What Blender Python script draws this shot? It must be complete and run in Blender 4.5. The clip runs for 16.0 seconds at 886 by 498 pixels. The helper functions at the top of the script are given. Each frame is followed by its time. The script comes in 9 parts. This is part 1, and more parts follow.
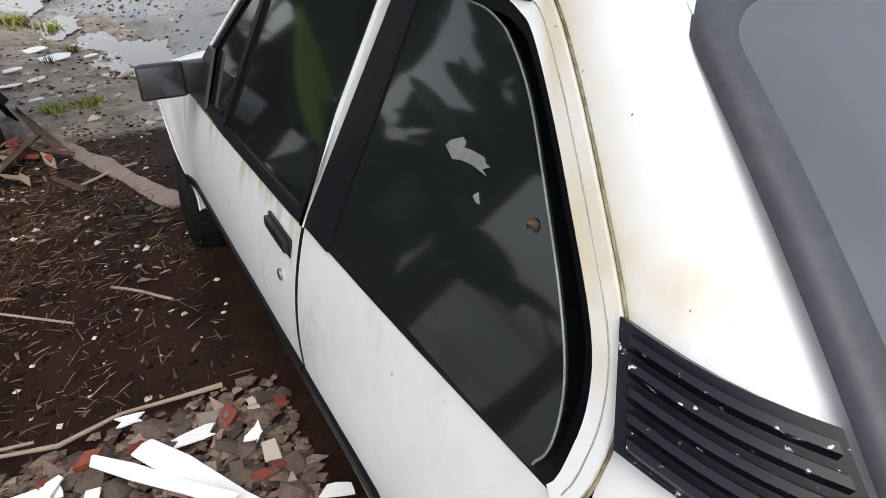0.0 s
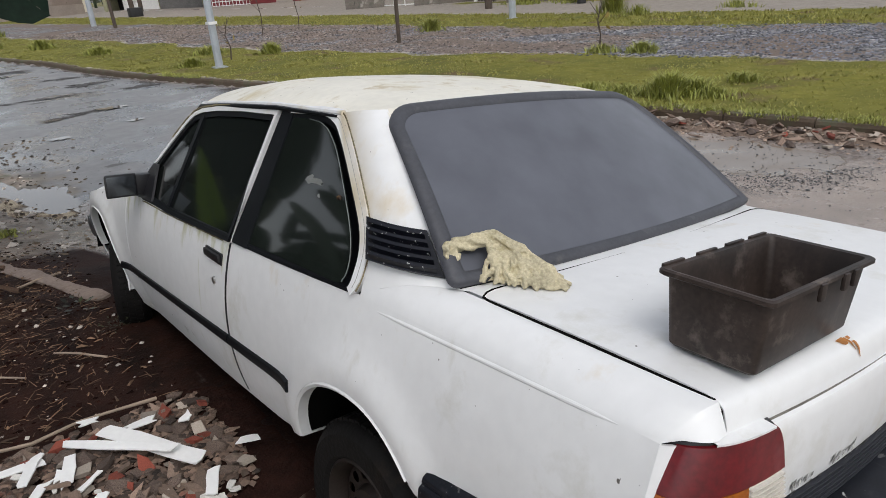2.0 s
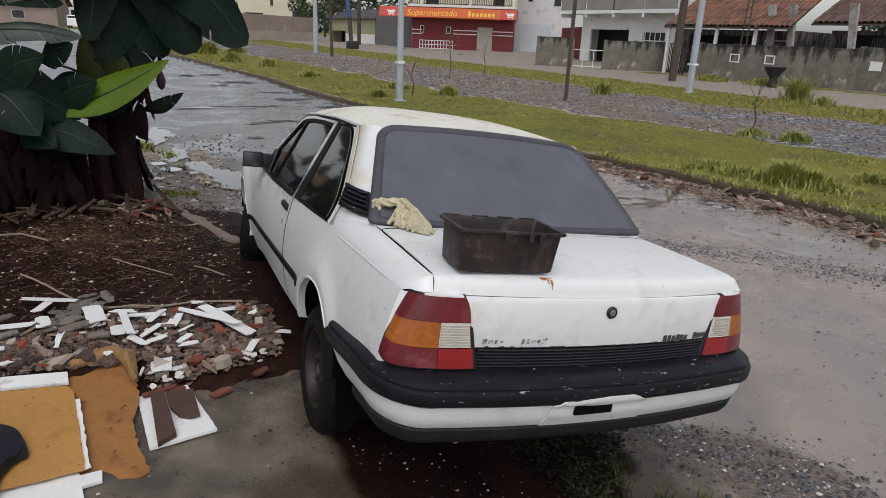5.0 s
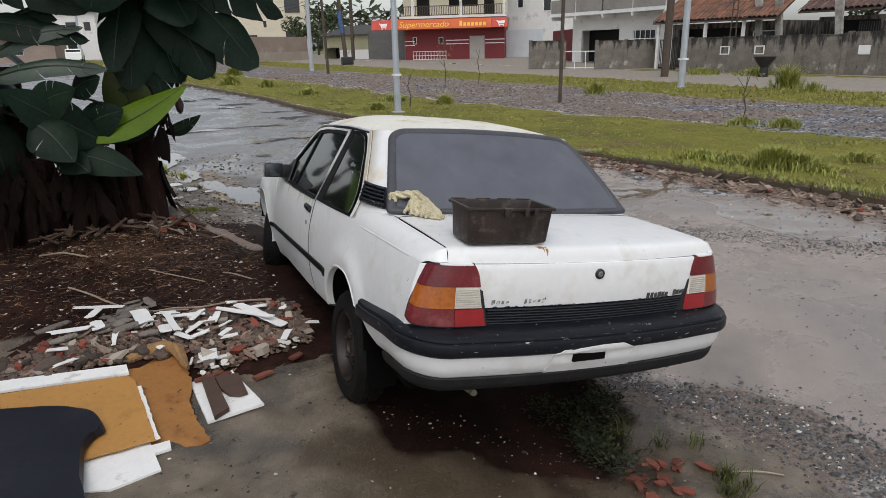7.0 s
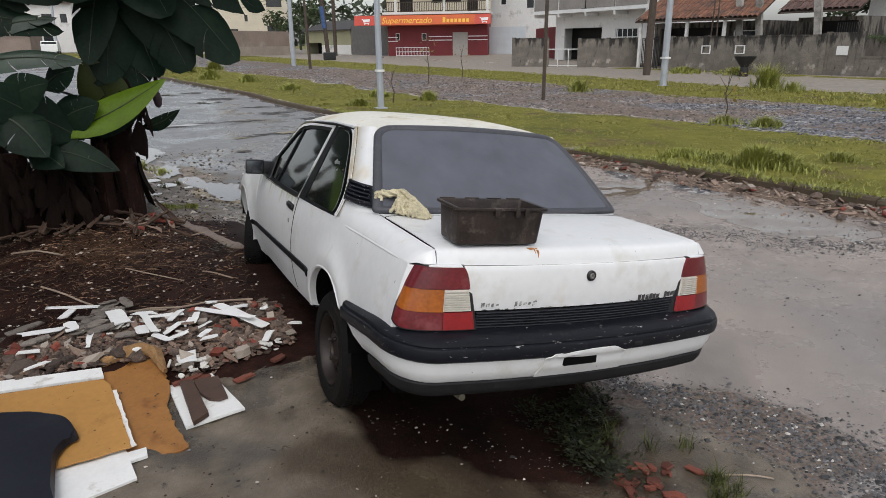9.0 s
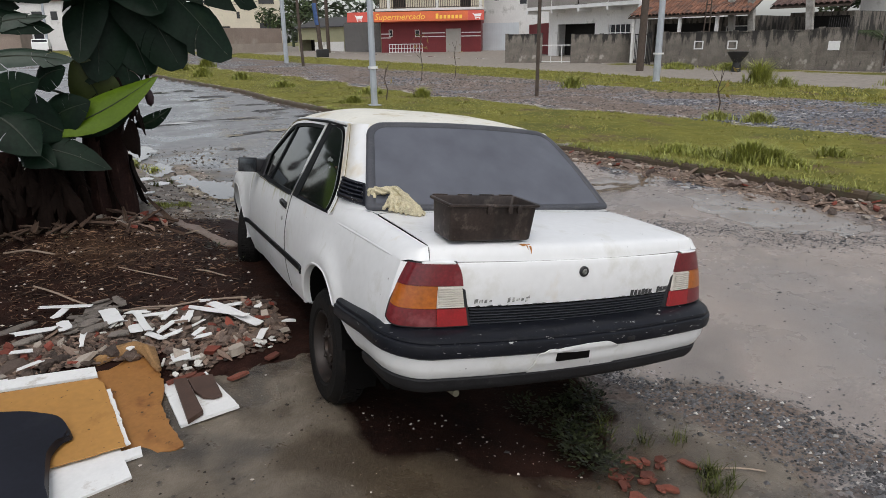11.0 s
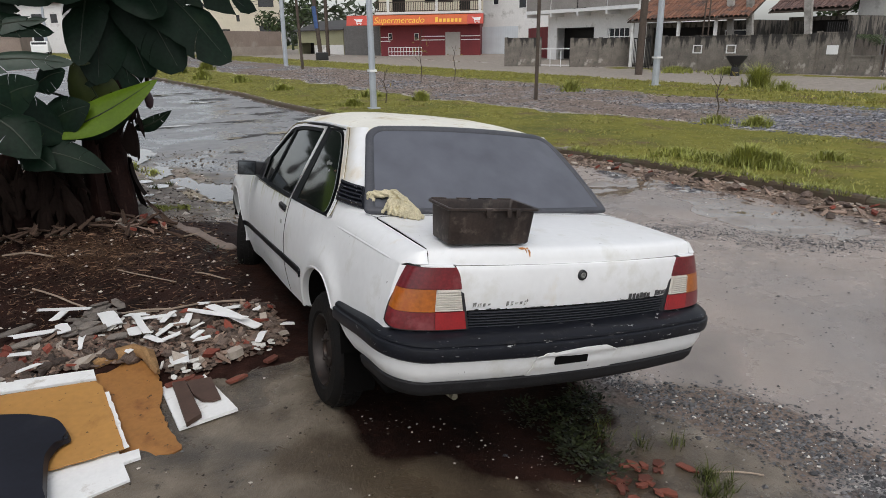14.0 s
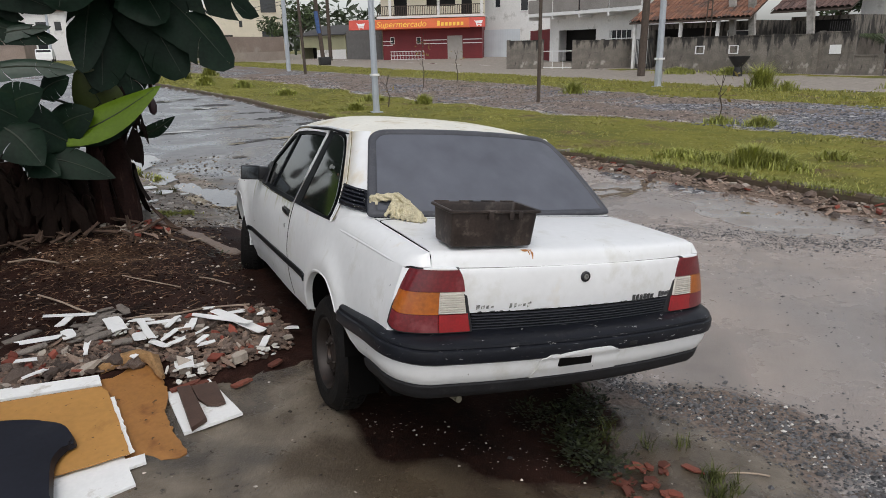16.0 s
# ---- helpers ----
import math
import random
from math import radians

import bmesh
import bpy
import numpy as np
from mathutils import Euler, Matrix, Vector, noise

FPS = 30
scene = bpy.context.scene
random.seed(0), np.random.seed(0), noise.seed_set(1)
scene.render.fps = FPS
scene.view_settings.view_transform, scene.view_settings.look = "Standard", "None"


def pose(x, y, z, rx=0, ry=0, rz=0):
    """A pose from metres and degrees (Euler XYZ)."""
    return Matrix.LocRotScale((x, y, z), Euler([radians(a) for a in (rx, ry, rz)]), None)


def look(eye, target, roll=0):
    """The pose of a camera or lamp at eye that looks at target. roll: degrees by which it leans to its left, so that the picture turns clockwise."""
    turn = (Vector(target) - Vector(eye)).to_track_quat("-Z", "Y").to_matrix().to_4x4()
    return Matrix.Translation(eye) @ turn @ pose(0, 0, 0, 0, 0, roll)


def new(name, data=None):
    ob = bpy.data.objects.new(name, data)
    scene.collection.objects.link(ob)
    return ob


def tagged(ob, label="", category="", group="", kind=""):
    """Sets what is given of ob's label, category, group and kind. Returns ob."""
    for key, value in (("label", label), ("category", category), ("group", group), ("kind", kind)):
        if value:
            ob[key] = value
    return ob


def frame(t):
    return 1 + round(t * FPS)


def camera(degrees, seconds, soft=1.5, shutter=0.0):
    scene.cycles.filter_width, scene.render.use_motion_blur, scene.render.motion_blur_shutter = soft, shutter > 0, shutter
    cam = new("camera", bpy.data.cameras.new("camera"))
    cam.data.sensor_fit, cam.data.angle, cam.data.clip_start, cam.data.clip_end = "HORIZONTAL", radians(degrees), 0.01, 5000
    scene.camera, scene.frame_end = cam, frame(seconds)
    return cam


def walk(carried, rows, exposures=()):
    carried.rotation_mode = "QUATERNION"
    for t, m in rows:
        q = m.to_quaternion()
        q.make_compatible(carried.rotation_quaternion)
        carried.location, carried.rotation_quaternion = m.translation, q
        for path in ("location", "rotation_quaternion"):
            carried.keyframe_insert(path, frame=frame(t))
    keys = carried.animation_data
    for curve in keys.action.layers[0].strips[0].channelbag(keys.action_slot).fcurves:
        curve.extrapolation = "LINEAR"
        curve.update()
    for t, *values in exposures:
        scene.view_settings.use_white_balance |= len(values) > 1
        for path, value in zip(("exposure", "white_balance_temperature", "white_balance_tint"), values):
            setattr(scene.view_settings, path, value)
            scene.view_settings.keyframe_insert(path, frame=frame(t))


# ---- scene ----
cam = camera(68.84, 16.0, 0.55)
ROWS = [
    (0, (-0.904, -0.248, 1.743), (-0.200, 1.234, 0.600), -6.60),
    (0.5, (-1.033, -0.401, 1.788), (-0.223, 1.142, 0.807), -5.05),
    (1, (-1.185, -0.609, 1.839), (-0.274, 0.909, 0.907), -3.18),
    (1.5, (-1.255, -0.958, 1.868), (-0.278, 0.542, 0.976), -2.18),
    (2, (-1.400, -1.273, 1.895), (-0.261, 0.177, 1.120), -4.20),
    (2.5, (-1.499, -1.512, 1.919), (-0.311, -0.107, 1.135), -3.27),
    (3, (-1.496, -1.868, 1.916), (-0.289, -0.484, 1.124), -2.07),
    (3.5, (-1.367, -2.023, 1.908), (-0.277, -0.489, 1.231), -6.81),
    (3.8, (-1.245, -2.156, 1.885), (-0.166, -0.589, 1.268), -3.84),
    (4, (-1.188, -2.239, 1.893), (-0.053, -0.747, 1.197), -1.45),
    (4.5, (-1.209, -2.538, 1.930), (-0.275, -0.919, 1.217), 1.95),
    (5, (-1.292, -2.683, 1.972), (-0.539, -0.938, 1.347), 2.22),
    (5.2, (-1.349, -2.725, 1.968), (-0.651, -0.948, 1.371), 1.24),
    (7.5, (-1.484, -3.094, 1.984), (-0.743, -1.335, 1.389), -1.98),
    (8, (-1.482, -3.046, 1.982), (-0.759, -1.274, 1.403), -2.21),
    (8.5, (-1.480, -3.016, 1.981), (-0.687, -1.280, 1.386), -1.12),
    (9, (-1.472, -2.985, 1.975), (-0.682, -1.251, 1.367), -0.75),
    (11.5, (-1.467, -2.994, 1.977), (-0.659, -1.272, 1.359), -0.93),
    (12, (-1.463, -2.993, 1.976), (-0.649, -1.273, 1.360), -0.83),
    (12.5, (-1.462, -2.995, 1.980), (-0.640, -1.276, 1.371), -1.18),
    (13, (-1.469, -2.996, 1.978), (-0.648, -1.277, 1.368), -1.18),
    (13.5, (-1.472, -2.994, 1.980), (-0.658, -1.274, 1.365), -1.06),
    (14, (-1.470, -2.998, 1.980), (-0.662, -1.272, 1.371), -0.83),
    (14.5, (-1.467, -2.991, 1.977), (-0.655, -1.266, 1.370), -0.91),
    (15, (-1.473, -3.002, 1.983), (-0.670, -1.271, 1.385), -1.34),
    (15.5, (-1.471, -3.001, 1.979), (-0.667, -1.271, 1.379), -1.34),
    (16, (-1.468, -3.004, 1.979), (-0.670, -1.271, 1.380), -1.43),
]
EXPOSURES = [(0.0, 0.92), (1.0, 0.84), (1.5, 0.70), (2.0, 0.36), (2.5, 0.18), (4.0, 0.12), (5.0, 0.20), (7.5, 0.32), (16.0, 0.34)]
walk(cam, [(t, look(eye, target, roll)) for t, eye, target, roll in ROWS], EXPOSURES)

# ---- light: an overcast, wet day ----
world = bpy.data.worlds.new("overcast_sky")
scene.world = world
world.use_nodes = True
wn = world.node_tree
wn.nodes.clear()
SUN_EL, SUN_ROT = radians(58), radians(200)
sky = wn.nodes.new("ShaderNodeTexSky")
sky.sky_type = "NISHITA"
sky.sun_disc = False
sky.sun_elevation, sky.sun_rotation = SUN_EL, SUN_ROT
sky.air_density, sky.dust_density, sky.ozone_density = 1.0, 2.5, 1.0
pale = wn.nodes.new("ShaderNodeHueSaturation")
pale.inputs["Saturation"].default_value = 0.30
bg = wn.nodes.new("ShaderNodeBackground")
bg.inputs["Strength"].default_value = 0.148
wout = wn.nodes.new("ShaderNodeOutputWorld")
wn.links.new(sky.outputs[0], pale.inputs["Color"])
wn.links.new(pale.outputs[0], bg.inputs["Color"])
wn.links.new(bg.outputs[0], wout.inputs["Surface"])
sun_data = bpy.data.lights.new("sun", "SUN")
sun_data.energy, sun_data.angle, sun_data.color = 0.5, radians(35), (1.0, 0.97, 0.93)
sun = new("sun", sun_data)
sun.matrix_world = look((0, 0, 30), Vector((0, 0, 30)) - Vector((math.sin(SUN_ROT) * math.cos(SUN_EL), math.cos(SUN_ROT) * math.cos(SUN_EL), math.sin(SUN_EL))))


# ---- materials ----
def mat(name, color, rough=0.6, metal=0.0, var=0.25, scale=6.0, dark=None, bump=0.0, bscale=60.0, spec=0.5, stain=None, stain_at=0.6, stain_scale=2.5, islands=0.0):
    """A principled surface whose colour wanders at two scales, with an optional stain colour in patches."""
    m = bpy.data.materials.new(name)
    m.use_nodes = True
    nt = m.node_tree
    p = nt.nodes["Principled BSDF"]
    p.inputs["Roughness"].default_value = rough
    p.inputs["Metallic"].default_value = metal
    p.inputs["Specular IOR Level"].default_value = spec
    tc = nt.nodes.new("ShaderNodeTexCoord")
    n1 = nt.nodes.new("ShaderNodeTexNoise")
    n1.inputs["Scale"].default_value, n1.inputs["Detail"].default_value = scale, 6
    nt.links.new(tc.outputs["Object"], n1.inputs["Vector"])
    n2 = nt.nodes.new("ShaderNodeTexNoise")
    n2.inputs["Scale"].default_value, n2.inputs["Detail"].default_value = scale * 11, 4
    nt.links.new(tc.outputs["Object"], n2.inputs["Vector"])
    add = nt.nodes.new("ShaderNodeMath")
    add.operation = "MULTIPLY_ADD"
    add.inputs[1].default_value = 0.45
    nt.links.new(n2.outputs["Fac"], add.inputs[0])
    mul = nt.nodes.new("ShaderNodeMath")
    mul.operation = "MULTIPLY"
    mul.inputs[1].default_value = 0.55
    nt.links.new(n1.outputs["Fac"], mul.inputs[0])
    nt.links.new(mul.outputs[0], add.inputs[2])
    ramp = nt.nodes.new("ShaderNodeMix")
    ramp.data_type = "RGBA"
    lo = dark or tuple(c * (1 - var) for c in color)
    hi = tuple(min(1, c * (1 + var * 0.6)) for c in color)
    ramp.inputs[6].default_value, ramp.inputs[7].default_value = (*lo, 1), (*hi, 1)
    rng = nt.nodes.new("ShaderNodeMapRange")
    rng.inputs[1].default_value, rng.inputs[2].default_value = 0.35, 0.65
    nt.links.new(add.outputs[0], rng.inputs[0])
    nt.links.new(rng.outputs[0], ramp.inputs[0])
    last = ramp.outputs[2]
    if islands:
        obi = nt.nodes.new("ShaderNodeObjectInfo")
        geo = nt.nodes.new("ShaderNodeNewGeometry")
        sm = nt.nodes.new("ShaderNodeMath")
        nt.links.new(obi.outputs["Random"], sm.inputs[0])
        nt.links.new(geo.outputs["Random Per Island"], sm.inputs[1])
        fr = nt.nodes.new("ShaderNodeMath")
        fr.operation = "FRACT"
        nt.links.new(sm.outputs[0], fr.inputs[0])
        mr = nt.nodes.new("ShaderNodeMapRange")
        mr.inputs[3].default_value, mr.inputs[4].default_value = 1 - islands, 1 + islands
        nt.links.new(fr.outputs[0], mr.inputs[0])
        vm = nt.nodes.new("ShaderNodeVectorMath")
        vm.operation = "SCALE"
        nt.links.new(last, vm.inputs[0])
        nt.links.new(mr.outputs[0], vm.inputs["Scale"])
        last = vm.outputs[0]
    if stain:
        n3 = nt.nodes.new("ShaderNodeTexNoise")
        n3.inputs["Scale"].default_value, n3.inputs["Detail"].default_value, n3.inputs["Roughness"].default_value = stain_scale, 8, 0.65
        nt.links.new(tc.outputs["Object"], n3.inputs["Vector"])
        r3 = nt.nodes.new("ShaderNodeMapRange")
        r3.inputs[1].default_value, r3.inputs[2].default_value = stain_at, stain_at + 0.14
        nt.links.new(n3.outputs["Fac"], r3.inputs[0])
        mx = nt.nodes.new("ShaderNodeMix")
        mx.data_type = "RGBA"
        mx.inputs[7].default_value = (*stain, 1)
        nt.links.new(r3.outputs[0], mx.inputs[0])
        nt.links.new(last, mx.inputs[6])
        last = mx.outputs[2]
    nt.links.new(last, p.inputs["Base Color"])
    if bump:
        bn = nt.nodes.new("ShaderNodeTexNoise")
        bn.inputs["Scale"].default_value, bn.inputs["Detail"].default_value = bscale, 5
        nt.links.new(tc.outputs["Object"], bn.inputs["Vector"])
        bp = nt.nodes.new("ShaderNodeBump")
        bp.inputs["Strength"].default_value, bp.inputs["Distance"].default_value = bump, 0.01
        nt.links.new(bn.outputs["Fac"], bp.inputs["Height"])
        nt.links.new(bp.outputs[0], p.inputs["Normal"])
    return m


def glass(name, tint, rough=0.03, film=0.0, film_color=(0.1, 0.1, 0.1), film_rough=0.34):
    """Tinted glass, with a share of dull film or dust on it."""
    m = bpy.data.materials.new(name)
    m.use_nodes = True
    nt = m.node_tree
    p = nt.nodes["Principled BSDF"]
    p.inputs["Base Color"].default_value = (*tint, 1)
    p.inputs["Roughness"].default_value = rough
    p.inputs["Transmission Weight"].default_value = 1.0
    p.inputs["IOR"].default_value = 1.45
    if film:
        q = nt.nodes.new("ShaderNodeBsdfPrincipled")
        q.inputs["Base Color"].default_value = (*film_color, 1)
        q.inputs["Roughness"].default_value = film_rough
        tc = nt.nodes.new("ShaderNodeTexCoord")
        n = nt.nodes.new("ShaderNodeTexNoise")
        n.inputs["Scale"].default_value, n.inputs["Detail"].default_value = 5, 8
        nt.links.new(tc.outputs["Object"], n.inputs["Vector"])
        r = nt.nodes.new("ShaderNodeMapRange")
        r.inputs[1].default_value, r.inputs[2].default_value = 0.3, 0.7
        r.inputs[3].default_value, r.inputs[4].default_value = max(0, film - 0.12), min(1, film + 0.12)
        nt.links.new(n.outputs["Fac"], r.inputs[0])
        mx = nt.nodes.new("ShaderNodeMixShader")
        nt.links.new(r.outputs[0], mx.inputs[0])
        nt.links.new(p.outputs[0], mx.inputs[1])
        nt.links.new(q.outputs[0], mx.inputs[2])
        nt.links.new(mx.outputs[0], nt.nodes["Material Output"].inputs["Surface"])
    return m


def set_coat(m, w, r=0.1):
    p = m.node_tree.nodes["Principled BSDF"]
    p.inputs["Coat Weight"].default_value, p.inputs["Coat Roughness"].default_value = w, r
    return m


def layer(m, color, scale, at, soft=0.04, stretch=(1, 1, 1), band=None, most=1.0, detail=6):
    """Lays patches of another colour over a material: noise above a threshold, inside an optional band of one axis."""
    nt = m.node_tree
    p = nt.nodes["Principled BSDF"]
    below = p.inputs["Base Color"].links[0].from_socket
    tc = nt.nodes.new("ShaderNodeTexCoord")
    mp = nt.nodes.new("ShaderNodeMapping")
    mp.inputs["Scale"].default_value = stretch
    nt.links.new(tc.outputs["Object"], mp.inputs["Vector"])
    n = nt.nodes.new("ShaderNodeTexNoise")
    n.inputs["Scale"].default_value, n.inputs["Detail"].default_value, n.inputs["Roughness"].default_value = scale, detail, 0.6
    nt.links.new(mp.outputs[0], n.inputs["Vector"])
    value = n.outputs["Fac"]
    if band:
        axis, lo, mid, hi, gain = band
        sep = nt.nodes.new("ShaderNodeSeparateXYZ")
        nt.links.new(tc.outputs["Object"], sep.inputs[0])
        up = nt.nodes.new("ShaderNodeMapRange")
        up.inputs[1].default_value, up.inputs[2].default_value, up.inputs[3].default_value, up.inputs[4].default_value = lo, mid, -gain, 0.0
        dn = nt.nodes.new("ShaderNodeMapRange")
        dn.inputs[1].default_value, dn.inputs[2].default_value, dn.inputs[3].default_value, dn.inputs[4].default_value = mid, hi, 0.0, -gain
        nt.links.new(sep.outputs[axis], up.inputs[0])
        nt.links.new(sep.outputs[axis], dn.inputs[0])
        for q in (up, dn):
            s = nt.nodes.new("ShaderNodeMath")
            nt.links.new(value, s.inputs[0])
            nt.links.new(q.outputs[0], s.inputs[1])
            value = s.outputs[0]
    r = nt.nodes.new("ShaderNodeMapRange")
    r.inputs[1].default_value, r.inputs[2].default_value, r.inputs[4].default_value = at, at + soft, most
    nt.links.new(value, r.inputs[0])
    mx = nt.nodes.new("ShaderNodeMix")
    mx.data_type = "RGBA"
    mx.inputs[7].default_value = (*color, 1)
    nt.links.new(r.outputs[0], mx.inputs[0])
    nt.links.new(below, mx.inputs[6])
    nt.links.new(mx.outputs[2], p.inputs["Base Color"])
    return m


def car_paint(name, algae):
    """Old white paint with faint stains, road dirt and small chips, and algae streaks where asked."""
    m = set_coat(mat(name, (0.755, 0.76, 0.76), 0.42, var=0.05, scale=2.2, stain=(0.64, 0.635, 0.60), stain_at=0.56, stain_scale=4.5), 0.35, 0.25)
    if algae:
        layer(m, (0.36, 0.36, 0.12), 9.0, 0.46, 0.18, (1.6, 1.6, 0.22), (2, 0.76, 0.935, 0.985, 0.18), 0.8)
    layer(m, (0.48, 0.46, 0.38), 15.0, 0.64, 0.14, (1, 1, 0.3), None, 0.35)
    layer(m, (0.30, 0.27, 0.21), 22.0, 0.62, 0.08, (1, 1, 0.5), (2, 0.30, 0.40, 0.66, 0.16), 0.7)
    layer(m, (0.58, 0.46, 0.27), 6.5, 0.48, 0.22, (1, 1, 0.6), (2, 1.12, 1.22, 1.50, 0.16), 0.60)
    # cream stain that has run from the quarter window's trim on to the pillar
    nt = m.node_tree
    p = nt.nodes["Principled BSDF"]
    tc = nt.nodes.new("ShaderNodeTexCoord")
    dot = nt.nodes.new("ShaderNodeVectorMath")
    dot.operation = "DOT_PRODUCT"
    dot.inputs[1].default_value = (0, -0.726, 0.688)
    nt.links.new(tc.outputs["Object"], dot.inputs[0])
    far = nt.nodes.new("ShaderNodeMapRange")
    far.inputs[1].default_value, far.inputs[2].default_value, far.inputs[3].default_value, far.inputs[4].default_value = 0.722, 0.815, 0.62, 0.0
    nt.links.new(dot.outputs["Value"], far.inputs[0])
    gate = nt.nodes.new("ShaderNodeMapRange")
    gate.inputs[1].default_value, gate.inputs[2].default_value = 0.700, 0.716
    nt.links.new(dot.outputs["Value"], gate.inputs[0])
    sep = nt.nodes.new("ShaderNodeSeparateXYZ")
    nt.links.new(tc.outputs["Object"], sep.inputs[0])
    high = nt.nodes.new("ShaderNodeMapRange")
    high.inputs[1].default_value, high.inputs[2].default_value = 1.07, 1.13
    nt.links.new(sep.outputs[2], high.inputs[0])
    cloud = nt.nodes.new("ShaderNodeTexNoise")
    cloud.inputs["Scale"].default_value, cloud.inputs["Detail"].default_value = 11, 6
    nt.links.new(tc.outputs["Object"], cloud.inputs["Vector"])
    spread = nt.nodes.new("ShaderNodeMapRange")
    spread.inputs[1].default_value, spread.inputs[2].default_value, spread.inputs[3].default_value = 0.3, 0.65, 0.35
    nt.links.new(cloud.outputs["Fac"], spread.inputs[0])
    value = far.outputs[0]
    for other in (gate, high, spread):
        q = nt.nodes.new("ShaderNodeMath")
        q.operation = "MULTIPLY"
        nt.links.new(value, q.inputs[0])
        nt.links.new(other.outputs[0], q.inputs[1])
        value = q.outputs[0]
    below = p.inputs["Base Color"].links[0].from_socket
    mx = nt.nodes.new("ShaderNodeMix")
    mx.data_type = "RGBA"
    mx.inputs[7].default_value = (0.50, 0.38, 0.17, 1)
    nt.links.new(value, mx.inputs[0])
    nt.links.new(below, mx.inputs[6])
    nt.links.new(mx.outputs[2], p.inputs["Base Color"])
    layer(m, (0.07, 0.06, 0.05), 38.0, 0.762, 0.012, (1, 1, 0.8), None, 0.95, 2)
    layer(m, (0.05, 0.045, 0.04), 80.0, 0.775, 0.012, (1, 1, 0.6), None, 0.9, 2)
    return m


PAINT, DOOR_PAINT = car_paint("white_car_paint", False), car_paint("algae_stained_door_paint", True)
ROOF_PAINT = set_coat(mat("yellowed_roof_paint", (0.74, 0.71, 0.62), 0.5, var=0.1, scale=3.0, stain=(0.54, 0.46, 0.28), stain_at=0.55, stain_scale=2.6), 0.2, 0.3)
layer(ROOF_PAINT, (0.40, 0.30, 0.12), 10.0, 0.58, 0.12, (1, 1, 1), None, 0.7)
layer(ROOF_PAINT, (0.08, 0.07, 0.05), 60.0, 0.735, 0.02, (1, 1, 1), None, 0.9, 2)
RUBBER = mat("black_rubber", (0.006, 0.007, 0.009), 0.45, spec=0.16, var=0.3, scale=9, stain=(0.06, 0.06, 0.06), stain_at=0.66, stain_scale=14)
# grey that paints a glint along the quarter pane's edge
EDGE_GLINT = mat("dusty_glass_edge", (0.16, 0.18, 0.17), 0.3, var=0.4, scale=20)
TRIM_LINE = mat("dirty_trim_joint", (0.36, 0.35, 0.32), 0.8, var=0.4, scale=14)
WINDOW_RUBBER = mat("faded_window_rubber", (0.054, 0.056, 0.066), 0.55, var=0.25, scale=9, stain=(0.085, 0.085, 0.09), stain_at=0.58, stain_scale=12)
GREY_RUBBER = mat("grey_window_rubber", (0.028, 0.030, 0.038), 0.5, var=0.15, scale=6)
LOUVRE = layer(mat("flaking_black_louvre_paint", (0.008, 0.009, 0.014), 0.36, spec=0.3, var=0.3, scale=8), (0.62, 0.62, 0.60), 62.0, 0.65, 0.02, (1, 1, 1.6), None, 0.95, 5)
BUMPER_BLACK = layer(mat("weathered_black_bumper", (0.008, 0.009, 0.013), 0.40, spec=0.2, var=0.4, scale=16, stain=(0.022, 0.022, 0.025), stain_at=0.56, stain_scale=22), (0.40, 0.40, 0.39), 34.0, 0.665, 0.02, (0.45, 0.45, 1.8), None, 0.9, 5)
layer(BUMPER_BLACK, (0.13, 0.13, 0.13), 70.0, 0.66, 0.03, (0.25, 0.6, 1.5), None, 0.7, 3)
VALANCE = mat("dusty_black_valance", (0.017, 0.017, 0.019), 0.6, spec=0.25, var=0.4, scale=10, stain=(0.055, 0.052, 0.05), stain_at=0.62, stain_scale=12)
# near-black: shade of underside, wheel wells, gaps and slot put into the colour
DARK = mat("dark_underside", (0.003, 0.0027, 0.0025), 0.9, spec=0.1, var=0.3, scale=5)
TYRE = mat("muddy_tyre_rubber", (0.0065, 0.0058, 0.0055), 0.75, spec=0.2, var=0.3, scale=9, stain=(0.020, 0.014, 0.010), stain_at=0.58, stain_scale=6, bump=0.3, bscale=80)
RIM = mat("rusty_steel_rim", (0.024, 0.017, 0.014), 0.5, 0.3, var=0.5, scale=12, stain=(0.060, 0.028, 0.014), stain_at=0.58, stain_scale=9)
SIDE_GLASS = glass("tinted_side_glass", (0.025, 0.030, 0.028), 0.03, 0.90, (0.011, 0.013, 0.0125), 0.06)
REAR_GLASS = glass("filmed_rear_glass", (0.05, 0.05, 0.06), 0.1, 0.86, (0.108, 0.114, 0.136))
QUARTER_GLASS = glass("algae_stained_glass", (0.025, 0.032, 0.028), 0.03, 0.92, (0.012, 0.015, 0.013), 0.06)
RED_LENS = set_coat(mat("red_lamp_lens", (0.135, 0.006, 0.010), 0.3, var=0.4, scale=7, spec=0.3, stain=(0.20, 0.045, 0.05), stain_at=0.55, stain_scale=6), 0.5, 0.12)
FOG_LENS = set_coat(mat("red_fog_lens", (0.27, 0.008, 0.011), 0.3, var=0.25, scale=12, spec=0.3), 0.5, 0.12)
AMBER_LENS = set_coat(mat("amber_lamp_lens", (0.36, 0.095, 0.004), 0.3, var=0.35, scale=6, spec=0.3, stain=(0.27, 0.05, 0.004), stain_at=0.5, stain_scale=5), 0.5, 0.12)
CLEAR_LENS = mat("ribbed_clear_lens", (0.62, 0.58, 0.52), 0.25, var=0.12, scale=20)
PLASTIC = mat("black_plastic", (0.009, 0.009, 0.011), 0.38, var=0.2, scale=14)
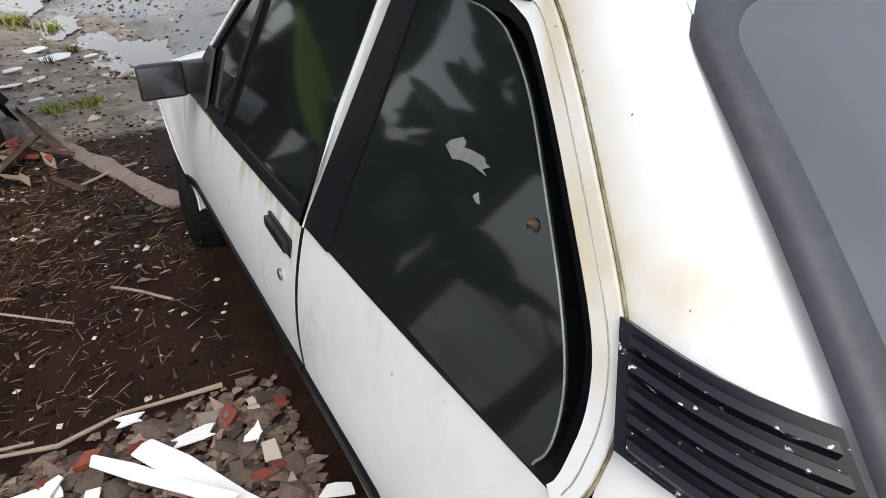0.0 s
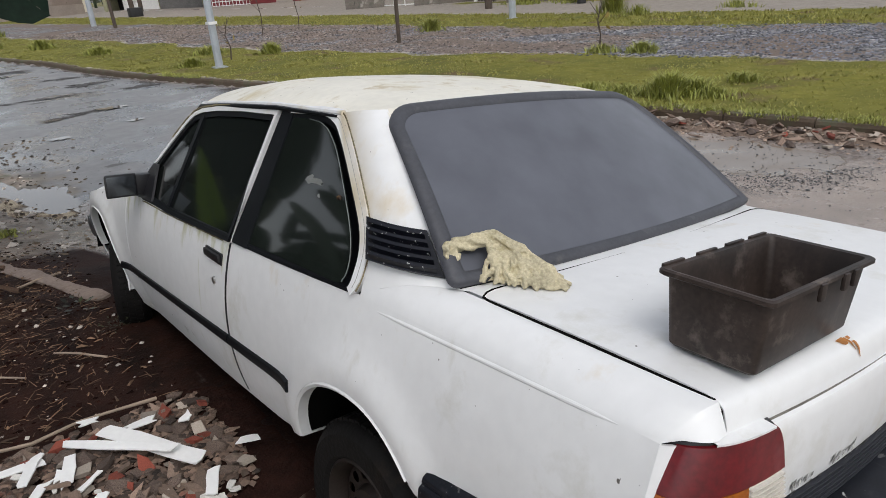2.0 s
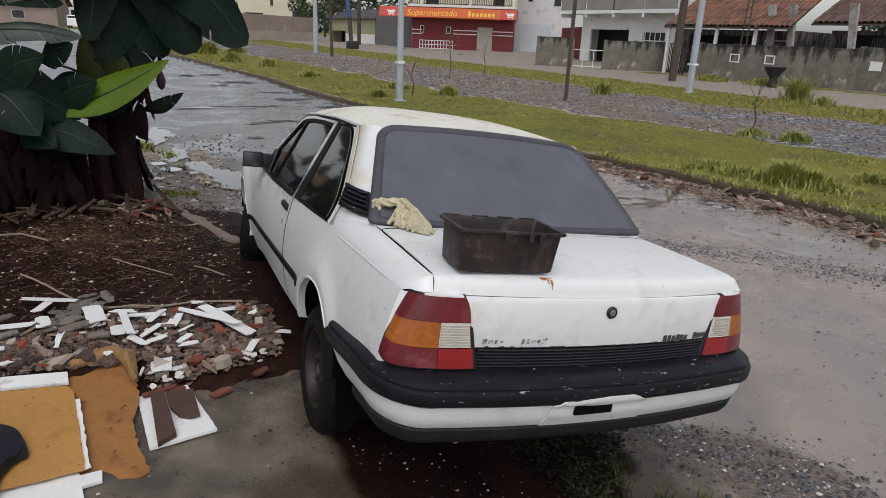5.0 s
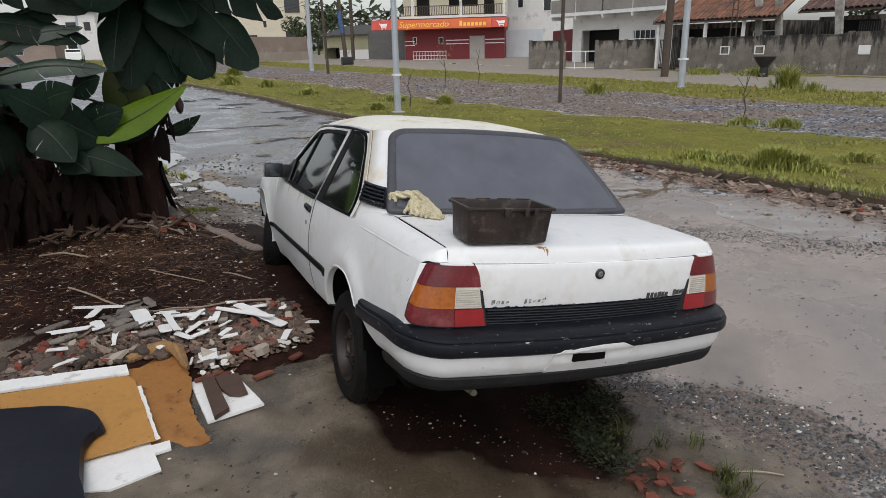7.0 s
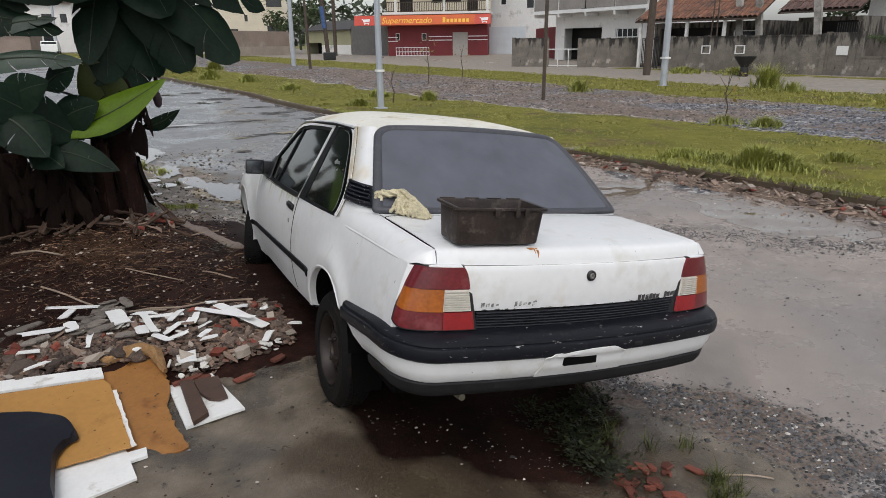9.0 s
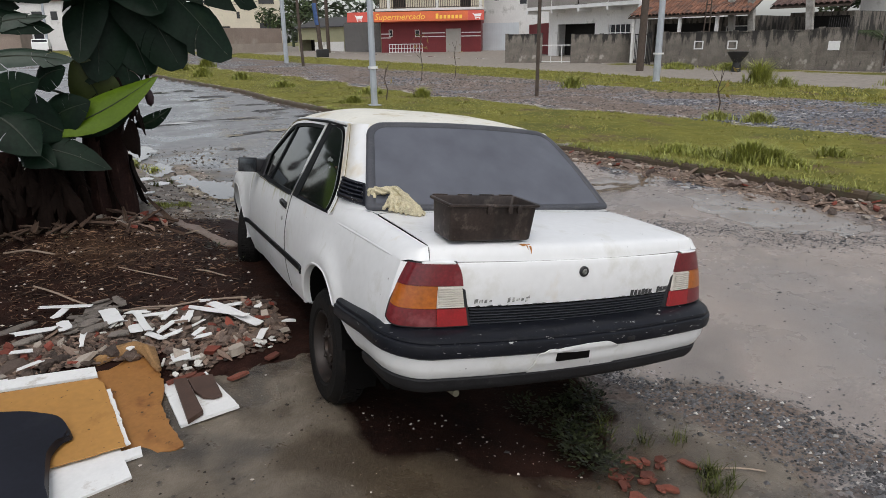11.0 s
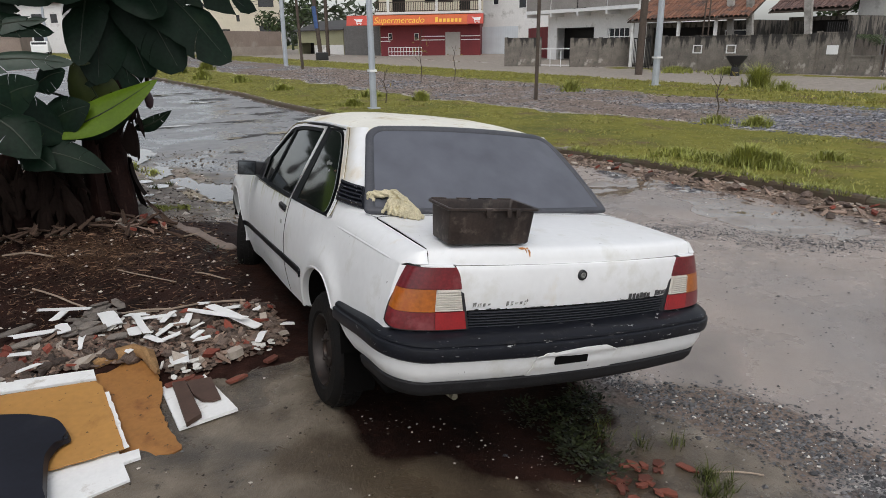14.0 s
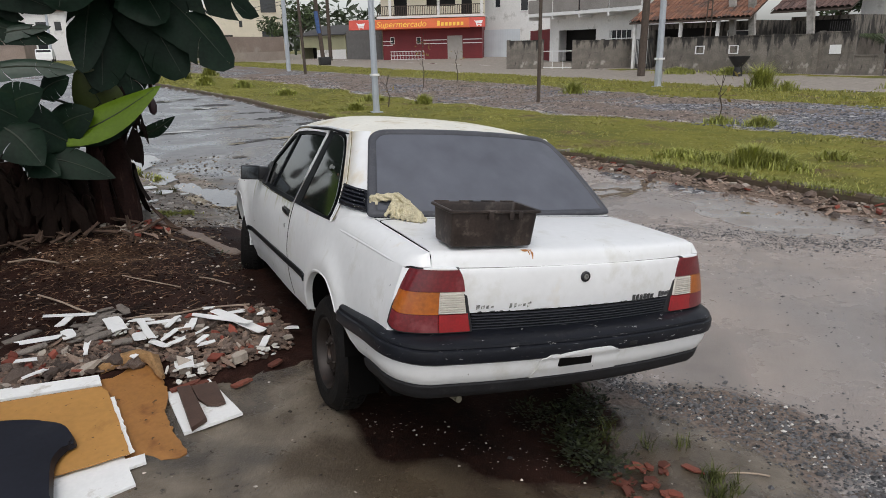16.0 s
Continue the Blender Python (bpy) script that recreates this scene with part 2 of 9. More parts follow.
MIRROR = mat("dusty_mirror_glass", (0.10, 0.11, 0.12), 0.18, 0.9, var=0.2, scale=12)
CHROME = mat("dull_chrome", (0.45, 0.45, 0.44), 0.3, 1.0, var=0.2, scale=20)
SEAT = mat("dark_seat_cloth", (0.03, 0.03, 0.032), 0.9, var=0.3, scale=20)


# ---- helpers for meshes ----
def part(name, bm, material, parent=None, label="", smooth=True, angle=35):
    """Links a bmesh as one mesh object, under a thing or a part when one is given."""
    bmesh.ops.recalc_face_normals(bm, faces=bm.faces[:])
    me = bpy.data.meshes.new(name)
    if smooth:
        lim = radians(angle)
        for e in bm.edges:
            e.smooth = len(e.link_faces) == 2 and e.calc_face_angle(0) < lim
        for f in bm.faces:
            f.smooth = True
    bm.to_mesh(me)
    bm.free()
    for m in material if isinstance(material, (list, tuple)) else (material,):
        me.materials.append(m)
    ob = new(name, me)
    if parent:
        ob.parent = parent
    return tagged(ob, label)


def thing(name, label, category, group="", at=None, kind=""):
    ob = new(name)
    ob.empty_display_size = 0.1
    if at is not None:
        ob.matrix_world = at
    return tagged(ob, label, category, group, kind)


def box(bm, x0, x1, y0, y1, z0, z1, bevel=0.0, m=None):
    vs = [bm.verts.new((x, y, z)) for z in (z0, z1) for x, y in ((x0, y0), (x1, y0), (x1, y1), (x0, y1))]
    fs = [bm.faces.new([vs[i] for i in f]) for f in ((3, 2, 1, 0), (4, 5, 6, 7), (0, 1, 5, 4), (1, 2, 6, 5), (2, 3, 7, 6), (3, 0, 4, 7))]
    if bevel:
        es = list({e for f in fs for e in f.edges})
        r = bmesh.ops.bevel(bm, geom=es, offset=bevel, segments=2, affect="EDGES", profile=0.6)
        vs = list({v for f in r["faces"] for v in f.verts} | {v for v in vs if v.is_valid})
    if m is not None:
        bmesh.ops.transform(bm, matrix=m, verts=[v for v in vs if v.is_valid])
    return vs


def boxed(*args, **kw):
    bm = bmesh.new()
    box(bm, *args, **kw)
    return bm


def grid(bm, rows, close=False, cap=False):
    """Quads between rows of points; close joins each row's end to its start."""
    vr = [[bm.verts.new(p) for p in r] for r in rows]
    n = len(vr[0])
    for a, b in zip(vr, vr[1:]):
        for i in range(n if close else n - 1):
            j = (i + 1) % n
            bm.faces.new((a[i], a[j], b[j], b[i]))
    if cap:
        bm.faces.new(vr[0][::-1])
        bm.faces.new(vr[-1])
    return vr


def prism(bm, outline, off, holes=None):
    """A flat outline of 3D points thickened by the vector off."""
    a = [bm.verts.new(p) for p in outline]
    b = [bm.verts.new(Vector(p) + Vector(off)) for p in outline]
    bm.faces.new(a)
    bm.faces.new(b[::-1])
    n = len(a)
    for i in range(n):
        j = (i + 1) % n
        bm.faces.new((a[i], b[i], b[j], a[j]))
    return a + b


def ring_prism(bm, outer, inner, off):
    """A band between two outlines of equally many points, thickened by off."""
    off = Vector(off)
    o1, i1 = [bm.verts.new(p) for p in outer], [bm.verts.new(p) for p in inner]
    o2, i2 = [bm.verts.new(Vector(p) + off) for p in outer], [bm.verts.new(Vector(p) + off) for p in inner]
    n = len(o1)
    for k in range(n):
        j = (k + 1) % n
        for q in ((o1[k], o1[j], i1[j], i1[k]), (o2[k], i2[k], i2[j], o2[j]), (o1[k], o2[k], o2[j], o1[j]), (i1[k], i1[j], i2[j], i2[k])):
            bm.faces.new(q)


def tube(bm, pts, r, seg=8, cap=True):
    """A round bar along points; r is one radius or one for each point."""
    pts = [Vector(p) for p in pts]
    rs = r if isinstance(r, (list, tuple)) else [r] * len(pts)
    rows = []
    side = None
    for i, p in enumerate(pts):
        d = (pts[min(i + 1, len(pts) - 1)] - pts[max(i - 1, 0)]).normalized()
        if side is None:
            side = d.orthogonal().normalized()
        side = (side - d * side.dot(d)).normalized()
        up = d.cross(side)
        rows.append([p + (side * math.cos(a) + up * math.sin(a)) * rs[i] for a in (2 * math.pi * k / seg for k in range(seg))])
    grid(bm, rows, close=True, cap=cap)


def lathe(bm, profile, seg=24, axis="z", m=None):
    """Turns (radius, height) points about an axis."""
    rows = []
    for k in range(seg):
        a = 2 * math.pi * k / seg
        c, s = math.cos(a), math.sin(a)
        rows.append([(r * c, r * s, h) if axis == "z" else (h, r * c, r * s) for r, h in profile])
    if m is not None:
        rows = [[m @ Vector(p) for p in r] for r in rows]
    rows.append(rows[0])
    vr = grid(bm, rows)
    bmesh.ops.remove_doubles(bm, verts=[v for r in vr for v in r], dist=1e-5)


def shell(ob, t):
    """Gives a sheet its thickness, inwards."""
    s = ob.modifiers.new("thickness", "SOLIDIFY")
    s.thickness, s.offset, s.use_even_offset = t, -1, False
    return ob


def lerp(a, b, t):
    return a + (b - a) * t


def interp(x, *pairs):
    xs, ys = zip(*pairs)
    return float(np.interp(x, xs, ys))


def sstep(a, b, x):
    t = min(1, max(0, (x - a) / (b - a)))
    return t * t * (3 - 2 * t)


def steps(a, b, n):
    return [a + (b - a) * i / n for i in range(n + 1)]


# ---- ground ----
def kerb_x(y):
    """Where the median's kerb runs, seen from above."""
    return interp(y, (-30, 11.9), (1.3, 6.40), (3.2, 6.06), (5.1, 5.72), (6.8, 5.32), (17.1, 3.25), (24.0, 2.45), (33.4, 0.35), (60, -5.6), (120, -19))


def far_rise(x, y):
    d = math.hypot(x + 1.47, y + 2.99)
    return 0.018 * max(0, min(d, 75) - 24)


def hash_noise(x, y, s, o=0.0):
    return noise.noise(Vector((x * s + o, y * s - o, o * 0.37)))


def verge(x, y):
    """How far a place lies up on the roadside, 0 to 1."""
    edge = 0.55 + 0.15 * hash_noise(x, y, 0.7, 3)
    edge -= 1.5 * sstep(2.5, 9.0, y)
    return sstep(edge, edge - 1.55, x)


def tar(x, y):
    """The greyer, smoother stretch of the road further along."""
    return sstep(3.6, 7.2, y + 0.8 * hash_noise(x, y, 0.6, 4) - 0.35 * max(0, x)) * sstep(0.3, -0.4, x - kerb_x(y))


def ground_z(x, y):
    o = x - kerb_x(y)
    z = far_rise(x, y)
    v = verge(x, y)
    z += 0.215 * v + 0.05 * v * sstep(-1.2, -2.5, x)
    z += 0.13 * sstep(0.0, 0.12, o) if o < 18 else 0.13 - 0.09 * sstep(16.5, 16.8, o)
    near = sstep(16, 6, math.hypot(x, y - 1)) * (1 - 0.85 * tar(x, y) * sstep(-1.4, -0.4, x))
    z += near * (0.018 * hash_noise(x, y, 1.3) + 0.010 * hash_noise(x, y, 4.0, 5) + 0.004 * hash_noise(x, y, 14.0, 9) * (1 + 1.5 * v))
    # heap of dug soil by the banana plants
    z += 0.16 * math.exp(-(((x + 2.0) / 0.9) ** 2 + ((y - 3.3) / 1.2) ** 2)) * (1 + 0.4 * hash_noise(x, y, 3.5, 2))
    # flat pools in the road
    for px, py, rx, ry in POOLS:
        r = math.hypot((x - px) / rx, (y - py) / ry) + 0.25 * hash_noise(x, y, 1.6, px)
        z -= (0.014 if px > 0 else 0.028) * sstep(1.3, 0.5, r)
    return z


POOLS = [(5.0, 1.95, 0.65, 1.0), (3.9, 4.1, 1.2, 0.5), (-0.66, 6.35, 0.32, 0.8), (-0.95, 7.4, 0.22, 0.5), (-1.32, 8.5, 0.25, 0.6), (-1.62, 10.2, 0.35, 0.9)]


def axis_marks(lo, hi, centre, fine, growth, most):
    out, x, st = [centre], centre, fine
    while x < hi:
        x += st
        out.append(x)
        if x > centre + 3.2:
            st = min(most, st * growth)
    x, st = centre, fine
    while x > lo:
        x -= st
        out.append(x)
        if x < centre - 3.2:
            st = min(most, st * growth)
    return sorted(out)


xs = axis_marks(-1500, 1500, 0.2, 0.06, 1.035, 160)
ys = axis_marks(-1500, 1500, 1.2, 0.06, 1.035, 160)
nx, ny = len(xs), len(ys)
co, zone = [], {k: [] for k in ("soil", "turf", "gravel", "wet", "slab", "straw", "mud", "damp", "tar", "verge")}
for y in ys:
    for x in xs:
        co.append((x, y, ground_z(x, y)))
        o = x - kerb_x(y)
        v = verge(x, y)
        n1, n2, n3 = hash_noise(x, y, 0.45, 11), hash_noise(x, y, 1.5, 7), hash_noise(x, y, 5.0, 2)
        # red dug soil under the banana plants and beside the car; greyish trodden mud behind it
        soil = sstep(0.9, 1.6, y + 0.5 * n2 + 0.25 * n3) * sstep(-0.45, -0.75, x + 0.15 * n2) * sstep(4.9, 3.6, y + 0.5 * n2)
        # same dark colour under, beside and behind the car carries its shade too
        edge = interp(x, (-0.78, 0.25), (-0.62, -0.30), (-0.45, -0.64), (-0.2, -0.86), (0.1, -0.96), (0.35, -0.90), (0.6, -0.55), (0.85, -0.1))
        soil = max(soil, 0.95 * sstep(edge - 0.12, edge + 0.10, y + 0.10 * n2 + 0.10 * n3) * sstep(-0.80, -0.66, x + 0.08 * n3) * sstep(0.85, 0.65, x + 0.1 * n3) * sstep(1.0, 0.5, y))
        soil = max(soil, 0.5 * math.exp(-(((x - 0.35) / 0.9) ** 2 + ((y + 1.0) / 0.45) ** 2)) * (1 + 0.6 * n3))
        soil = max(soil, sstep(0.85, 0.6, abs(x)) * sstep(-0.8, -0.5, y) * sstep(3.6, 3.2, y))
        soil = max(soil, 0.38 * sstep(-1.35, -0.95, x + 0.2 * n2) * sstep(-0.6, -0.72, x) * sstep(-0.75, -0.2, y + 0.3 * n2) * sstep(2.0, 1.4, y))
        zone["soil"].append(max(0, min(1, soil)))
        turf = max(sstep(0.05, 0.35, o + 0.25 * n3) * sstep(5.2, 4.6, o + 1.1 * n1 + 0.5 * n2), sstep(11.3, 11.9, o + 0.9 * n1 + 0.4 * n2) * sstep(16.6, 16.0, o + 0.5 * n2))
        turf = max(turf, sstep(40, 60, o) * 0.6, sstep(23.4, 23.8, o + 0.4 * n2) * sstep(25.5, 24.8, o) * 0.8 * (1 if y < 30 else 0))
        if o < -9:
            turf = max(turf, sstep(-9, -14, o) * (0.22 + 0.3 * n1))
        zone["turf"].append(max(0, min(1, turf)))
        gv = sstep(4.8, 5.4, o + 1.1 * n1 + 0.5 * n2) * sstep(11.9, 11.3, o + 0.9 * n1 + 0.4 * n2)
        track = sstep(0.55, 0.1, abs(o + 4.3 + 0.5 * n1) - 0.35) * (0.5 + 0.5 * n2) * (1 if y < 8 else 0.2)
        dx_ = x - interp(y, (-2.4, 1.55), (-1.6, 1.45), (-1.1, 1.42), (-0.7, 1.22), (-0.25, 0.80), (0.1, 0.95), (0.6, 1.2))
        drift = sstep(0.42, 0.12, abs(dx_) + 0.15 * n2) * sstep(0.7, 0.2, y) * sstep(-3.0, -2.2, y) * (0.75 + 0.5 * n3)
        gv = max(gv, 0.4 * track, drift, sstep(0.7, 0.2, abs(o + 0.45 + 0.3 * n2)) * sstep(9, 6, y) * (0.6 + n2))
        zone["gravel"].append(max(0, min(1, gv)))
        wet = 0.0
        for px, py, rx, ry in POOLS:
            r = math.hypot((x - px) / rx, (y - py) / ry) + 0.45 * hash_noise(x, y, 1.1, px) + 0.25 * hash_noise(x, y, 3.2, py)
            wet = max(wet, sstep(1.35, 0.55, r))
        zone["wet"].append(wet)
        slab = sstep(16.3, 16.5, o) * sstep(24.2, 23.9, o) + sstep(24.0, 25.0, o) * (1 if y > 28 else 0)
        zone["slab"].append(min(1, slab))
        straw = 0.62 * math.exp(-(((x + 1.85) / 0.8) ** 2 + ((y - 3.1) / 0.9) ** 2)) * (1 + 0.6 * n2)
        straw = max(straw, 0.35 * sstep(-0.9, -1.2, x) * sstep(5.0, 6.0, y) * sstep(9.0, 7.5, y) * (0.5 + n2))
        zone["straw"].append(max(0, min(1, straw)))
        mud = sstep(-0.2, -0.9, x + 0.5 * n2) * sstep(3.4, 4.4, y) * sstep(9.0, 7.0, y + 0.6 * n1)
        mud = max(mud, sstep(1.7, 0.6, x + 0.45 * n2 + 0.9 * n1 - 0.35 * sstep(-1.2, 0.5, y)) * sstep(-5.2, -2.8, y + 1.2 * n1 + 0.4 * n2) * sstep(4.6, 3.4, y))
        mud = max(mud, (0.45 + 0.3 * n3) * sstep(0.55, -0.25, x + 0.5 * n2 + 0.3 * n3 - 0.05 * (y - 7)) * sstep(6.0, 7.2, y + 0.4 * n2) * sstep(12.5, 10.0, y + n1 + 0.5 * n2))
        zone["mud"].append(mud)
        # noisy ellipse round the car's rear, where the mud is drawn darker
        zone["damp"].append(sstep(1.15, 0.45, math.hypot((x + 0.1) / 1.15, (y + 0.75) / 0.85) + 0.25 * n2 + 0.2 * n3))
        zone["verge"].append(sstep(-0.55, -0.95, x + 0.3 * n2) * sstep(3.5, 4.1, y + 0.3 * n3) * sstep(9.5, 8.0, y + 0.6 * n1) * sstep(-6, -5, x))
        zone["tar"].append(tar(x, y))
faces = [(j * nx + i, j * nx + i + 1, (j + 1) * nx + i + 1, (j + 1) * nx + i) for j in range(ny - 1) for i in range(nx - 1)]
gm = bpy.data.meshes.new("ground")
gm.from_pydata(co, [], faces)
gm.polygons.foreach_set("use_smooth", [True] * len(gm.polygons))
for k, vals in zone.items():
    gm.attributes.new(k, "FLOAT", "POINT").data.foreach_set("value", vals)

m = bpy.data.materials.new("wet_roadside_ground")
m.use_nodes = True
nt = m.node_tree
L = nt.links.new
P = nt.nodes["Principled BSDF"]
geo = nt.nodes.new("ShaderNodeNewGeometry")


def node_noise(scale, detail=6, rough=0.55):
    n = nt.nodes.new("ShaderNodeTexNoise")
    n.inputs["Scale"].default_value, n.inputs["Detail"].default_value, n.inputs["Roughness"].default_value = scale, detail, rough
    L(geo.outputs["Position"], n.inputs["Vector"])
    return n.outputs["Fac"]


def node_range(src, a, b, c=0.0, d=1.0):
    r = nt.nodes.new("ShaderNodeMapRange")
    for i, v in zip((1, 2, 3, 4), (a, b, c, d)):
        r.inputs[i].default_value = v
    L(src, r.inputs[0])
    return r.outputs[0]


def node_math(op, a, b):
    q = nt.nodes.new("ShaderNodeMath")
    q.operation = op
    for i, v in enumerate((a, b)):
        if isinstance(v, (int, float)):
            q.inputs[i].default_value = v
        else:
            L(v, q.inputs[i])
    return q.outputs[0]


def node_mix(fac, a, b):
    q = nt.nodes.new("ShaderNodeMix")
    q.data_type = "RGBA"
    L(fac, q.inputs[0])
    for i, v in ((6, a), (7, b)):
        if isinstance(v, tuple):
            q.inputs[i].default_value = (*v, 1)
        else:
            L(v, q.inputs[i])
    return q.outputs[2]


def zone_fac(name, wobble, scale=9.0, lo=0.35, hi=0.65):
    a = nt.nodes.new("ShaderNodeAttribute")
    a.attribute_name = name
    w = node_math("MULTIPLY", node_math("SUBTRACT", node_noise(scale), 0.5), wobble)
    return node_range(node_math("ADD", a.outputs["Fac"], w), lo, hi)


big, mid, fine = node_noise(0.5, 5), node_noise(4.0, 8, 0.65), node_noise(45.0, 6, 0.7)
vor = nt.nodes.new("ShaderNodeTexVoronoi")
vor.inputs["Scale"].default_value = 30
L(geo.outputs["Position"], vor.inputs["Vector"])
vcol = nt.nodes.new("ShaderNodeSeparateColor")
L(vor.outputs["Color"], vcol.inputs[0])
cell = vcol.outputs[0]
soft_mid = node_noise(2.2, 4, 0.5)
road = node_mix(node_range(soft_mid, 0.35, 0.65), (0.275, 0.229, 0.198), (0.335, 0.280, 0.242))
road = node_mix(node_range(big, 0.45, 0.66), road, (0.250, 0.222, 0.205))
road = node_mix(node_range(fine, 0.74, 0.86), road, (0.36, 0.315, 0.28))
mud_c = node_mix(node_range(mid, 0.35, 0.65), (0.100, 0.079, 0.056), (0.205, 0.172, 0.132))
mud_c = node_mix(node_range(fine, 0.62, 0.76), mud_c, (0.27, 0.23, 0.18))
mud_c = node_mix(node_range(node_noise(1.7, 6), 0.52, 0.66), mud_c, (0.068, 0.059, 0.050))
mud_c = node_mix(node_range(node_noise(7.0, 7, 0.65), 0.63, 0.68), mud_c, (0.034, 0.027, 0.021))
# dark red soil; also the car's shade, painted under and behind it
soil_and_shade_c = node_mix(node_range(mid, 0.35, 0.68), (0.0075, 0.0034, 0.0026), (0.030, 0.0125, 0.0085))
soil_and_shade_c = node_mix(node_range(fine, 0.56, 0.74), soil_and_shade_c, (0.052, 0.026, 0.017))
turf_c = node_mix(node_range(mid, 0.35, 0.65), (0.125, 0.125, 0.024), (0.205, 0.190, 0.042))
turf_c = node_mix(node_range(big, 0.45, 0.65), turf_c, (0.105, 0.108, 0.028))
turf_c = node_mix(node_range(node_noise(0.8, 7, 0.65), 0.56, 0.66), turf_c, (0.13, 0.095, 0.05))
turf_c = node_mix(node_range(fine, 0.60, 0.80), turf_c, (0.125, 0.135, 0.028))
grav_c = node_mix(node_range(cell, 0.2, 0.9), (0.035, 0.036, 0.042), (0.30, 0.295, 0.295))
vor2 = nt.nodes.new("ShaderNodeTexVoronoi")
vor2.inputs["Scale"].default_value = 8
L(geo.outputs["Position"], vor2.inputs["Vector"])
vcol2 = nt.nodes.new("ShaderNodeSeparateColor")
L(vor2.outputs["Color"], vcol2.inputs[0])
grav_c = node_mix(node_range(vcol2.outputs[0], 0.6, 0.9), grav_c, (0.055, 0.056, 0.062))
grav_c = node_mix(node_range(vcol2.outputs[1], 0.75, 0.95), grav_c, (0.42, 0.41, 0.40))
grav_c = node_mix(node_range(big, 0.42, 0.54), grav_c, node_mix(node_range(fine, 0.35, 0.65), (0.105, 0.080, 0.066), (0.225, 0.175, 0.145)))
slab_c = node_mix(node_range(mid, 0.35, 0.65), (0.21, 0.18, 0.15), (0.30, 0.265, 0.225))
straw_c = node_mix(node_range(fine, 0.4, 0.6), (0.016, 0.007, 0.005), (0.075, 0.042, 0.022))
road = node_mix(node_range(node_noise(0.9, 5, 0.55), 0.54, 0.72), road, (0.205, 0.178, 0.158))
tar_c = node_mix(node_range(mid, 0.35, 0.65), (0.15, 0.15, 0.152), (0.225, 0.22, 0.218))
wide = nt.nodes.new("ShaderNodeMapping")
wide.inputs["Scale"].default_value = (0.7, 1.3, 1)
L(geo.outputs["Position"], wide.inputs["Vector"])
crack = nt.nodes.new("ShaderNodeTexNoise")
crack.inputs["Scale"].default_value, crack.inputs["Detail"].default_value, crack.inputs["Roughness"].default_value = 0.8, 9, 0.65
L(wide.outputs[0], crack.inputs["Vector"])
tar_c = node_mix(node_range(crack.outputs["Fac"], 0.62, 0.65), tar_c, (0.045, 0.040, 0.036))
film = node_range(node_noise(0.75, 7, 0.6), 0.46, 0.56)
tar_c = node_mix(film, tar_c, (0.085, 0.086, 0.092))
road = node_mix(zone_fac("tar", 0.6, 1.5, 0.2, 0.8), road, tar_c)
c = node_mix(zone_fac("mud", 0.5, 3), road, mud_c)
# mud in a darker colour round the car's rear
rear_mud = node_mix(node_range(mid, 0.35, 0.65), (0.048, 0.034, 0.022), (0.100, 0.076, 0.050))
rear_mud = node_mix(node_range(fine, 0.60, 0.74), rear_mud, (0.145, 0.115, 0.080))
c = node_mix(zone_fac("damp", 0.6, 3.5), c, rear_mud)
verge_c = node_mix(node_range(mid, 0.35, 0.65), (0.085, 0.064, 0.045), (0.30, 0.245, 0.195))
verge_c = node_mix(node_range(fine, 0.60, 0.74), verge_c, (0.31, 0.26, 0.20))
verge_c = node_mix(node_range(node_noise(2.6, 6), 0.56, 0.66), verge_c, (0.085, 0.088, 0.032))
verge_f = zone_fac("verge", 0.7, 4)
c = node_mix(verge_f, c, verge_c)
c = node_mix(zone_fac("gravel", 0.7, 12), c, grav_c)
c = node_mix(zone_fac("slab", 0.1, 5), c, slab_c)
c = node_mix(zone_fac("turf", 0.6, 6), c, turf_c)
c = node_mix(zone_fac("soil", 0.7, 5), c, soil_and_shade_c)
c = node_mix(zone_fac("straw", 1.2, 14), c, straw_c)
wet_f = zone_fac("wet", 1.7, 2.6, 0.50, 0.58)
c = node_mix(wet_f, c, (0.17, 0.13, 0.095))
L(c, P.inputs["Base Color"])
turf_f, gv_f = zone_fac("turf", 0.6, 6), zone_fac("gravel", 0.7, 12)
# damp road: roughness drops in patches
damp = node_range(node_noise(0.9, 8, 0.65), 0.36, 0.60, 0.55, 0.10)
r = node_math("MAXIMUM", damp, node_math("MULTIPLY", turf_f, 0.95))
r = node_math("MAXIMUM", r, node_math("MULTIPLY", gv_f, 0.85))
tar_f = zone_fac("tar", 0.6, 1.5, 0.2, 0.8)
r = node_math("MAXIMUM", node_math("MULTIPLY", r, node_range(tar_f, 0, 1, 1, 0.3)), node_math("MULTIPLY", tar_f, node_range(film, 0, 1, 0.46, 0.16)))
r = node_math("MAXIMUM", r, node_math("MULTIPLY", verge_f, 0.6))
soil_and_shade_f = zone_fac("soil", 0.7, 5)
r = node_math("MAXIMUM", r, node_math("MULTIPLY", soil_and_shade_f, 0.7))
r = node_math("MAXIMUM", r, node_math("MULTIPLY", zone_fac("slab", 0.1, 5), 0.75))
r = node_math("MULTIPLY", r, node_range(wet_f, 0, 1, 1, 0.12))
L(r, P.inputs["Roughness"])
L(node_range(node_math("MAXIMUM", node_math("MAXIMUM", soil_and_shade_f, turf_f), node_math("MULTIPLY", gv_f, 0.7)), 0, 1, 0.5, 0.12), P.inputs["Specular IOR Level"])
hgt = node_math("ADD", node_math("MULTIPLY", fine, 0.6), node_math("MULTIPLY", mid, 0.35))
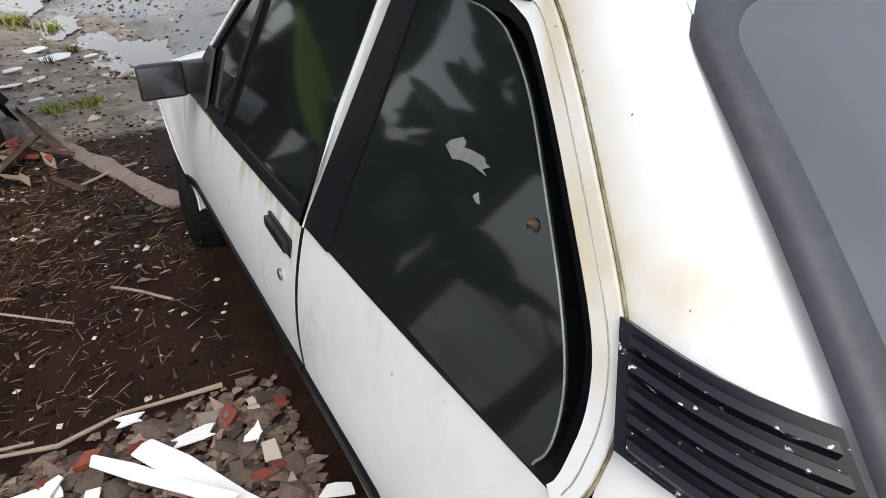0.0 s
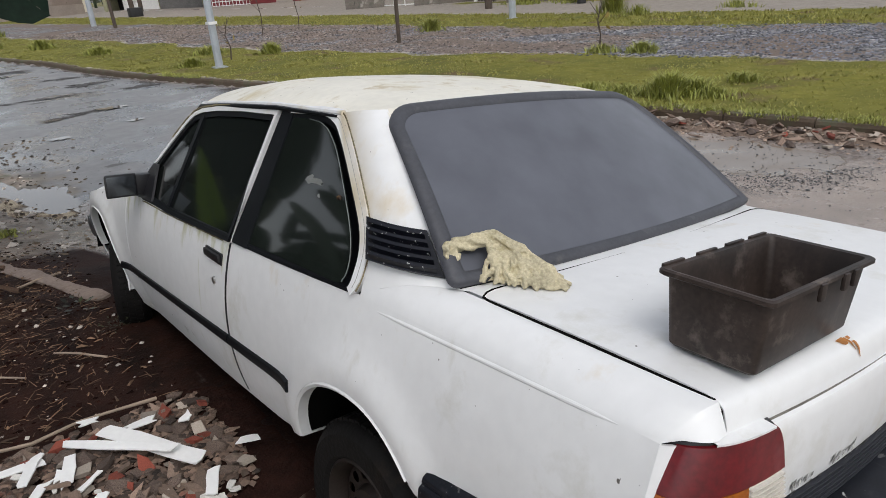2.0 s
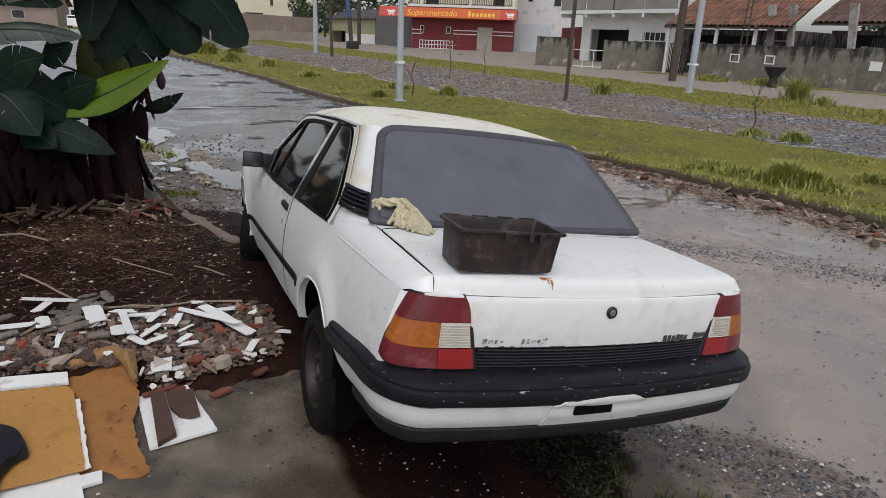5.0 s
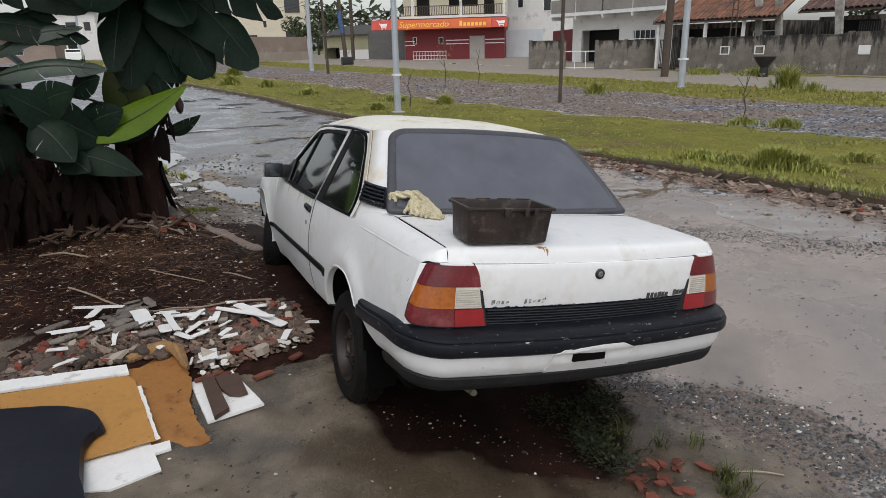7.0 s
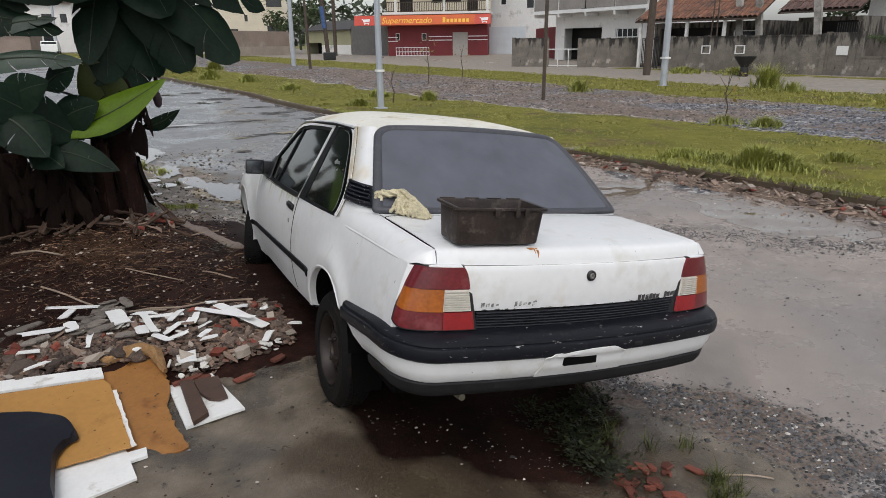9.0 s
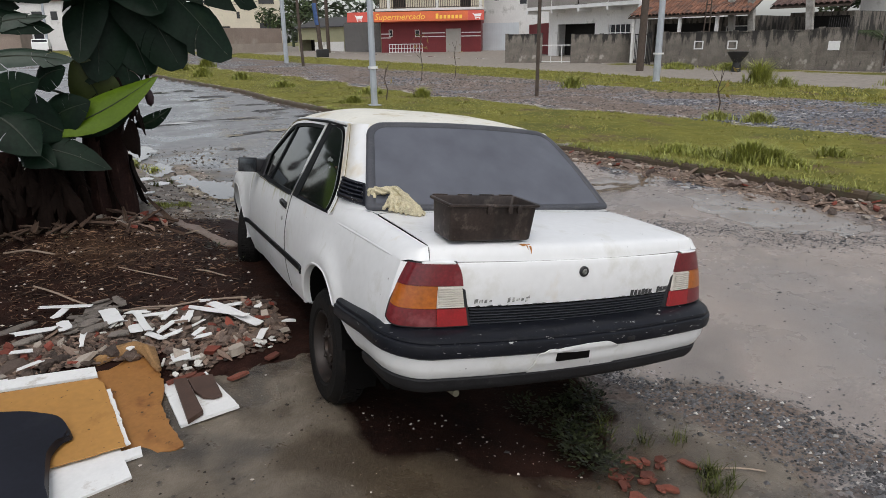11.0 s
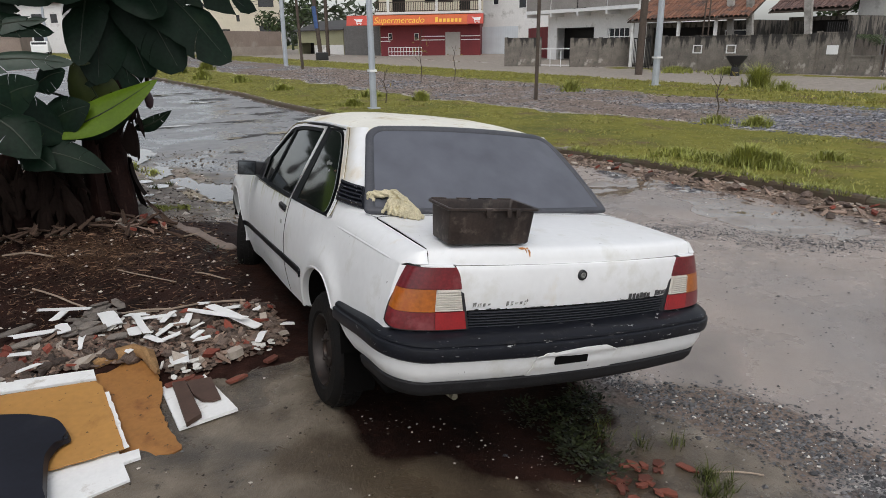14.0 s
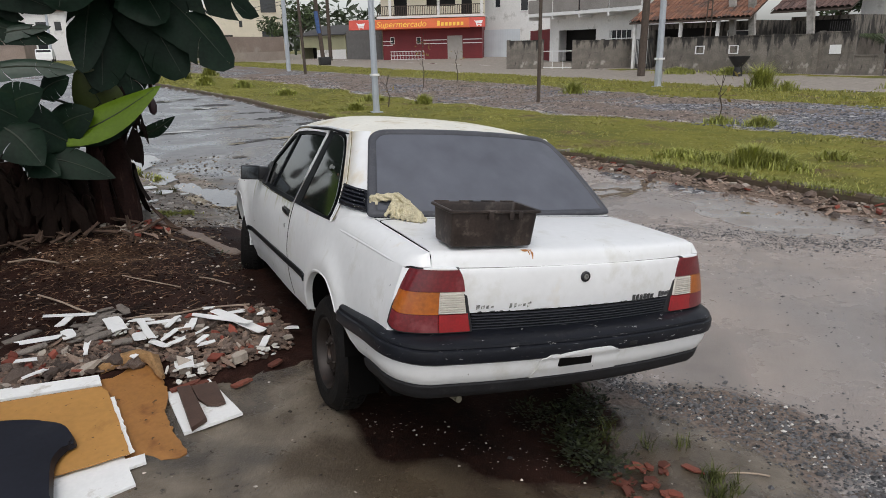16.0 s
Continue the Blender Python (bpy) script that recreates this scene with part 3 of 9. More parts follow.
hgt = node_math("ADD", hgt, node_math("MULTIPLY", node_math("MULTIPLY", vor.outputs["Distance"], gv_f), 1.2))
hgt = node_math("MULTIPLY", hgt, node_range(wet_f, 0, 1, 1, 0.02))
hgt = node_math("MULTIPLY", hgt, node_range(tar_f, 0, 1, 1, 0.22))
bmp = nt.nodes.new("ShaderNodeBump")
bmp.inputs["Strength"].default_value, bmp.inputs["Distance"].default_value = 0.5, 0.022
L(hgt, bmp.inputs["Height"])
L(bmp.outputs[0], P.inputs["Normal"])
gm.materials.append(m)
tagged(new("ground", gm), "wet rutted road, red soil, grass and gravel", "ground", kind="structure")

# shallow water and broken asphalt in the road, each a thin sheet of its own
WATER = mat("muddy_water", (0.15, 0.13, 0.11), 0.03, var=0.1, scale=2, spec=0.85)
TAR_PATCH = mat("broken_dark_asphalt", (0.065, 0.060, 0.056), 0.7, spec=0.3, var=0.5, scale=6, bump=0.8, bscale=30)


def road_sheet(name, label, x, y, rx, ry, material, lift, ragged, seed):
    bm = bmesh.new()
    vs = []
    n = 110
    for k in range(n):
        a = 6.28319 * k / n
        d = 1 + ragged * (noise.noise(Vector((2.2 * math.cos(a) + seed, 2.2 * math.sin(a), seed))) + 0.6 * noise.noise(Vector((6 * math.cos(a), 6 * math.sin(a) + seed, 1.0))) + 0.6 * noise.noise(Vector((17 * math.cos(a) + seed, 17 * math.sin(a), 3.0))))
        vs.append(bm.verts.new((rx * d * math.cos(a), ry * d * math.sin(a), 0)))
    bm.faces.new(vs)
    me = bpy.data.meshes.new(name)
    bm.to_mesh(me)
    bm.free()
    me.materials.append(material)
    ob = new(name, me)
    ob.matrix_world = pose(x, y, ground_z(x, y) + lift)
    tagged(ob, label, name.replace("_", " "), kind="structure")


for k, (x, y, rx, ry) in enumerate(((-0.66, 6.35, 0.34, 0.85), (-0.95, 7.4, 0.3, 0.6), (-1.32, 8.5, 0.3, 0.7), (-1.62, 10.2, 0.4, 1.0))):
    road_sheet("puddle", "muddy puddle on the verge reflecting the sky", x, y, rx, ry, WATER, 0.010, 0.32, k + 0.37)
for k, (x, y, rx, ry) in enumerate(((-0.44, 15.25, 0.42, 0.16), (0.50, 12.06, 0.20, 0.13), (1.61, 12.5, 0.28, 0.16), (-0.35, 26.0, 0.35, 0.35), (0.69, 22.2, 0.45, 0.30), (0.25, 10.1, 0.16, 0.10), (1.5, 10.6, 0.14, 0.10))):
    road_sheet("puddle", "small bright puddle in a dip of the road", x, y, rx, ry, WATER, 0.012, 0.6, k + 7.3)
for k, (x, y, rx, ry) in enumerate(((2.21, 17.3, 0.45, 0.45), (1.26, 23.4, 0.55, 0.5), (0.53, 26.6, 0.5, 0.6), (1.05, 15.5, 0.55, 0.22), (2.0, 19.6, 0.5, 0.3), (1.25, 12.45, 0.40, 0.18), (0.75, 12.2, 0.35, 0.14), (-0.8, 15.0, 0.30, 0.2), (0.1, 15.5, 0.35, 0.18), (3.0, 15.2, 0.4, 0.3))):
    road_sheet("asphalt_patch", "dark broken patch of old asphalt", x, y, rx * 0.85, ry * 0.75, TAR_PATCH, 0.006, 1.1, k + 21.7)


# ---- kerb and street furniture ----
CONCRETE = mat("weathered_concrete", (0.33, 0.31, 0.28), 0.85, var=0.25, scale=2.5, stain=(0.10, 0.095, 0.085), stain_at=0.52, stain_scale=1.6, bump=0.4, bscale=30)
MOSSY = mat("mossy_kerb_concrete", (0.088, 0.062, 0.040), 0.85, var=0.3, scale=3, stain=(0.07, 0.075, 0.04), stain_at=0.5, stain_scale=3, bump=0.5, bscale=40, islands=0.15)
GALV = mat("galvanised_steel", (0.42, 0.45, 0.49), 0.5, 0.3, var=0.12, scale=3)
OLD_WOOD = mat("dark_old_wood", (0.075, 0.055, 0.042), 0.8, var=0.35, scale=6)
GREY_WALL = layer(mat("streaked_grey_render", (0.185, 0.163, 0.140), 0.9, var=0.4, scale=1.6, stain=(0.13, 0.12, 0.10), stain_at=0.5, stain_scale=2.2, bump=0.3, bscale=12), (0.028, 0.026, 0.024), 2.6, 0.40, 0.10, (1.3, 1.3, 0.30), (2, 0.7, 1.8, 4.0, 0.26), 0.95, 8)
layer(GREY_WALL, (0.40, 0.37, 0.33), 1.8, 0.57, 0.08, (1.0, 1.0, 0.8), (2, -0.4, 0.45, 1.3, 0.10), 0.8, 6)
BROWN_WALL = mat("bare_block_wall", (0.30, 0.235, 0.195), 0.9, var=0.18, scale=0.7, stain=(0.38, 0.33, 0.28), stain_at=0.55, stain_scale=0.5)
WHITE_WALL = mat("dirty_white_render", (0.73, 0.72, 0.70), 0.85, var=0.12, scale=0.7, stain=(0.35, 0.34, 0.31), stain_at=0.56, stain_scale=0.7)
STAINED_WALL = mat("stained_pale_render", (0.34, 0.32, 0.295), 0.85, var=0.2, scale=0.9, stain=(0.16, 0.15, 0.13), stain_at=0.48, stain_scale=1.1)
CREAM_WALL = mat("cream_render", (0.62, 0.56, 0.44), 0.85, var=0.1, scale=0.6, stain=(0.40, 0.36, 0.29), stain_at=0.6, stain_scale=0.6)
OLIVE_WALL = mat("olive_render", (0.33, 0.32, 0.20), 0.85, var=0.15, scale=0.8)
RED_WALL = mat("dark_red_paint", (0.16, 0.018, 0.022), 0.7, var=0.2, scale=0.9)
SIGN_RED = mat("faded_sign_red", (0.55, 0.07, 0.045), 0.6, var=0.12, scale=1.0)
SIGN_ORANGE = mat("faded_sign_orange", (0.60, 0.115, 0.03), 0.6, var=0.12, scale=1.0)
SIGN_YELLOW = mat("sign_yellow", (0.80, 0.50, 0.05), 0.6, var=0.05, scale=2)
WHITE_PAINT = mat("white_paint", (0.75, 0.75, 0.74), 0.6, var=0.08, scale=3)
SHEET = mat("pale_metal_sheet", (0.58, 0.62, 0.65), 0.5, 0.2, var=0.08, scale=1.5)
GREY_SHEET = mat("grey_corrugated_sheet", (0.14, 0.135, 0.13), 0.6, 0.2, var=0.2, scale=2)
DARK_ROOF = mat("dark_roof_sheet", (0.055, 0.052, 0.05), 0.7, var=0.2, scale=2)
TERRACOTTA = mat("terracotta_tiles", (0.20, 0.092, 0.056), 0.85, var=0.3, scale=2.5, stain=(0.08, 0.05, 0.04), stain_at=0.5, stain_scale=1.5, islands=0.2)
OLD_TILE = mat("blackened_tiles", (0.11, 0.065, 0.055), 0.85, var=0.35, scale=2.5, islands=0.2)
# near-black that paints the shade of unlit rooms
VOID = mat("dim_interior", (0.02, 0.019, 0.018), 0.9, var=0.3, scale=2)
PANE = mat("window_glass", (0.03, 0.033, 0.038), 0.08, var=0.2, scale=1.0)
IRON = mat("dark_iron", (0.03, 0.03, 0.03), 0.6, 0.4, var=0.2, scale=10)
DOOR_GREY = mat("grey_roller_door", (0.36, 0.34, 0.31), 0.6, var=0.1, scale=3)

kerb = tagged(new("kerb"), "mossy concrete kerb along the grass median", "kerb", kind="structure")
marks = [-14.0]
while marks[-1] < 70:
    marks.append(marks[-1] + (0.98 if marks[-1] < 30 else 3.0))
rng = random.Random(11)
for a, b in zip(marks, marks[1:]):
    pa, pb = Vector((kerb_x(a), a, 0)), Vector((kerb_x(b), b, 0))
    d = (pb - pa).normalized()
    n = Vector((d.y, -d.x, 0))
    bm = bmesh.new()
    wob = rng.uniform(-0.012, 0.012)
    rows = []
    for p in (pa + d * 0.006, pb - d * 0.006):
        z = far_rise(p.x, p.y)
        rows.append([p + n * o + Vector((0, 0, z + h)) for o, h in ((-0.02, -0.15), (-0.012, 0.10 + wob), (0.008, 0.135 + wob), (0.11, 0.140 + wob), (0.12, -0.1))])
    grid(bm, rows, close=True, cap=True)
    part("kerb_stone", bm, MOSSY, kerb, smooth=False)


def pole_at(name, label, category, x, y, h, r0, r1, material, lean=(0, 0), group="", seg=10):
    z = ground_z(x, y)
    t = thing(name, label, category, group, at=Matrix.Translation((x, y, z)))
    bm = bmesh.new()
    tube(bm, [(0, 0, -0.2), (lean[0] * 0.5, lean[1] * 0.5, h / 2), (lean[0], lean[1], h)], [r0, (r0 + r1) / 2, r1], seg)
    part("shaft", bm, material, t)
    return t


for x, y, r in ((5.05, 15.65, 0.105), (17.75, 17.65, 0.14)):
    t = pole_at("street_lamp", "tall grey galvanised street lamp post in the grass", "street lamp", x, y, 8.5, r, r * 0.6, GALV, group="street lamps of the median", seg=8)
    part("base_plate", boxed(-0.16, 0.16, -0.16, 0.16, 0.0, 0.03), GALV, t)
    bm = bmesh.new()
    tube(bm, [(0, 0, 8.4), (0.9, 0.3, 9.0), (1.7, 0.55, 9.1)], 0.045, 8)
    part("arm", bm, GALV, t)
    part("band", boxed(-r - 0.006, r + 0.006, -r - 0.006, r + 0.006, 1.05, 1.12), WHITE_PAINT, t)
t = pole_at("timber_post", "thin dark timber post standing in gravel", "post", 10.63, 15.45, 4.2, 0.062, 0.055, OLD_WOOD, (0.03, 0.0), "timber posts of the median")
t = pole_at("timber_post", "thin dark timber post standing in gravel", "post", 8.74, 39.5, 5.0, 0.10, 0.08, OLD_WOOD, (-0.12, 0.0), "timber posts of the median")
t = pole_at("timber_post", "thin dark timber post standing in gravel", "post", 3.6, 45.5, 2.2, 0.06, 0.05, OLD_WOOD, group="timber posts of the median")
t = pole_at("utility_pole", "thick dark timber utility pole by the pavement", "utility pole", 22.4, 23.9, 8.0, 0.20, 0.17, OLD_WOOD, (0.15, 0), "utility poles of the street")
t = pole_at("utility_pole", "slim pale concrete utility pole by the street", "utility pole", 8.6, 43.7, 8.0, 0.16, 0.12, GALV, (0.05, 0), "utility poles of the street")
ua = pole_at("utility_pole", "leaning dark utility pole with blue paint band", "utility pole", 14.3, 55.5, 9.0, 0.20, 0.15, OLD_WOOD, (-0.6, 0), "utility poles of the street")
bm = bmesh.new()
tube(bm, [(-0.22, 0, 2.6), (-0.38, 0, 4.4)], 0.205, 10, cap=False)
part("paint_band", bm, mat("blue_band_paint", (0.05, 0.10, 0.25), 0.6), ua)
ub = pole_at("utility_pole", "dark timber utility pole carrying wires", "utility pole", 17.2, 63.5, 9.5, 0.19, 0.15, OLD_WOOD, (0.05, 0), "utility poles of the street")
for t in (ua, ub):
    part("crossarm", boxed(-1.0, 1.0, -0.05, 0.05, 6.4, 6.5), OLD_WOOD, t)
t = pole_at("street_lamp", "slim grey street lamp far down the road", "street lamp", -9.3, 86.5, 9.0, 0.16, 0.10, GALV, (0.5, 0), "street lamps of the median")
wires = [((13.7, 55.5, 7.3), (17.2, 63.5, 7.6)), ((13.7, 55.5, 7.0), (8.65, 43.7, 8.3)), ((13.7, 55.5, 7.4), (30.0, 47.0, 6.5)), ((17.2, 63.5, 7.7), (10.0, 84.0, 6.2)), ((13.7, 55.5, 7.1), (22.5, 23.9, 8.2)), ((17.2, 63.5, 7.3), (31.0, 57.0, 7.4)), ((13.9, 55.5, 6.6), (6.0, 90.0, 6.6))]
for a, b in wires:
    a, b = Vector(a), Vector(b)
    bm = bmesh.new()
    tube(bm, [a.lerp(b, k) - Vector((0, 0, 0.5 * math.sin(math.pi * k))) for k in steps(0, 1, 8)], 0.022, 5)
    tagged(part("cable", bm, IRON), "black overhead cable strung between utility poles", "cable", "overhead cables")
bm = bmesh.new()
box(bm, -0.45, 0.45, -0.35, 0.35, 0.0, 0.62, 0.06)
b = part("litter_bin", bm, IRON)
b.matrix_world = Matrix.Translation((13.3, 51.5, ground_z(13.3, 51.5)))
tagged(b, "squat black litter bin at the foot of a pole", "bin")


# ---- buildings across the street ----
def facade(p, q, z=None):
    """A frame with x from p to q, y away from the street and z up; also the length."""
    d = Vector((q[0] - p[0], q[1] - p[1], 0))
    n = d.normalized()
    z = min(ground_z(*p), ground_z(*q)) - 0.02 if z is None else z
    m = Matrix(((n.x, -n.y, 0, p[0]), (n.y, n.x, 0, p[1]), (0, 0, 1, z), (0, 0, 0, 1)))
    return m, d.length


def wall_with_holes(x0, x1, z0, z1, y0, y1, holes=()):
    """A wall slab with rectangular openings (x0, x1, z0, z1) right through it."""
    bm = bmesh.new()
    xs = sorted({x0, x1} | {v for h in holes for v in h[:2]})
    zs = sorted({z0, z1} | {v for h in holes for v in h[2:]})
    def gone(a, b, c, d):
        return any(h[0] <= a and b <= h[1] and h[2] <= c and d <= h[3] for h in holes)
    cells = {(i, k): not gone(xs[i], xs[i + 1], zs[k], zs[k + 1]) for i in range(len(xs) - 1) for k in range(len(zs) - 1)}
    vs = {}
    def v(x, y, z):
        key = (x, y, z)
        if key not in vs:
            vs[key] = bm.verts.new(key)
        return vs[key]
    for (i, k), on in cells.items():
        if not on:
            continue
        a, b, c, d = xs[i], xs[i + 1], zs[k], zs[k + 1]
        bm.faces.new((v(a, y0, c), v(b, y0, c), v(b, y0, d), v(a, y0, d)))
        bm.faces.new((v(a, y1, d), v(b, y1, d), v(b, y1, c), v(a, y1, c)))
        for di, dk, e in ((-1, 0, ((a, c), (a, d))), (1, 0, ((b, d), (b, c))), (0, -1, ((b, c), (a, c))), (0, 1, ((a, d), (b, d)))):
            if not cells.get((i + di, k + dk), False):
                (ax, az), (bx_, bz) = e
                bm.faces.new((v(ax, y0, az), v(bx_, y0, bz), v(bx_, y1, bz), v(ax, y1, az)))
    return bm


def house(label, p, q, h, depth, wall, windows=(), doors=(), roof=None, category="house", z=None, pane=PANE):
    """A building with a front wall that has real openings, side and back walls, floor and roof."""
    m, L = facade(p, q, z)
    t = thing("house", label, category, at=m)
    holes = [tuple(w) for w in windows] + [tuple(d) for d in doors]
    part("wall", wall_with_holes(0, L, -0.3, h, 0, 0.18, holes), wall, t, smooth=False)
    part("wall", boxed(0, 0.18, 0.18, depth, -0.3, h), wall, t, smooth=False)
    part("wall", boxed(L - 0.18, L, 0.18, depth, -0.3, h), wall, t, smooth=False)
    part("wall", boxed(0, L, depth, depth + 0.18, -0.3, h), wall, t, smooth=False)
    # added sheet behind the openings, coloured as the room's shade
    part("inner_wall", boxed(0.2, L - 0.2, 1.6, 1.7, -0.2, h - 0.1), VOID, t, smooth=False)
    for a, b, c, d in windows:
        bm = bmesh.new()
        f = 0.05
        for bx_ in ((a, b, c, c + f), (a, b, d - f, d), (a, a + f, c + f, d - f), (b - f, b, c + f, d - f)):
            box(bm, bx_[0], bx_[1], 0.06, 0.12, bx_[2], bx_[3])
        w = part("window", bm, OLD_WOOD if wall is CREAM_WALL else WHITE_PAINT, t, smooth=False)
        part("pane", boxed(a + f, b - f, 0.085, 0.095, c + f, d - f), pane, w, smooth=False)
        part("sill", boxed(a - 0.06, b + 0.06, -0.06, 0.05, c - 0.06, c), wall, w, smooth=False)
    if roof == "flat":
        part("roof", boxed(-0.15, L + 0.15, -0.15, depth + 0.3, h, h + 0.14), CONCRETE, t, smooth=False)
    elif roof is not None:
        mat_, rise, over = roof
        bm = bmesh.new()
        prism(bm, [(-over, -over, h - 0.05), (-over, depth / 2, h + rise), (-over, depth + over, h - 0.05), (-over, depth + over, h + 0.06), (-over, depth / 2, h + rise + 0.12), (-over, -over, h + 0.06)], (L + 2 * over, 0, 0))
        part("roof", bm, mat_, t, smooth=False)
        for x in (0.0, L - 0.18):
            bm = bmesh.new()
            prism(bm, [(x, 0.05, h), (x, depth - 0.05, h), (x, depth / 2, h + rise - 0.05)], (0.18, 0, 0))
            part("gable", bm, wall, t, smooth=False)
    return t, m, L


def tiled_roof(parent, L, z0, rise, depth, over, material, y0=-0.9):
    """A slope of half-round tile rows, each row a part."""
    n = int(L / 0.24)
    for i in range(n):
        x = -over + (L + 2 * over) * (i + 0.5) / n
        bm = bmesh.new()
        w = (L + 2 * over) / n / 2
        rows = []
        k = 0
        for s in range(6):
            for e in (0.0, 0.98):
                t = (s + e) / 6
                y, z = lerp(y0, y0 + depth, t), lerp(z0, z0 + rise, t) + 0.035 * (1 - e)
                rows.append([(x - w, y, z - 0.02), (x - w * 0.7, y, z + 0.055), (x, y, z + 0.085), (x + w * 0.7, y, z + 0.055), (x + w, y, z - 0.02)])
        grid(bm, rows)
        part("roof_course", bm, material, parent)
    bm = bmesh.new()
    prism(bm, [(-over, y0, z0 - 0.05), (L + over, y0, z0 - 0.05), (L + over, y0 + depth, z0 + rise - 0.05), (-over, y0 + depth, z0 + rise - 0.05)], (0, 0, -0.06))
    part("roof_deck", bm, OLD_WOOD, parent, smooth=False)


# red supermarket with its sign and a flat above
shop, m, L = house("dark red shop with an orange sign and a flat above", (21.3, 59.2), (29.5, 54.1), 3.3, 9, RED_WALL, windows=[(0.75, 1.15, 1.5, 2.15), (3.3, 3.75, 1.45, 2.1)], doors=[(6.3, 7.75, 0, 2.15)], category="shop")
part("door", boxed(6.3, 7.75, 0.05, 0.12, 0, 2.15), DOOR_GREY, shop, "grey shop door", smooth=False)
for a, b, z in ((0.0, 0.95, 1.72), (0.0, 0.95, 1.36), (4.0, 6.25, 1.75), (4.0, 6.25, 1.42), (7.8, L, 1.75), (7.8, L, 1.42)):
    part("stripe", boxed(a, b, -0.02, -0.002, z, z + 0.08), WHITE_PAINT, shop, smooth=False)
bm = bmesh.new()
for x in steps(0.9, 4.1, 11):
    box(bm, x - 0.02, x + 0.02, -0.75, -0.71, 0, 0.78)
for z in (0.06, 0.4, 0.78):
    box(bm, 0.88, 4.12, -0.76, -0.70, z, z + 0.05)
part("railing", bm, WHITE_PAINT, shop, "low white railing", smooth=False)
bm = bmesh.new()
prism(bm, [(-0.9, -1.25, 2.86), (-0.9, -1.0, 3.72), (-0.9, 0.0, 3.78), (-0.9, 0.0, 2.80)], (9.4, 0, 0))
sign = part("sign", bm, SIGN_ORANGE, shop, "orange sign with yellow lettering", smooth=False)
for a, b in ((-3.0, -0.92), (8.52, 10.0)):
    bm = bmesh.new()
    prism(bm, [(a, -1.25, 2.86), (a, -1.0, 3.72), (a, -0.6, 3.76), (a, -0.6, 2.84)], (b - a, 0, 0))
    part("sign_end", bm, SIGN_RED, sign, smooth=False)
    c = (a + b) / 2 + 0.1
    bm = bmesh.new()
    tilt = pose(0, -1.262, 2.86, -math.degrees(math.atan2(0.25, 0.86)), 0, 0)
    for q in ([(-0.42, 0.62), (-0.30, 0.62), (-0.18, 0.18), (0.32, 0.18), (0.32, 0.25), (-0.12, 0.25)], [(-0.22, 0.32), (0.34, 0.32), (0.42, 0.60), (-0.30, 0.56)], [(-0.15, 0.06), (-0.05, 0.06), (-0.05, 0.14), (-0.15, 0.14)], [(0.20, 0.06), (0.30, 0.06), (0.30, 0.14), (0.20, 0.14)]):
        vs = prism(bm, [(c + x, 0, z) for x, z in q], (0, 0.01, 0))
    bmesh.ops.transform(bm, matrix=tilt, verts=bm.verts[:])
    part("mark", bm, WHITE_PAINT, sign, smooth=False)
txt = bpy.data.curves.new("lettering", "FONT")
txt.body, txt.size, txt.extrude, txt.shear = "Supermercado", 0.80, 0.006, 0.2
txt.materials.append(SIGN_YELLOW)
tmp = new("lettering", txt)
dg = bpy.context.evaluated_depsgraph_get()
tme = bpy.data.meshes.new_from_object(tmp.evaluated_get(dg))
bpy.data.objects.remove(tmp)
let = new("lettering", tme)
let.parent = sign
let.matrix_basis = pose(-0.35, -1.20, 3.02, 90 - 16, 0, 0) @ Matrix.Diagonal((1.02, 1, 1, 1))
tagged(let, "yellow painted lettering")
for k in range(7):
    bm = bmesh.new()
    x = 5.5 + 0.37 * k
    box(bm, x, x + 0.25, -0.012, 0.0, 0.18, 0.66 if k == 0 else 0.50)
    bmesh.ops.transform(bm, matrix=tilt, verts=bm.verts[:])
    part("lettering_bar", bm, SIGN_YELLOW, sign, "yellow bar in place of lettering", smooth=False)
part("upper_floor", boxed(-0.3, L + 0.2, -0.9, 8, 3.8, 4.0), WHITE_WALL, shop, smooth=False)
part("upper_wall", wall_with_holes(-0.3, L + 0.2, 4.0, 8.5, 1.2, 1.4, [(1.0, 2.3, 4.1, 6.2), (4.2, 7.0, 4.9, 6.2), (7.6, 8.6, 4.1, 6.2)]), CREAM_WALL, shop, smooth=False)
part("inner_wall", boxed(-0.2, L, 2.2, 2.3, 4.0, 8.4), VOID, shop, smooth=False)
bm = bmesh.new()
for x in steps(-0.2, L + 0.1, 60):
    box(bm, x - 0.025, x + 0.025, -0.86, -0.82, 4.05, 4.85)
for z in (4.05, 4.85):
    box(bm, -0.3, L + 0.2, -0.88, -0.80, z, z + 0.07)
part("balcony_rail", bm, OLD_WOOD, shop, "dark wooden balcony rail", smooth=False)
for x in (1.0, 5.6, L):
    part("column", boxed(x - 0.12, x + 0.12, -0.9, -0.66, 4.0, 8.4), WHITE_WALL, shop, smooth=False)
part("roof", boxed(-0.6, L + 0.5, -1.2, 9, 8.4, 8.6), DARK_ROOF, shop, smooth=False)

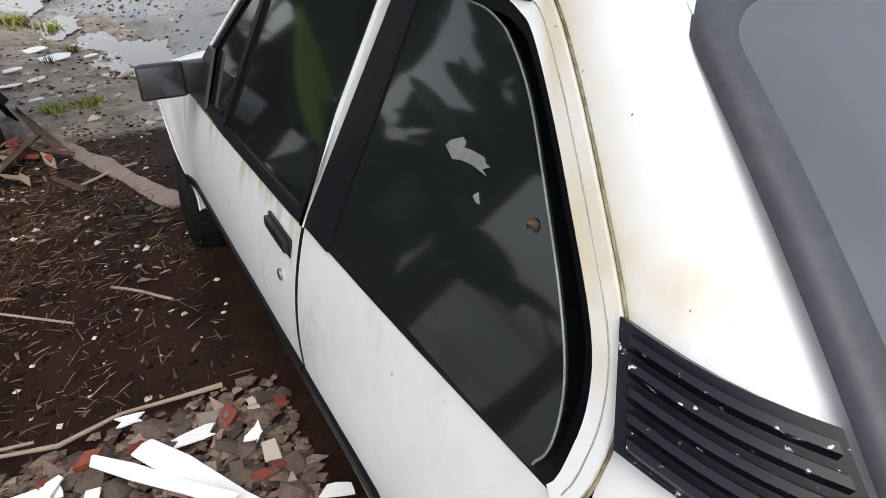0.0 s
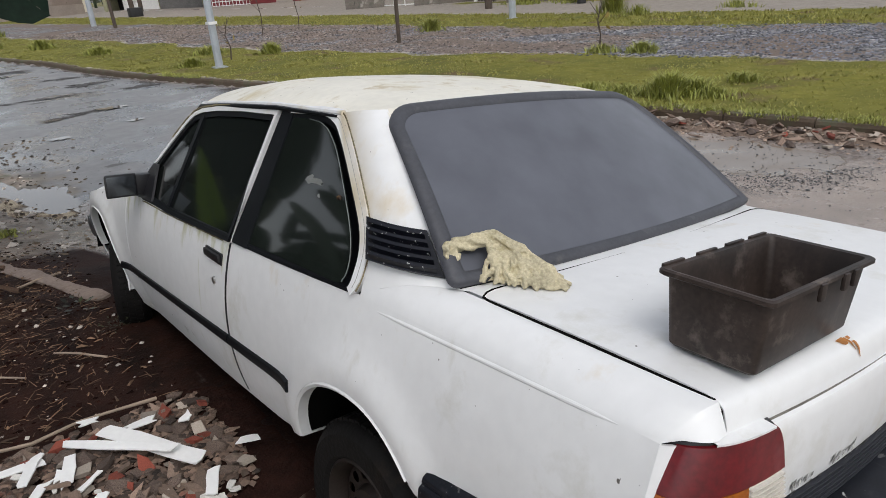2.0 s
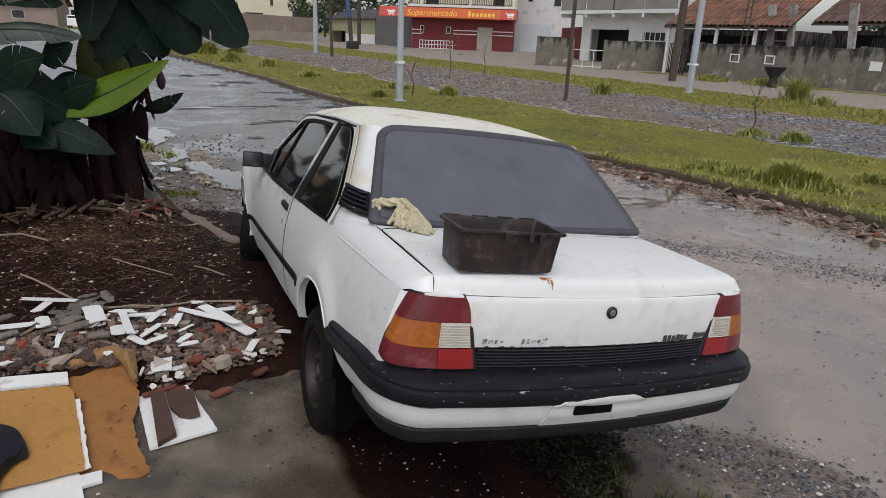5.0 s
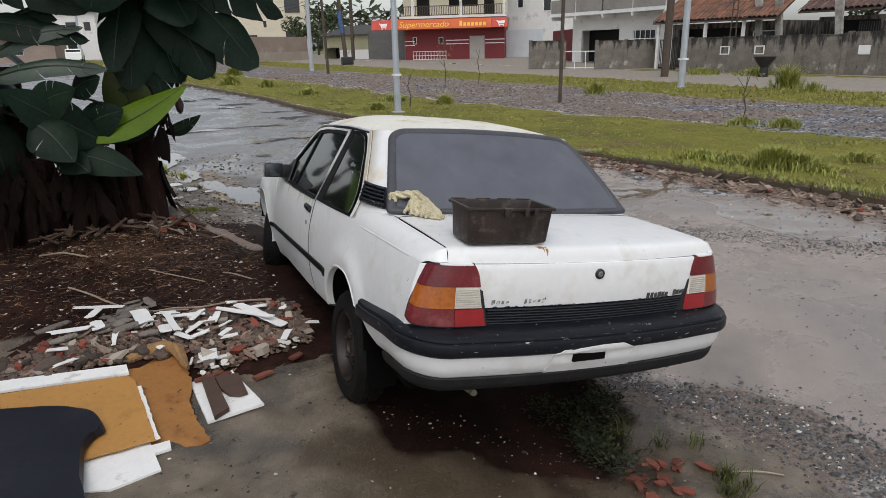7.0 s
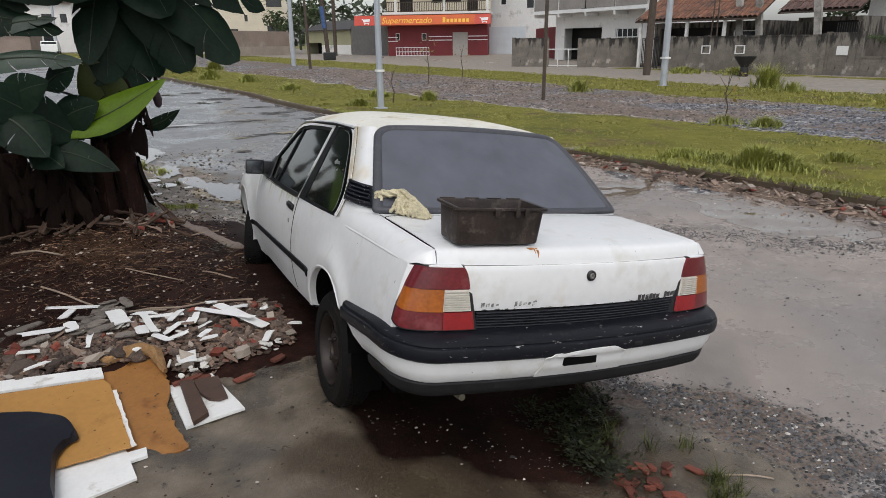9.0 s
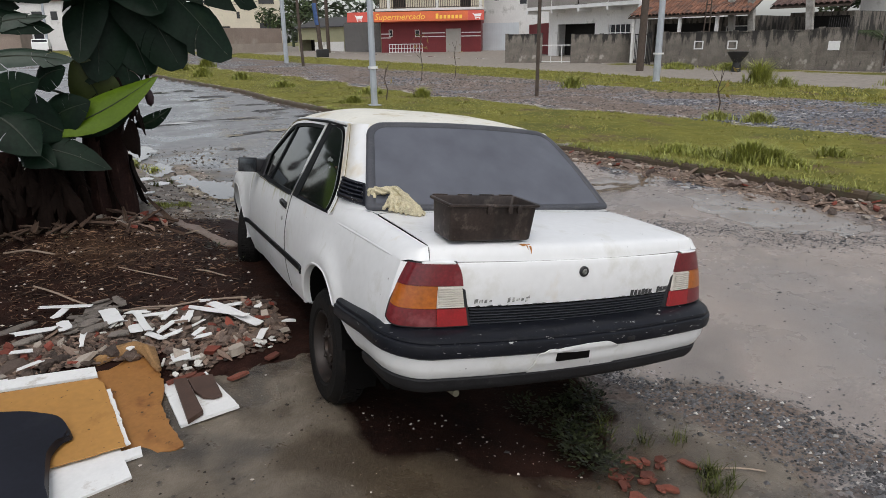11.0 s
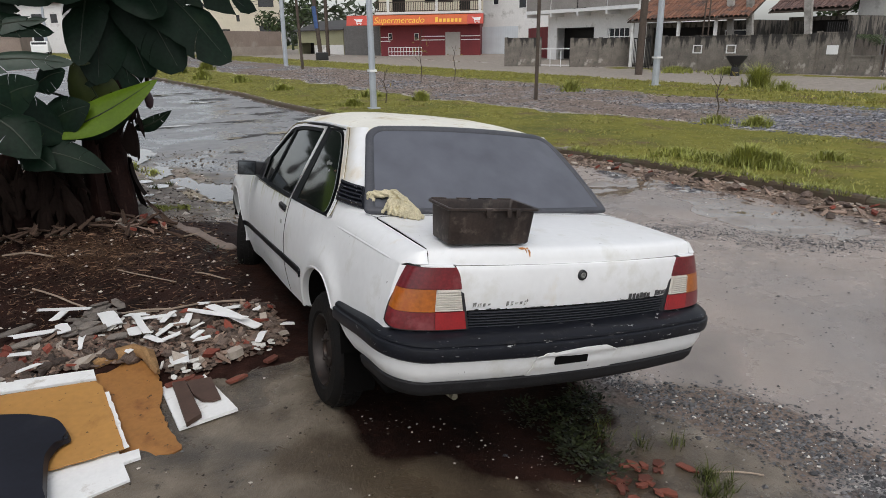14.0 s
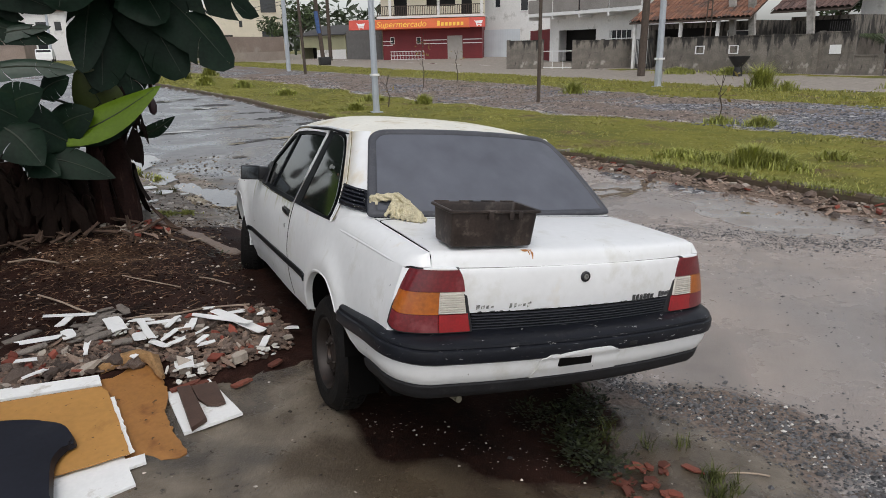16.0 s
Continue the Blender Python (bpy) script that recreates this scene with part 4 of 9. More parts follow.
# grey sheet fence beside the shop, olive shed, block wall, cream building
def panel_fence(name, label, category, p, q, h, material, pitch=0.5, depth=0.04, z=None):
    m, L = facade(p, q, z)
    t = thing(name, label, category, at=m)
    n = max(1, int(L / pitch))
    for i in range(n):
        a, b = L * i / n, L * (i + 1) / n
        bm = bmesh.new()
        rows = []
        for zz in (-0.3, h):
            rows.append([(lerp(a, b, k / 8), depth * (1 if k % 2 else -1) * 0.5, zz) for k in range(9)])
        grid(bm, rows)
        part("panel", bm, material, t, smooth=False)
    return t


panel_fence("sheet_fence", "grey corrugated sheet fence beside the shop", "fence", (19.5, 65.3), (21.6, 60.2), 2.9, GREY_SHEET)
shed, m, L = house("olive and white shed under a dark sheet roof", (16.4, 72.8), (19.5, 65.6), 2.5, 7, OLIVE_WALL, windows=(), doors=[(0.5, 2.9, 0, 1.25)], roof=(DARK_ROOF, 1.0, 0.3), category="shed")
part("base_band", boxed(2.95, L, -0.03, -0.004, -0.2, 1.0), WHITE_WALL, shed, smooth=False)
m, L = facade((6.0, 63.7), (14.3, 71.4))
wl = thing("block_wall", "long bare brown block wall by the street", "wall", at=m)
n = 5
for i in range(n):
    part("wall_bay", boxed(L * i / n + 0.006, L * (i + 1) / n - 0.006, 0, 0.16, -0.4, 2.45), BROWN_WALL, wl, smooth=False)
part("base_band", boxed(0, L, -0.03, -0.004, -0.3, 0.95), mat("pale_wall_base", (0.38, 0.32, 0.27), 0.9, var=0.2, scale=0.8), wl, smooth=False)
house("cream three-storey building with brown windows", (8.2, 87.0), (17.6, 84.8), 9.4, 8, CREAM_WALL,
      windows=[(0.8, 3.0, 0.9, 3.0), (6.6, 8.9, 1.2, 3.4), (6.7, 8.6, 5.6, 7.4), (3.9, 4.3, 3.9, 4.7), (4.9, 5.3, 4.9, 5.7), (4.2, 4.7, 5.9, 6.9), (5.0, 5.4, 6.9, 7.8)], roof=(DARK_ROOF, 2.2, 0.6), category="building")
panel_fence("sheet_gate", "pale blue-white sheet metal gate", "gate", (30.9, 56.6), (33.4, 53.6), 2.6, SHEET, 0.9, 0.012)
house("stained white two-storey building with small windows", (31.6, 59.0), (37.0, 52.5), 8.2, 7, WHITE_WALL, windows=[(1.9, 2.5, 4.7, 6.0), (4.6, 5.4, 4.3, 5.9), (6.2, 6.8, 4.2, 6.0)], roof="flat", category="building")
m, L = facade((32.6, 50.5), (29.7, 42.9))
rw = thing("garden_wall", "dark red painted garden wall", "wall", at=m)
part("wall_bay", boxed(0, L, 0, 0.16, -0.3, 2.5), RED_WALL, rw, smooth=False)


def grey_wall(label, p, q, h, bays, cap=True):
    m, L = facade(p, q)
    t = thing("garden_wall", label, "wall", "garden walls of the street", at=m)
    for i in range(bays):
        a, b = L * i / bays, L * (i + 1) / bays
        bm = bmesh.new()
        box(bm, a + 0.005, b - 0.005, 0, 0.16, -0.3, h, 0.01)
        part("wall_bay", bm, GREY_WALL, t)
        if cap:
            part("coping", boxed(a + 0.003, b - 0.003, -0.03, 0.19, h, h + 0.06), GREY_WALL, t, smooth=False)
    for x in steps(0, L, bays):
        part("pier", boxed(x - 0.11, x + 0.11, -0.035, 0.2, -0.3, h + 0.1), GREY_WALL, t, smooth=False)
    return t, L


grey_wall("short grey rendered wall with black streaks", (21.3, 35.4), (22.9, 33.9), 1.75, 1)
grey_wall("grey rendered wall with black streaks beside a driveway", (24.0, 31.9), (27.1, 30.2), 1.68, 2)


def bar_gate(label, p, q, h, n, material):
    m, L = facade(p, q)
    t = thing("bar_gate", label, "gate", at=m)
    part("gate_frame", boxed(0, L, 0.02, 0.06, h - 0.05, h), material, t, smooth=False)
    part("gate_frame", boxed(0, L, 0.02, 0.06, 0.10, 0.15), material, t, smooth=False)
    for x in steps(0.02, L - 0.02, n):
        part("bar", boxed(x - 0.018, x + 0.018, 0.02, 0.055, 0.0, h), material, t, smooth=False)
    return t


bar_gate("thin white bar gate across a driveway", (22.9, 33.9), (24.0, 31.9), 1.15, 3, WHITE_PAINT)
bar_gate("dark iron bar gate between walls", (27.1, 30.2), (26.2, 27.4), 1.75, 14, IRON)

white2, m, L = house("white house with a dark open garage and an upper balcony", (29.0, 42.0), (30.4, 32.4), 3.5, 8, WHITE_WALL, windows=[(6.2, 8.2, 1.15, 2.35)], doors=[(1.0, 4.9, 0, 2.45)], category="house")
part("balcony_slab", boxed(-1.2, L + 0.3, -1.3, 1.0, 3.5, 3.72), WHITE_PAINT, white2, smooth=False)
for i, x in enumerate(steps(-1.2, L + 0.3, 4)[:-1]):
    part("balcony_panel", boxed(x + 0.06, x + 2.7, -1.28, -1.2, 3.75, 4.7), mat("weathered_grey_board", (0.28, 0.26, 0.24), 0.85, var=0.25, scale=1.2), white2, smooth=False)
for x in steps(-1.15, L + 0.25, 4):
    part("bracket", boxed(x - 0.08, x + 0.08, -1.3, 0.0, 3.25, 3.5), WHITE_PAINT, white2, smooth=False)
part("upper_wall", wall_with_holes(0, L, 3.72, 7.2, 1.0, 1.2, [(1.5, 3.0, 3.8, 5.9), (5.5, 7.5, 4.7, 6.0)]), WHITE_WALL, white2, smooth=False)
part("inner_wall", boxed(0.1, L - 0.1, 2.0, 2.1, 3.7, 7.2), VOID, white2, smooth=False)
part("roof", boxed(-0.4, L + 0.4, -1.4, 8.2, 7.2, 7.4), DARK_ROOF, white2, smooth=False)
for k in range(5):
    x = 6.25 + 0.45 * (k + 0.3)
    part("window_bar", boxed(x, x + 0.05, 0.0, 0.03, 1.15, 2.35), WHITE_PAINT, white2, smooth=False)
part("window_bar", boxed(6.2, 8.2, 0.002, 0.028, 1.72, 1.78), WHITE_PAINT, white2, smooth=False)

# house with the terracotta roof behind a streaked wall
t, L = grey_wall("long grey rendered wall with black water streaks", (25.8, 25.9), (28.3, 18.6), 1.82, 4)
for x in (1.75, 3.55):
    bm = bmesh.new()
    for a in ((x, x + 0.5, 0.98, 1.03), (x, x + 0.5, 1.36, 1.41), (x, x + 0.05, 1.03, 1.36), (x + 0.45, x + 0.5, 1.03, 1.36)):
        box(bm, a[0], a[1], -0.05, -0.002, a[2], a[3])
    mb = part("meter_box", bm, WHITE_PAINT, t, "white framed meter box", smooth=False)
    part("meter", boxed(x + 0.1, x + 0.4, -0.03, -0.003, 1.06, 1.32), GREY_WALL, mb, smooth=False)
veranda, m, L = house("house with a dark veranda under a terracotta roof", (28.2, 30.0), (30.15, 23.4), 2.6, 7, GREY_WALL, windows=[(5.0, 6.4, 1.0, 2.1)], doors=[(0.4, 4.4, 0, 2.3)], category="house")
tiled_roof(veranda, L, 2.72, 2.6, 5.2, 0.2, TERRACOTTA, -1.9)
for x in (0.0, 3.0, 5.2):
    part("column", boxed(x, x + 0.16, -1.75, -1.6, -0.3, 2.8), WHITE_WALL, veranda, smooth=False)
bm = bmesh.new()
tube(bm, [(4.72, -2.0, 1.5), (4.80, -2.0, 5.0)], 0.04, 8)
tube(bm, [(5.05, -2.0, 1.5), (5.00, -2.0, 5.0)], 0.04, 8)
for z in steps(1.8, 4.6, 6):
    tube(bm, [(4.75, -2.0, z), (5.03, -2.0, z)], 0.025, 6)
part("ladder_mast", bm, OLD_WOOD, veranda)
# black urn planter on the verge
bm = bmesh.new()
lathe(bm, [(0.0, 0.0), (0.22, 0.0), (0.20, 0.28), (0.17, 0.45), (0.30, 0.62), (0.46, 0.86), (0.50, 0.95), (0.44, 0.95), (0.30, 0.75), (0.0, 0.70)], 18)
u = thing("urn_planter", "black urn planter before a streaked wall", "planter", at=Matrix.Translation((25.2, 20.3, ground_z(25.2, 20.3) - 0.02)))
part("urn", bm, IRON, u)
bm = bmesh.new()
rngu = random.Random(3)
for k in range(40):
    a, r = rngu.uniform(0, 6.28), rngu.uniform(0.1, 0.45)
    p = Vector((r * math.cos(a), r * math.sin(a), 0.85))
    q = p + Vector((rngu.uniform(-.15, .15), rngu.uniform(-.15, .15), rngu.uniform(0.08, 0.2)))
    bm.faces.new([bm.verts.new(p), bm.verts.new(q), bm.verts.new(p + Vector((0.05, 0.03, 0.01)))])
part("leaves", bm, mat("dark_pot_leaves", (0.02, 0.03, 0.012), 0.7), u)

# gabled house with slanting white wing walls, then walls further along
chalet, m, L = house("house with slanting stained wing walls and a blackened roof", (31.2, 22.4), (31.7, 19.2), 2.7, 6, GREY_WALL, doors=[(0.15, 3.05, 0, 2.5)], category="house")
tiled_roof(chalet, L, 3.0, 2.4, 4.4, 0.4, OLD_TILE, -1.4)
for x in (-1.9, -0.75, 2.35):
    bm = bmesh.new()
    prism(bm, [(x, -2.2, -0.3), (x + 0.25, -2.2, -0.3), (x - 0.35, -1.9, 3.9), (x - 0.72, -1.9, 3.9)], (0, 0.2, 0))
    part("wing_wall", bm, STAINED_WALL, chalet, smooth=False)
t, _ = grey_wall("stained grey wall with a small iron balcony", (28.4, 18.5), (28.72, 17.1), 1.9, 1)
part("meter_box", boxed(0.45, 0.95, -0.04, -0.002, 0.95, 1.36), WHITE_PAINT, t, smooth=False)
bm = bmesh.new()
for x in steps(0.3, 1.2, 9):
    box(bm, x - 0.012, x + 0.012, 0.04, 0.07, 1.9, 2.4)
part("railing", bm, IRON, t, smooth=False)
grey_wall("low grey garden wall before a palm", (28.72, 17.1), (29.0, 15.9), 0.85, 1)
bar_gate("grey bar fence along a garden", (29.0, 15.9), (29.6, 14.2), 2.0, 14, GREY_SHEET)
grey_wall("weathered low garden wall with dark stains", (29.6, 14.2), (31.6, 8.9), 1.25, 3)
bar_gate("dark window grille fence over a low wall", (29.75, 14.0), (31.4, 9.4), 2.1, 30, IRON)
grey_wall("weathered grey garden wall with dark stains", (31.6, 8.9), (34.0, -2.0), 2.0, 5)
house("plain white house behind a garden wall", (35.0, 13.0), (38.0, -2.0), 3.2, 6, WHITE_WALL, windows=[(2.0, 3.6, 1.0, 2.2), (7.0, 9.0, 1.0, 2.2), (12.0, 13.2, 1.0, 2.2)], roof=(OLD_TILE, 1.6, 0.5), category="house")
house("tall plain white side wall of a house", (35.5, 21.5), (36.4, 16.0), 4.4, 5, WHITE_WALL, roof=(OLD_TILE, 1.4, 0.4), category="house")
# far houses down the road
house("small white two-storey house far down the road", (-16.0, 112.0), (-8.6, 110.0), 6.8, 7, WHITE_WALL, windows=[(0.8, 2.0, 1.0, 2.4), (3.2, 4.6, 1.0, 2.4), (0.9, 2.1, 4.1, 5.4), (3.4, 5.2, 4.1, 5.4), (5.9, 6.9, 4.1, 5.4)], roof=(OLD_TILE, 1.5, 0.5))
house("low house with a rust-red roof far down the road", (-24.0, 98.0), (-13.0, 97.0), 2.8, 7, BROWN_WALL, windows=[(2, 3.4, 1, 2), (6, 7.4, 1, 2)], roof=(TERRACOTTA, 1.8, 0.5))


# ---- plants far off ----
def foliage_mat(name, color, var=0.4):
    return mat(name, color, 0.6, var=var, scale=0.7, islands=0.35)


FAR_LEAF = foliage_mat("far_foliage", (0.035, 0.05, 0.022))


def leaf_cloud(bm, centre, r, n, size, rng, flat=0.75):
    for _ in range(n):
        d = Vector((rng.gauss(0, 1), rng.gauss(0, 1), rng.gauss(0, 1))).normalized() * r * rng.uniform(0.35, 1.0) ** 0.6
        d.z *= flat
        p = Vector(centre) + d
        a = Vector((rng.gauss(0, 1), rng.gauss(0, 1), rng.gauss(0, 0.6))).normalized() * size * rng.uniform(0.5, 1.2)
        b = a.orthogonal().normalized() * size * rng.uniform(0.25, 0.5)
        b.rotate(Euler((rng.uniform(0, 3), rng.uniform(0, 3), 0)))
        bm.faces.new([bm.verts.new(p - a), bm.verts.new(p + b), bm.verts.new(p + a), bm.verts.new(p - b)])


rng = random.Random(21)
bm = bmesh.new()
for k in range(60):
    a = radians(lerp(62, 112, (k + rng.random()) / 60))
    d = rng.uniform(125, 150)
    x, y = -1.5 + d * math.cos(a), -3 + d * math.sin(a)
    h = rng.uniform(5.5, 11)
    leaf_cloud(bm, (x, y, far_rise(x, y) + h * 0.55), h * 0.62, 70, 1.3, rng, 0.8)
    tube(bm, [(x, y, 0), (x, y, h * 0.6)], 0.25, 5)
tagged(part("far_woods", bm, FAR_LEAF, smooth=False), "dark belt of trees behind the houses", "trees", kind="stuff")


def tree(label, x, y, h, r, leaf, trunk=OLD_WOOD, n=500, size=0.25, seed=1):
    rng = random.Random(seed)
    z = ground_z(x, y)
    t = thing("tree", label, "tree", at=Matrix.Translation((x, y, z)))
    bm = bmesh.new()
    tube(bm, [(0, 0, -0.2), (0.05, 0, h * 0.35), (0.0, 0.05, h * 0.6)], [0.14, 0.11, 0.07], 8)
    for k in range(6):
        a = k * 1.05 + rng.random()
        tube(bm, [(0, 0, h * rng.uniform(0.35, 0.55)), (r * 0.4 * math.cos(a), r * 0.4 * math.sin(a), h * 0.68), (r * 0.75 * math.cos(a), r * 0.75 * math.sin(a), h * 0.8)], [0.06, 0.04, 0.02], 6)
    part("trunk", bm, trunk, t)
    bm = bmesh.new()
    for k in range(9):
        a = k * 2.4
        leaf_cloud(bm, (r * 0.55 * math.cos(a), r * 0.55 * math.sin(a), h * rng.uniform(0.6, 0.9)), r * 0.5, n // 9, size, rng)
    part("crown", bm, leaf, t, smooth=False)


MID_LEAF = foliage_mat("green_foliage", (0.05, 0.075, 0.025))
tree("bushy green tree behind the olive shed", 14.6, 75.0, 4.5, 2.4, MID_LEAF, n=700, size=0.35, seed=2)
tree("dark bushy tree beside the cream building", 18.5, 80.0, 6.5, 2.6, MID_LEAF, n=700, size=0.4, seed=3)
tree("small dark tree behind a garden wall", 37.5, 24.0, 5.0, 2.0, MID_LEAF, n=500, size=0.3, seed=5)

# feathery palm behind the wall
pz = ground_z(33.6, 18.6)
palm = thing("palm", "young feathery palm behind a garden wall", "palm", at=Matrix.Translation((33.2, 18.3, pz)))
bm = bmesh.new()
tube(bm, [(0, 0, -0.2), (0, 0, 1.2)], [0.16, 0.12], 8)
part("trunk", bm, OLD_WOOD, palm)
for k in range(12):
    a = 2 * math.pi * k / 12 + 0.2
    bm = bmesh.new()
    pts = [Vector((math.cos(a) * r, math.sin(a) * r, 1.2 + 1.5 * s - 1.1 * s * s)) for s, r in ((s, 1.9 * s) for s in steps(0, 1, 10))]
    tube(bm, pts, 0.02, 5)
    for i in range(1, 10):
        for sg in (-1, 1):
            sd = Vector((-math.sin(a), math.cos(a), -0.45)) * sg * 0.45
            if sg < 0:
                sd.z = -0.2
            for o in (0.0, 0.08):
                p = pts[i] + (pts[i + (1 if i < 10 else 0)] - pts[i]) * o * 5
                bm.faces.new([bm.verts.new(p), bm.verts.new(p + sd + Vector((math.cos(a), math.sin(a), 0)) * 0.15), bm.verts.new(p + Vector((math.cos(a), math.sin(a), 0)) * 0.06)])
    part("frond", bm, MID_LEAF, palm, smooth=False)

# saplings on the median
YLEAF = foliage_mat("yellowing_leaves", (0.22, 0.16, 0.03))
for x, y, h, n in ((10.2, 24.0, 2.3, 26), (12.6, 25.5, 1.6, 8), (6.0, 17.2, 1.1, 6), (10.9, 8.2, 1.1, 10)):
    t = thing("sapling", "spindly bare sapling with a few yellow leaves", "sapling", "saplings of the median", at=Matrix.Translation((x, y, ground_z(x, y))))
    r2 = random.Random(int(x * 10))
    bm = bmesh.new()
    tube(bm, [(0, 0, -0.1), (0.06, 0, h * 0.3), (-0.03, 0.02, h * 0.6), (0.1, 0.0, h)], [0.02, 0.017, 0.013, 0.006], 6)
    for k in range(4):
        z = h * (0.4 + 0.13 * k)
        tube(bm, [(0, 0, z), (r2.uniform(-.35, .35), r2.uniform(-.3, .3), z + 0.3)], [0.01, 0.004], 5)
    part("stem", bm, OLD_WOOD, t)
    bm = bmesh.new()
    leaf_cloud(bm, (0, 0, h * 0.75), 0.45, n, 0.09, r2, 1.2)
    part("leaves", bm, YLEAF, t, smooth=False)

# small parked car far off
fc = thing("car", "small white car far down the road", "car", at=Matrix.Translation((-9.6, 84.0, ground_z(-9.6, 84.0) - 0.02)))
bm = bmesh.new()
prism(bm, [(-0.8, -2, 0.3), (-0.8, 2, 0.3), (-0.8, 2, 0.8), (-0.8, 1.2, 0.9), (-0.8, 0.6, 1.4), (-0.8, -1.2, 1.4), (-0.8, -1.9, 0.95)], (1.6, 0, 0))
part("body", bm, WHITE_PAINT, fc)
part("windscreen", boxed(-0.7, 0.7, -1.72, -1.5, 0.95, 1.3), PANE, fc)
for x in (-0.8, 0.65):
    for y in (-1.3, 1.3):
        bm = bmesh.new()
        lathe(bm, [(0.0, 0.15), (0.3, 0.15), (0.32, 0.1), (0.32, 0.05), (0.3, 0.0), (0.0, 0.0)], 14, "x", pose(x, y, 0.32))
        part("wheel", bm, IRON, fc)


# ---- the car: x to its right, y ahead from the rear axle, z up from the rear tyre's foot ----
CAR_TURN = Matrix(((0.993, -0.0031, 0.1184, 0), (0.0, 0.9997, 0.026, 0), (-0.1184, -0.0258, 0.9926, 0.09), (0, 0, 0, 1)))
car = thing("car", "white two-door saloon, weathered and algae-stained, leaning on the muddy roadside", "car", at=CAR_TURN)
AXLE = 2.56


def half_width(y):
    return interp(y, (-1.0, 0.80), (-0.87, 0.812), (-0.44, 0.822), (0.1, 0.838), (2.2, 0.842), (2.56, 0.846), (2.75, 0.832), (3.0, 0.785), (3.2, 0.725), (3.42, 0.64))


def arch_r(y, z, yc):
    return math.hypot((y - yc) / 0.335, (z - 0.335) / 0.405)


def side_x(y, z):
    u = z - 0.68
    x = half_width(y) - (0.045 * (u / 0.28) ** 2 if u > 0 else 0.075 * (u / 0.36) ** 2)
    for yc in (-0.02, AXLE):
        r = arch_r(y, z, yc)
        x += 0.021 * math.exp(-(((r - 1.10) / 0.19) ** 2))
    return -x


def belt_z(y):
    return interp(y, (-0.95, 0.986), (-0.6, 0.987), (0.0, 0.988), (0.2, 0.977), (0.4, 0.966), (0.77, 0.952), (1.45, 0.928), (1.75, 0.925), (2.1, 0.90), (2.5, 0.848), (2.8, 0.775), (3.0, 0.715), (3.2, 0.635), (3.42, 0.53))


def sill_z(y):
    low = interp(y, (-1.0, 0.60), (-0.36, 0.60), (-0.30, 0.46), (0.3, 0.43), (1.0, 0.355), (2.2, 0.28), (2.9, 0.30), (3.42, 0.36))
    for yc in (-0.02, AXLE):
        d = abs(y - yc) / 0.335
        if d < 1:
            low = max(low, 0.335 + 0.405 * (1 - d ** 2.3) ** (1 / 2.3), 0.60 if y < -0.1 else 0.0)
    return low


def side_sheet(bm, y0, y1, n, gap_front=0.0):
    ys = steps(y0, y1, n)
    for yc in (-0.02, AXLE):
        for k in range(25):
            y = yc + 0.335 * math.cos(math.pi * k / 24)
            if y0 < y < y1:
                ys.append(y)
    ys = sorted(set(round(y, 5) for y in ys))
    rows = []
    for y in ys:
        lo, hi = sill_z(y), belt_z(y)
        rows.append([(side_x(y, z), y, z) for z in (lerp(lo, hi, t) for t in steps(0, 1, 14))])
    return grid(bm, rows)


# tail lamps: curved lenses that wrap round the corner
def lamp_point(s, u, v, proud=0.0):
    # rounded upper corners and a cut lower outer corner
    k = max(0.0, (v - 0.78) / 0.245)
    k = 1 - math.sqrt(max(0.0, 1 - min(1, k) ** 2))
    u = lerp(u, 0.45, 0.17 * k)
    v += 0.10 * max(0, (u - 0.72) / 0.28) ** 2 * max(0.0, 1 - v) ** 2
    xi = lerp(-0.512, -0.552, v)
    yi = -0.986 + 0.13 * xi * xi - 0.022 * (1 - v)
    xo, yo = lerp(-0.814, -0.742, max(0, v) ** 1.5), -0.852
    cx, cy = lerp(xi, xo, 0.93), yi + 0.012
    x = (1 - u) ** 2 * xi + 2 * u * (1 - u) * cx + u * u * xo
    y = (1 - u) ** 2 * yi + 2 * u * (1 - u) * cy + u * u * yo
    z = lerp(0.750, 0.992 - 0.006 * u * u, v)
    x *= 0.95 if proud < -0.02 else 1.0
    return (x if s < 0 else -x, y - proud, z)


DOOR_REAR, DOOR_FRONT = 0.80, 2.03
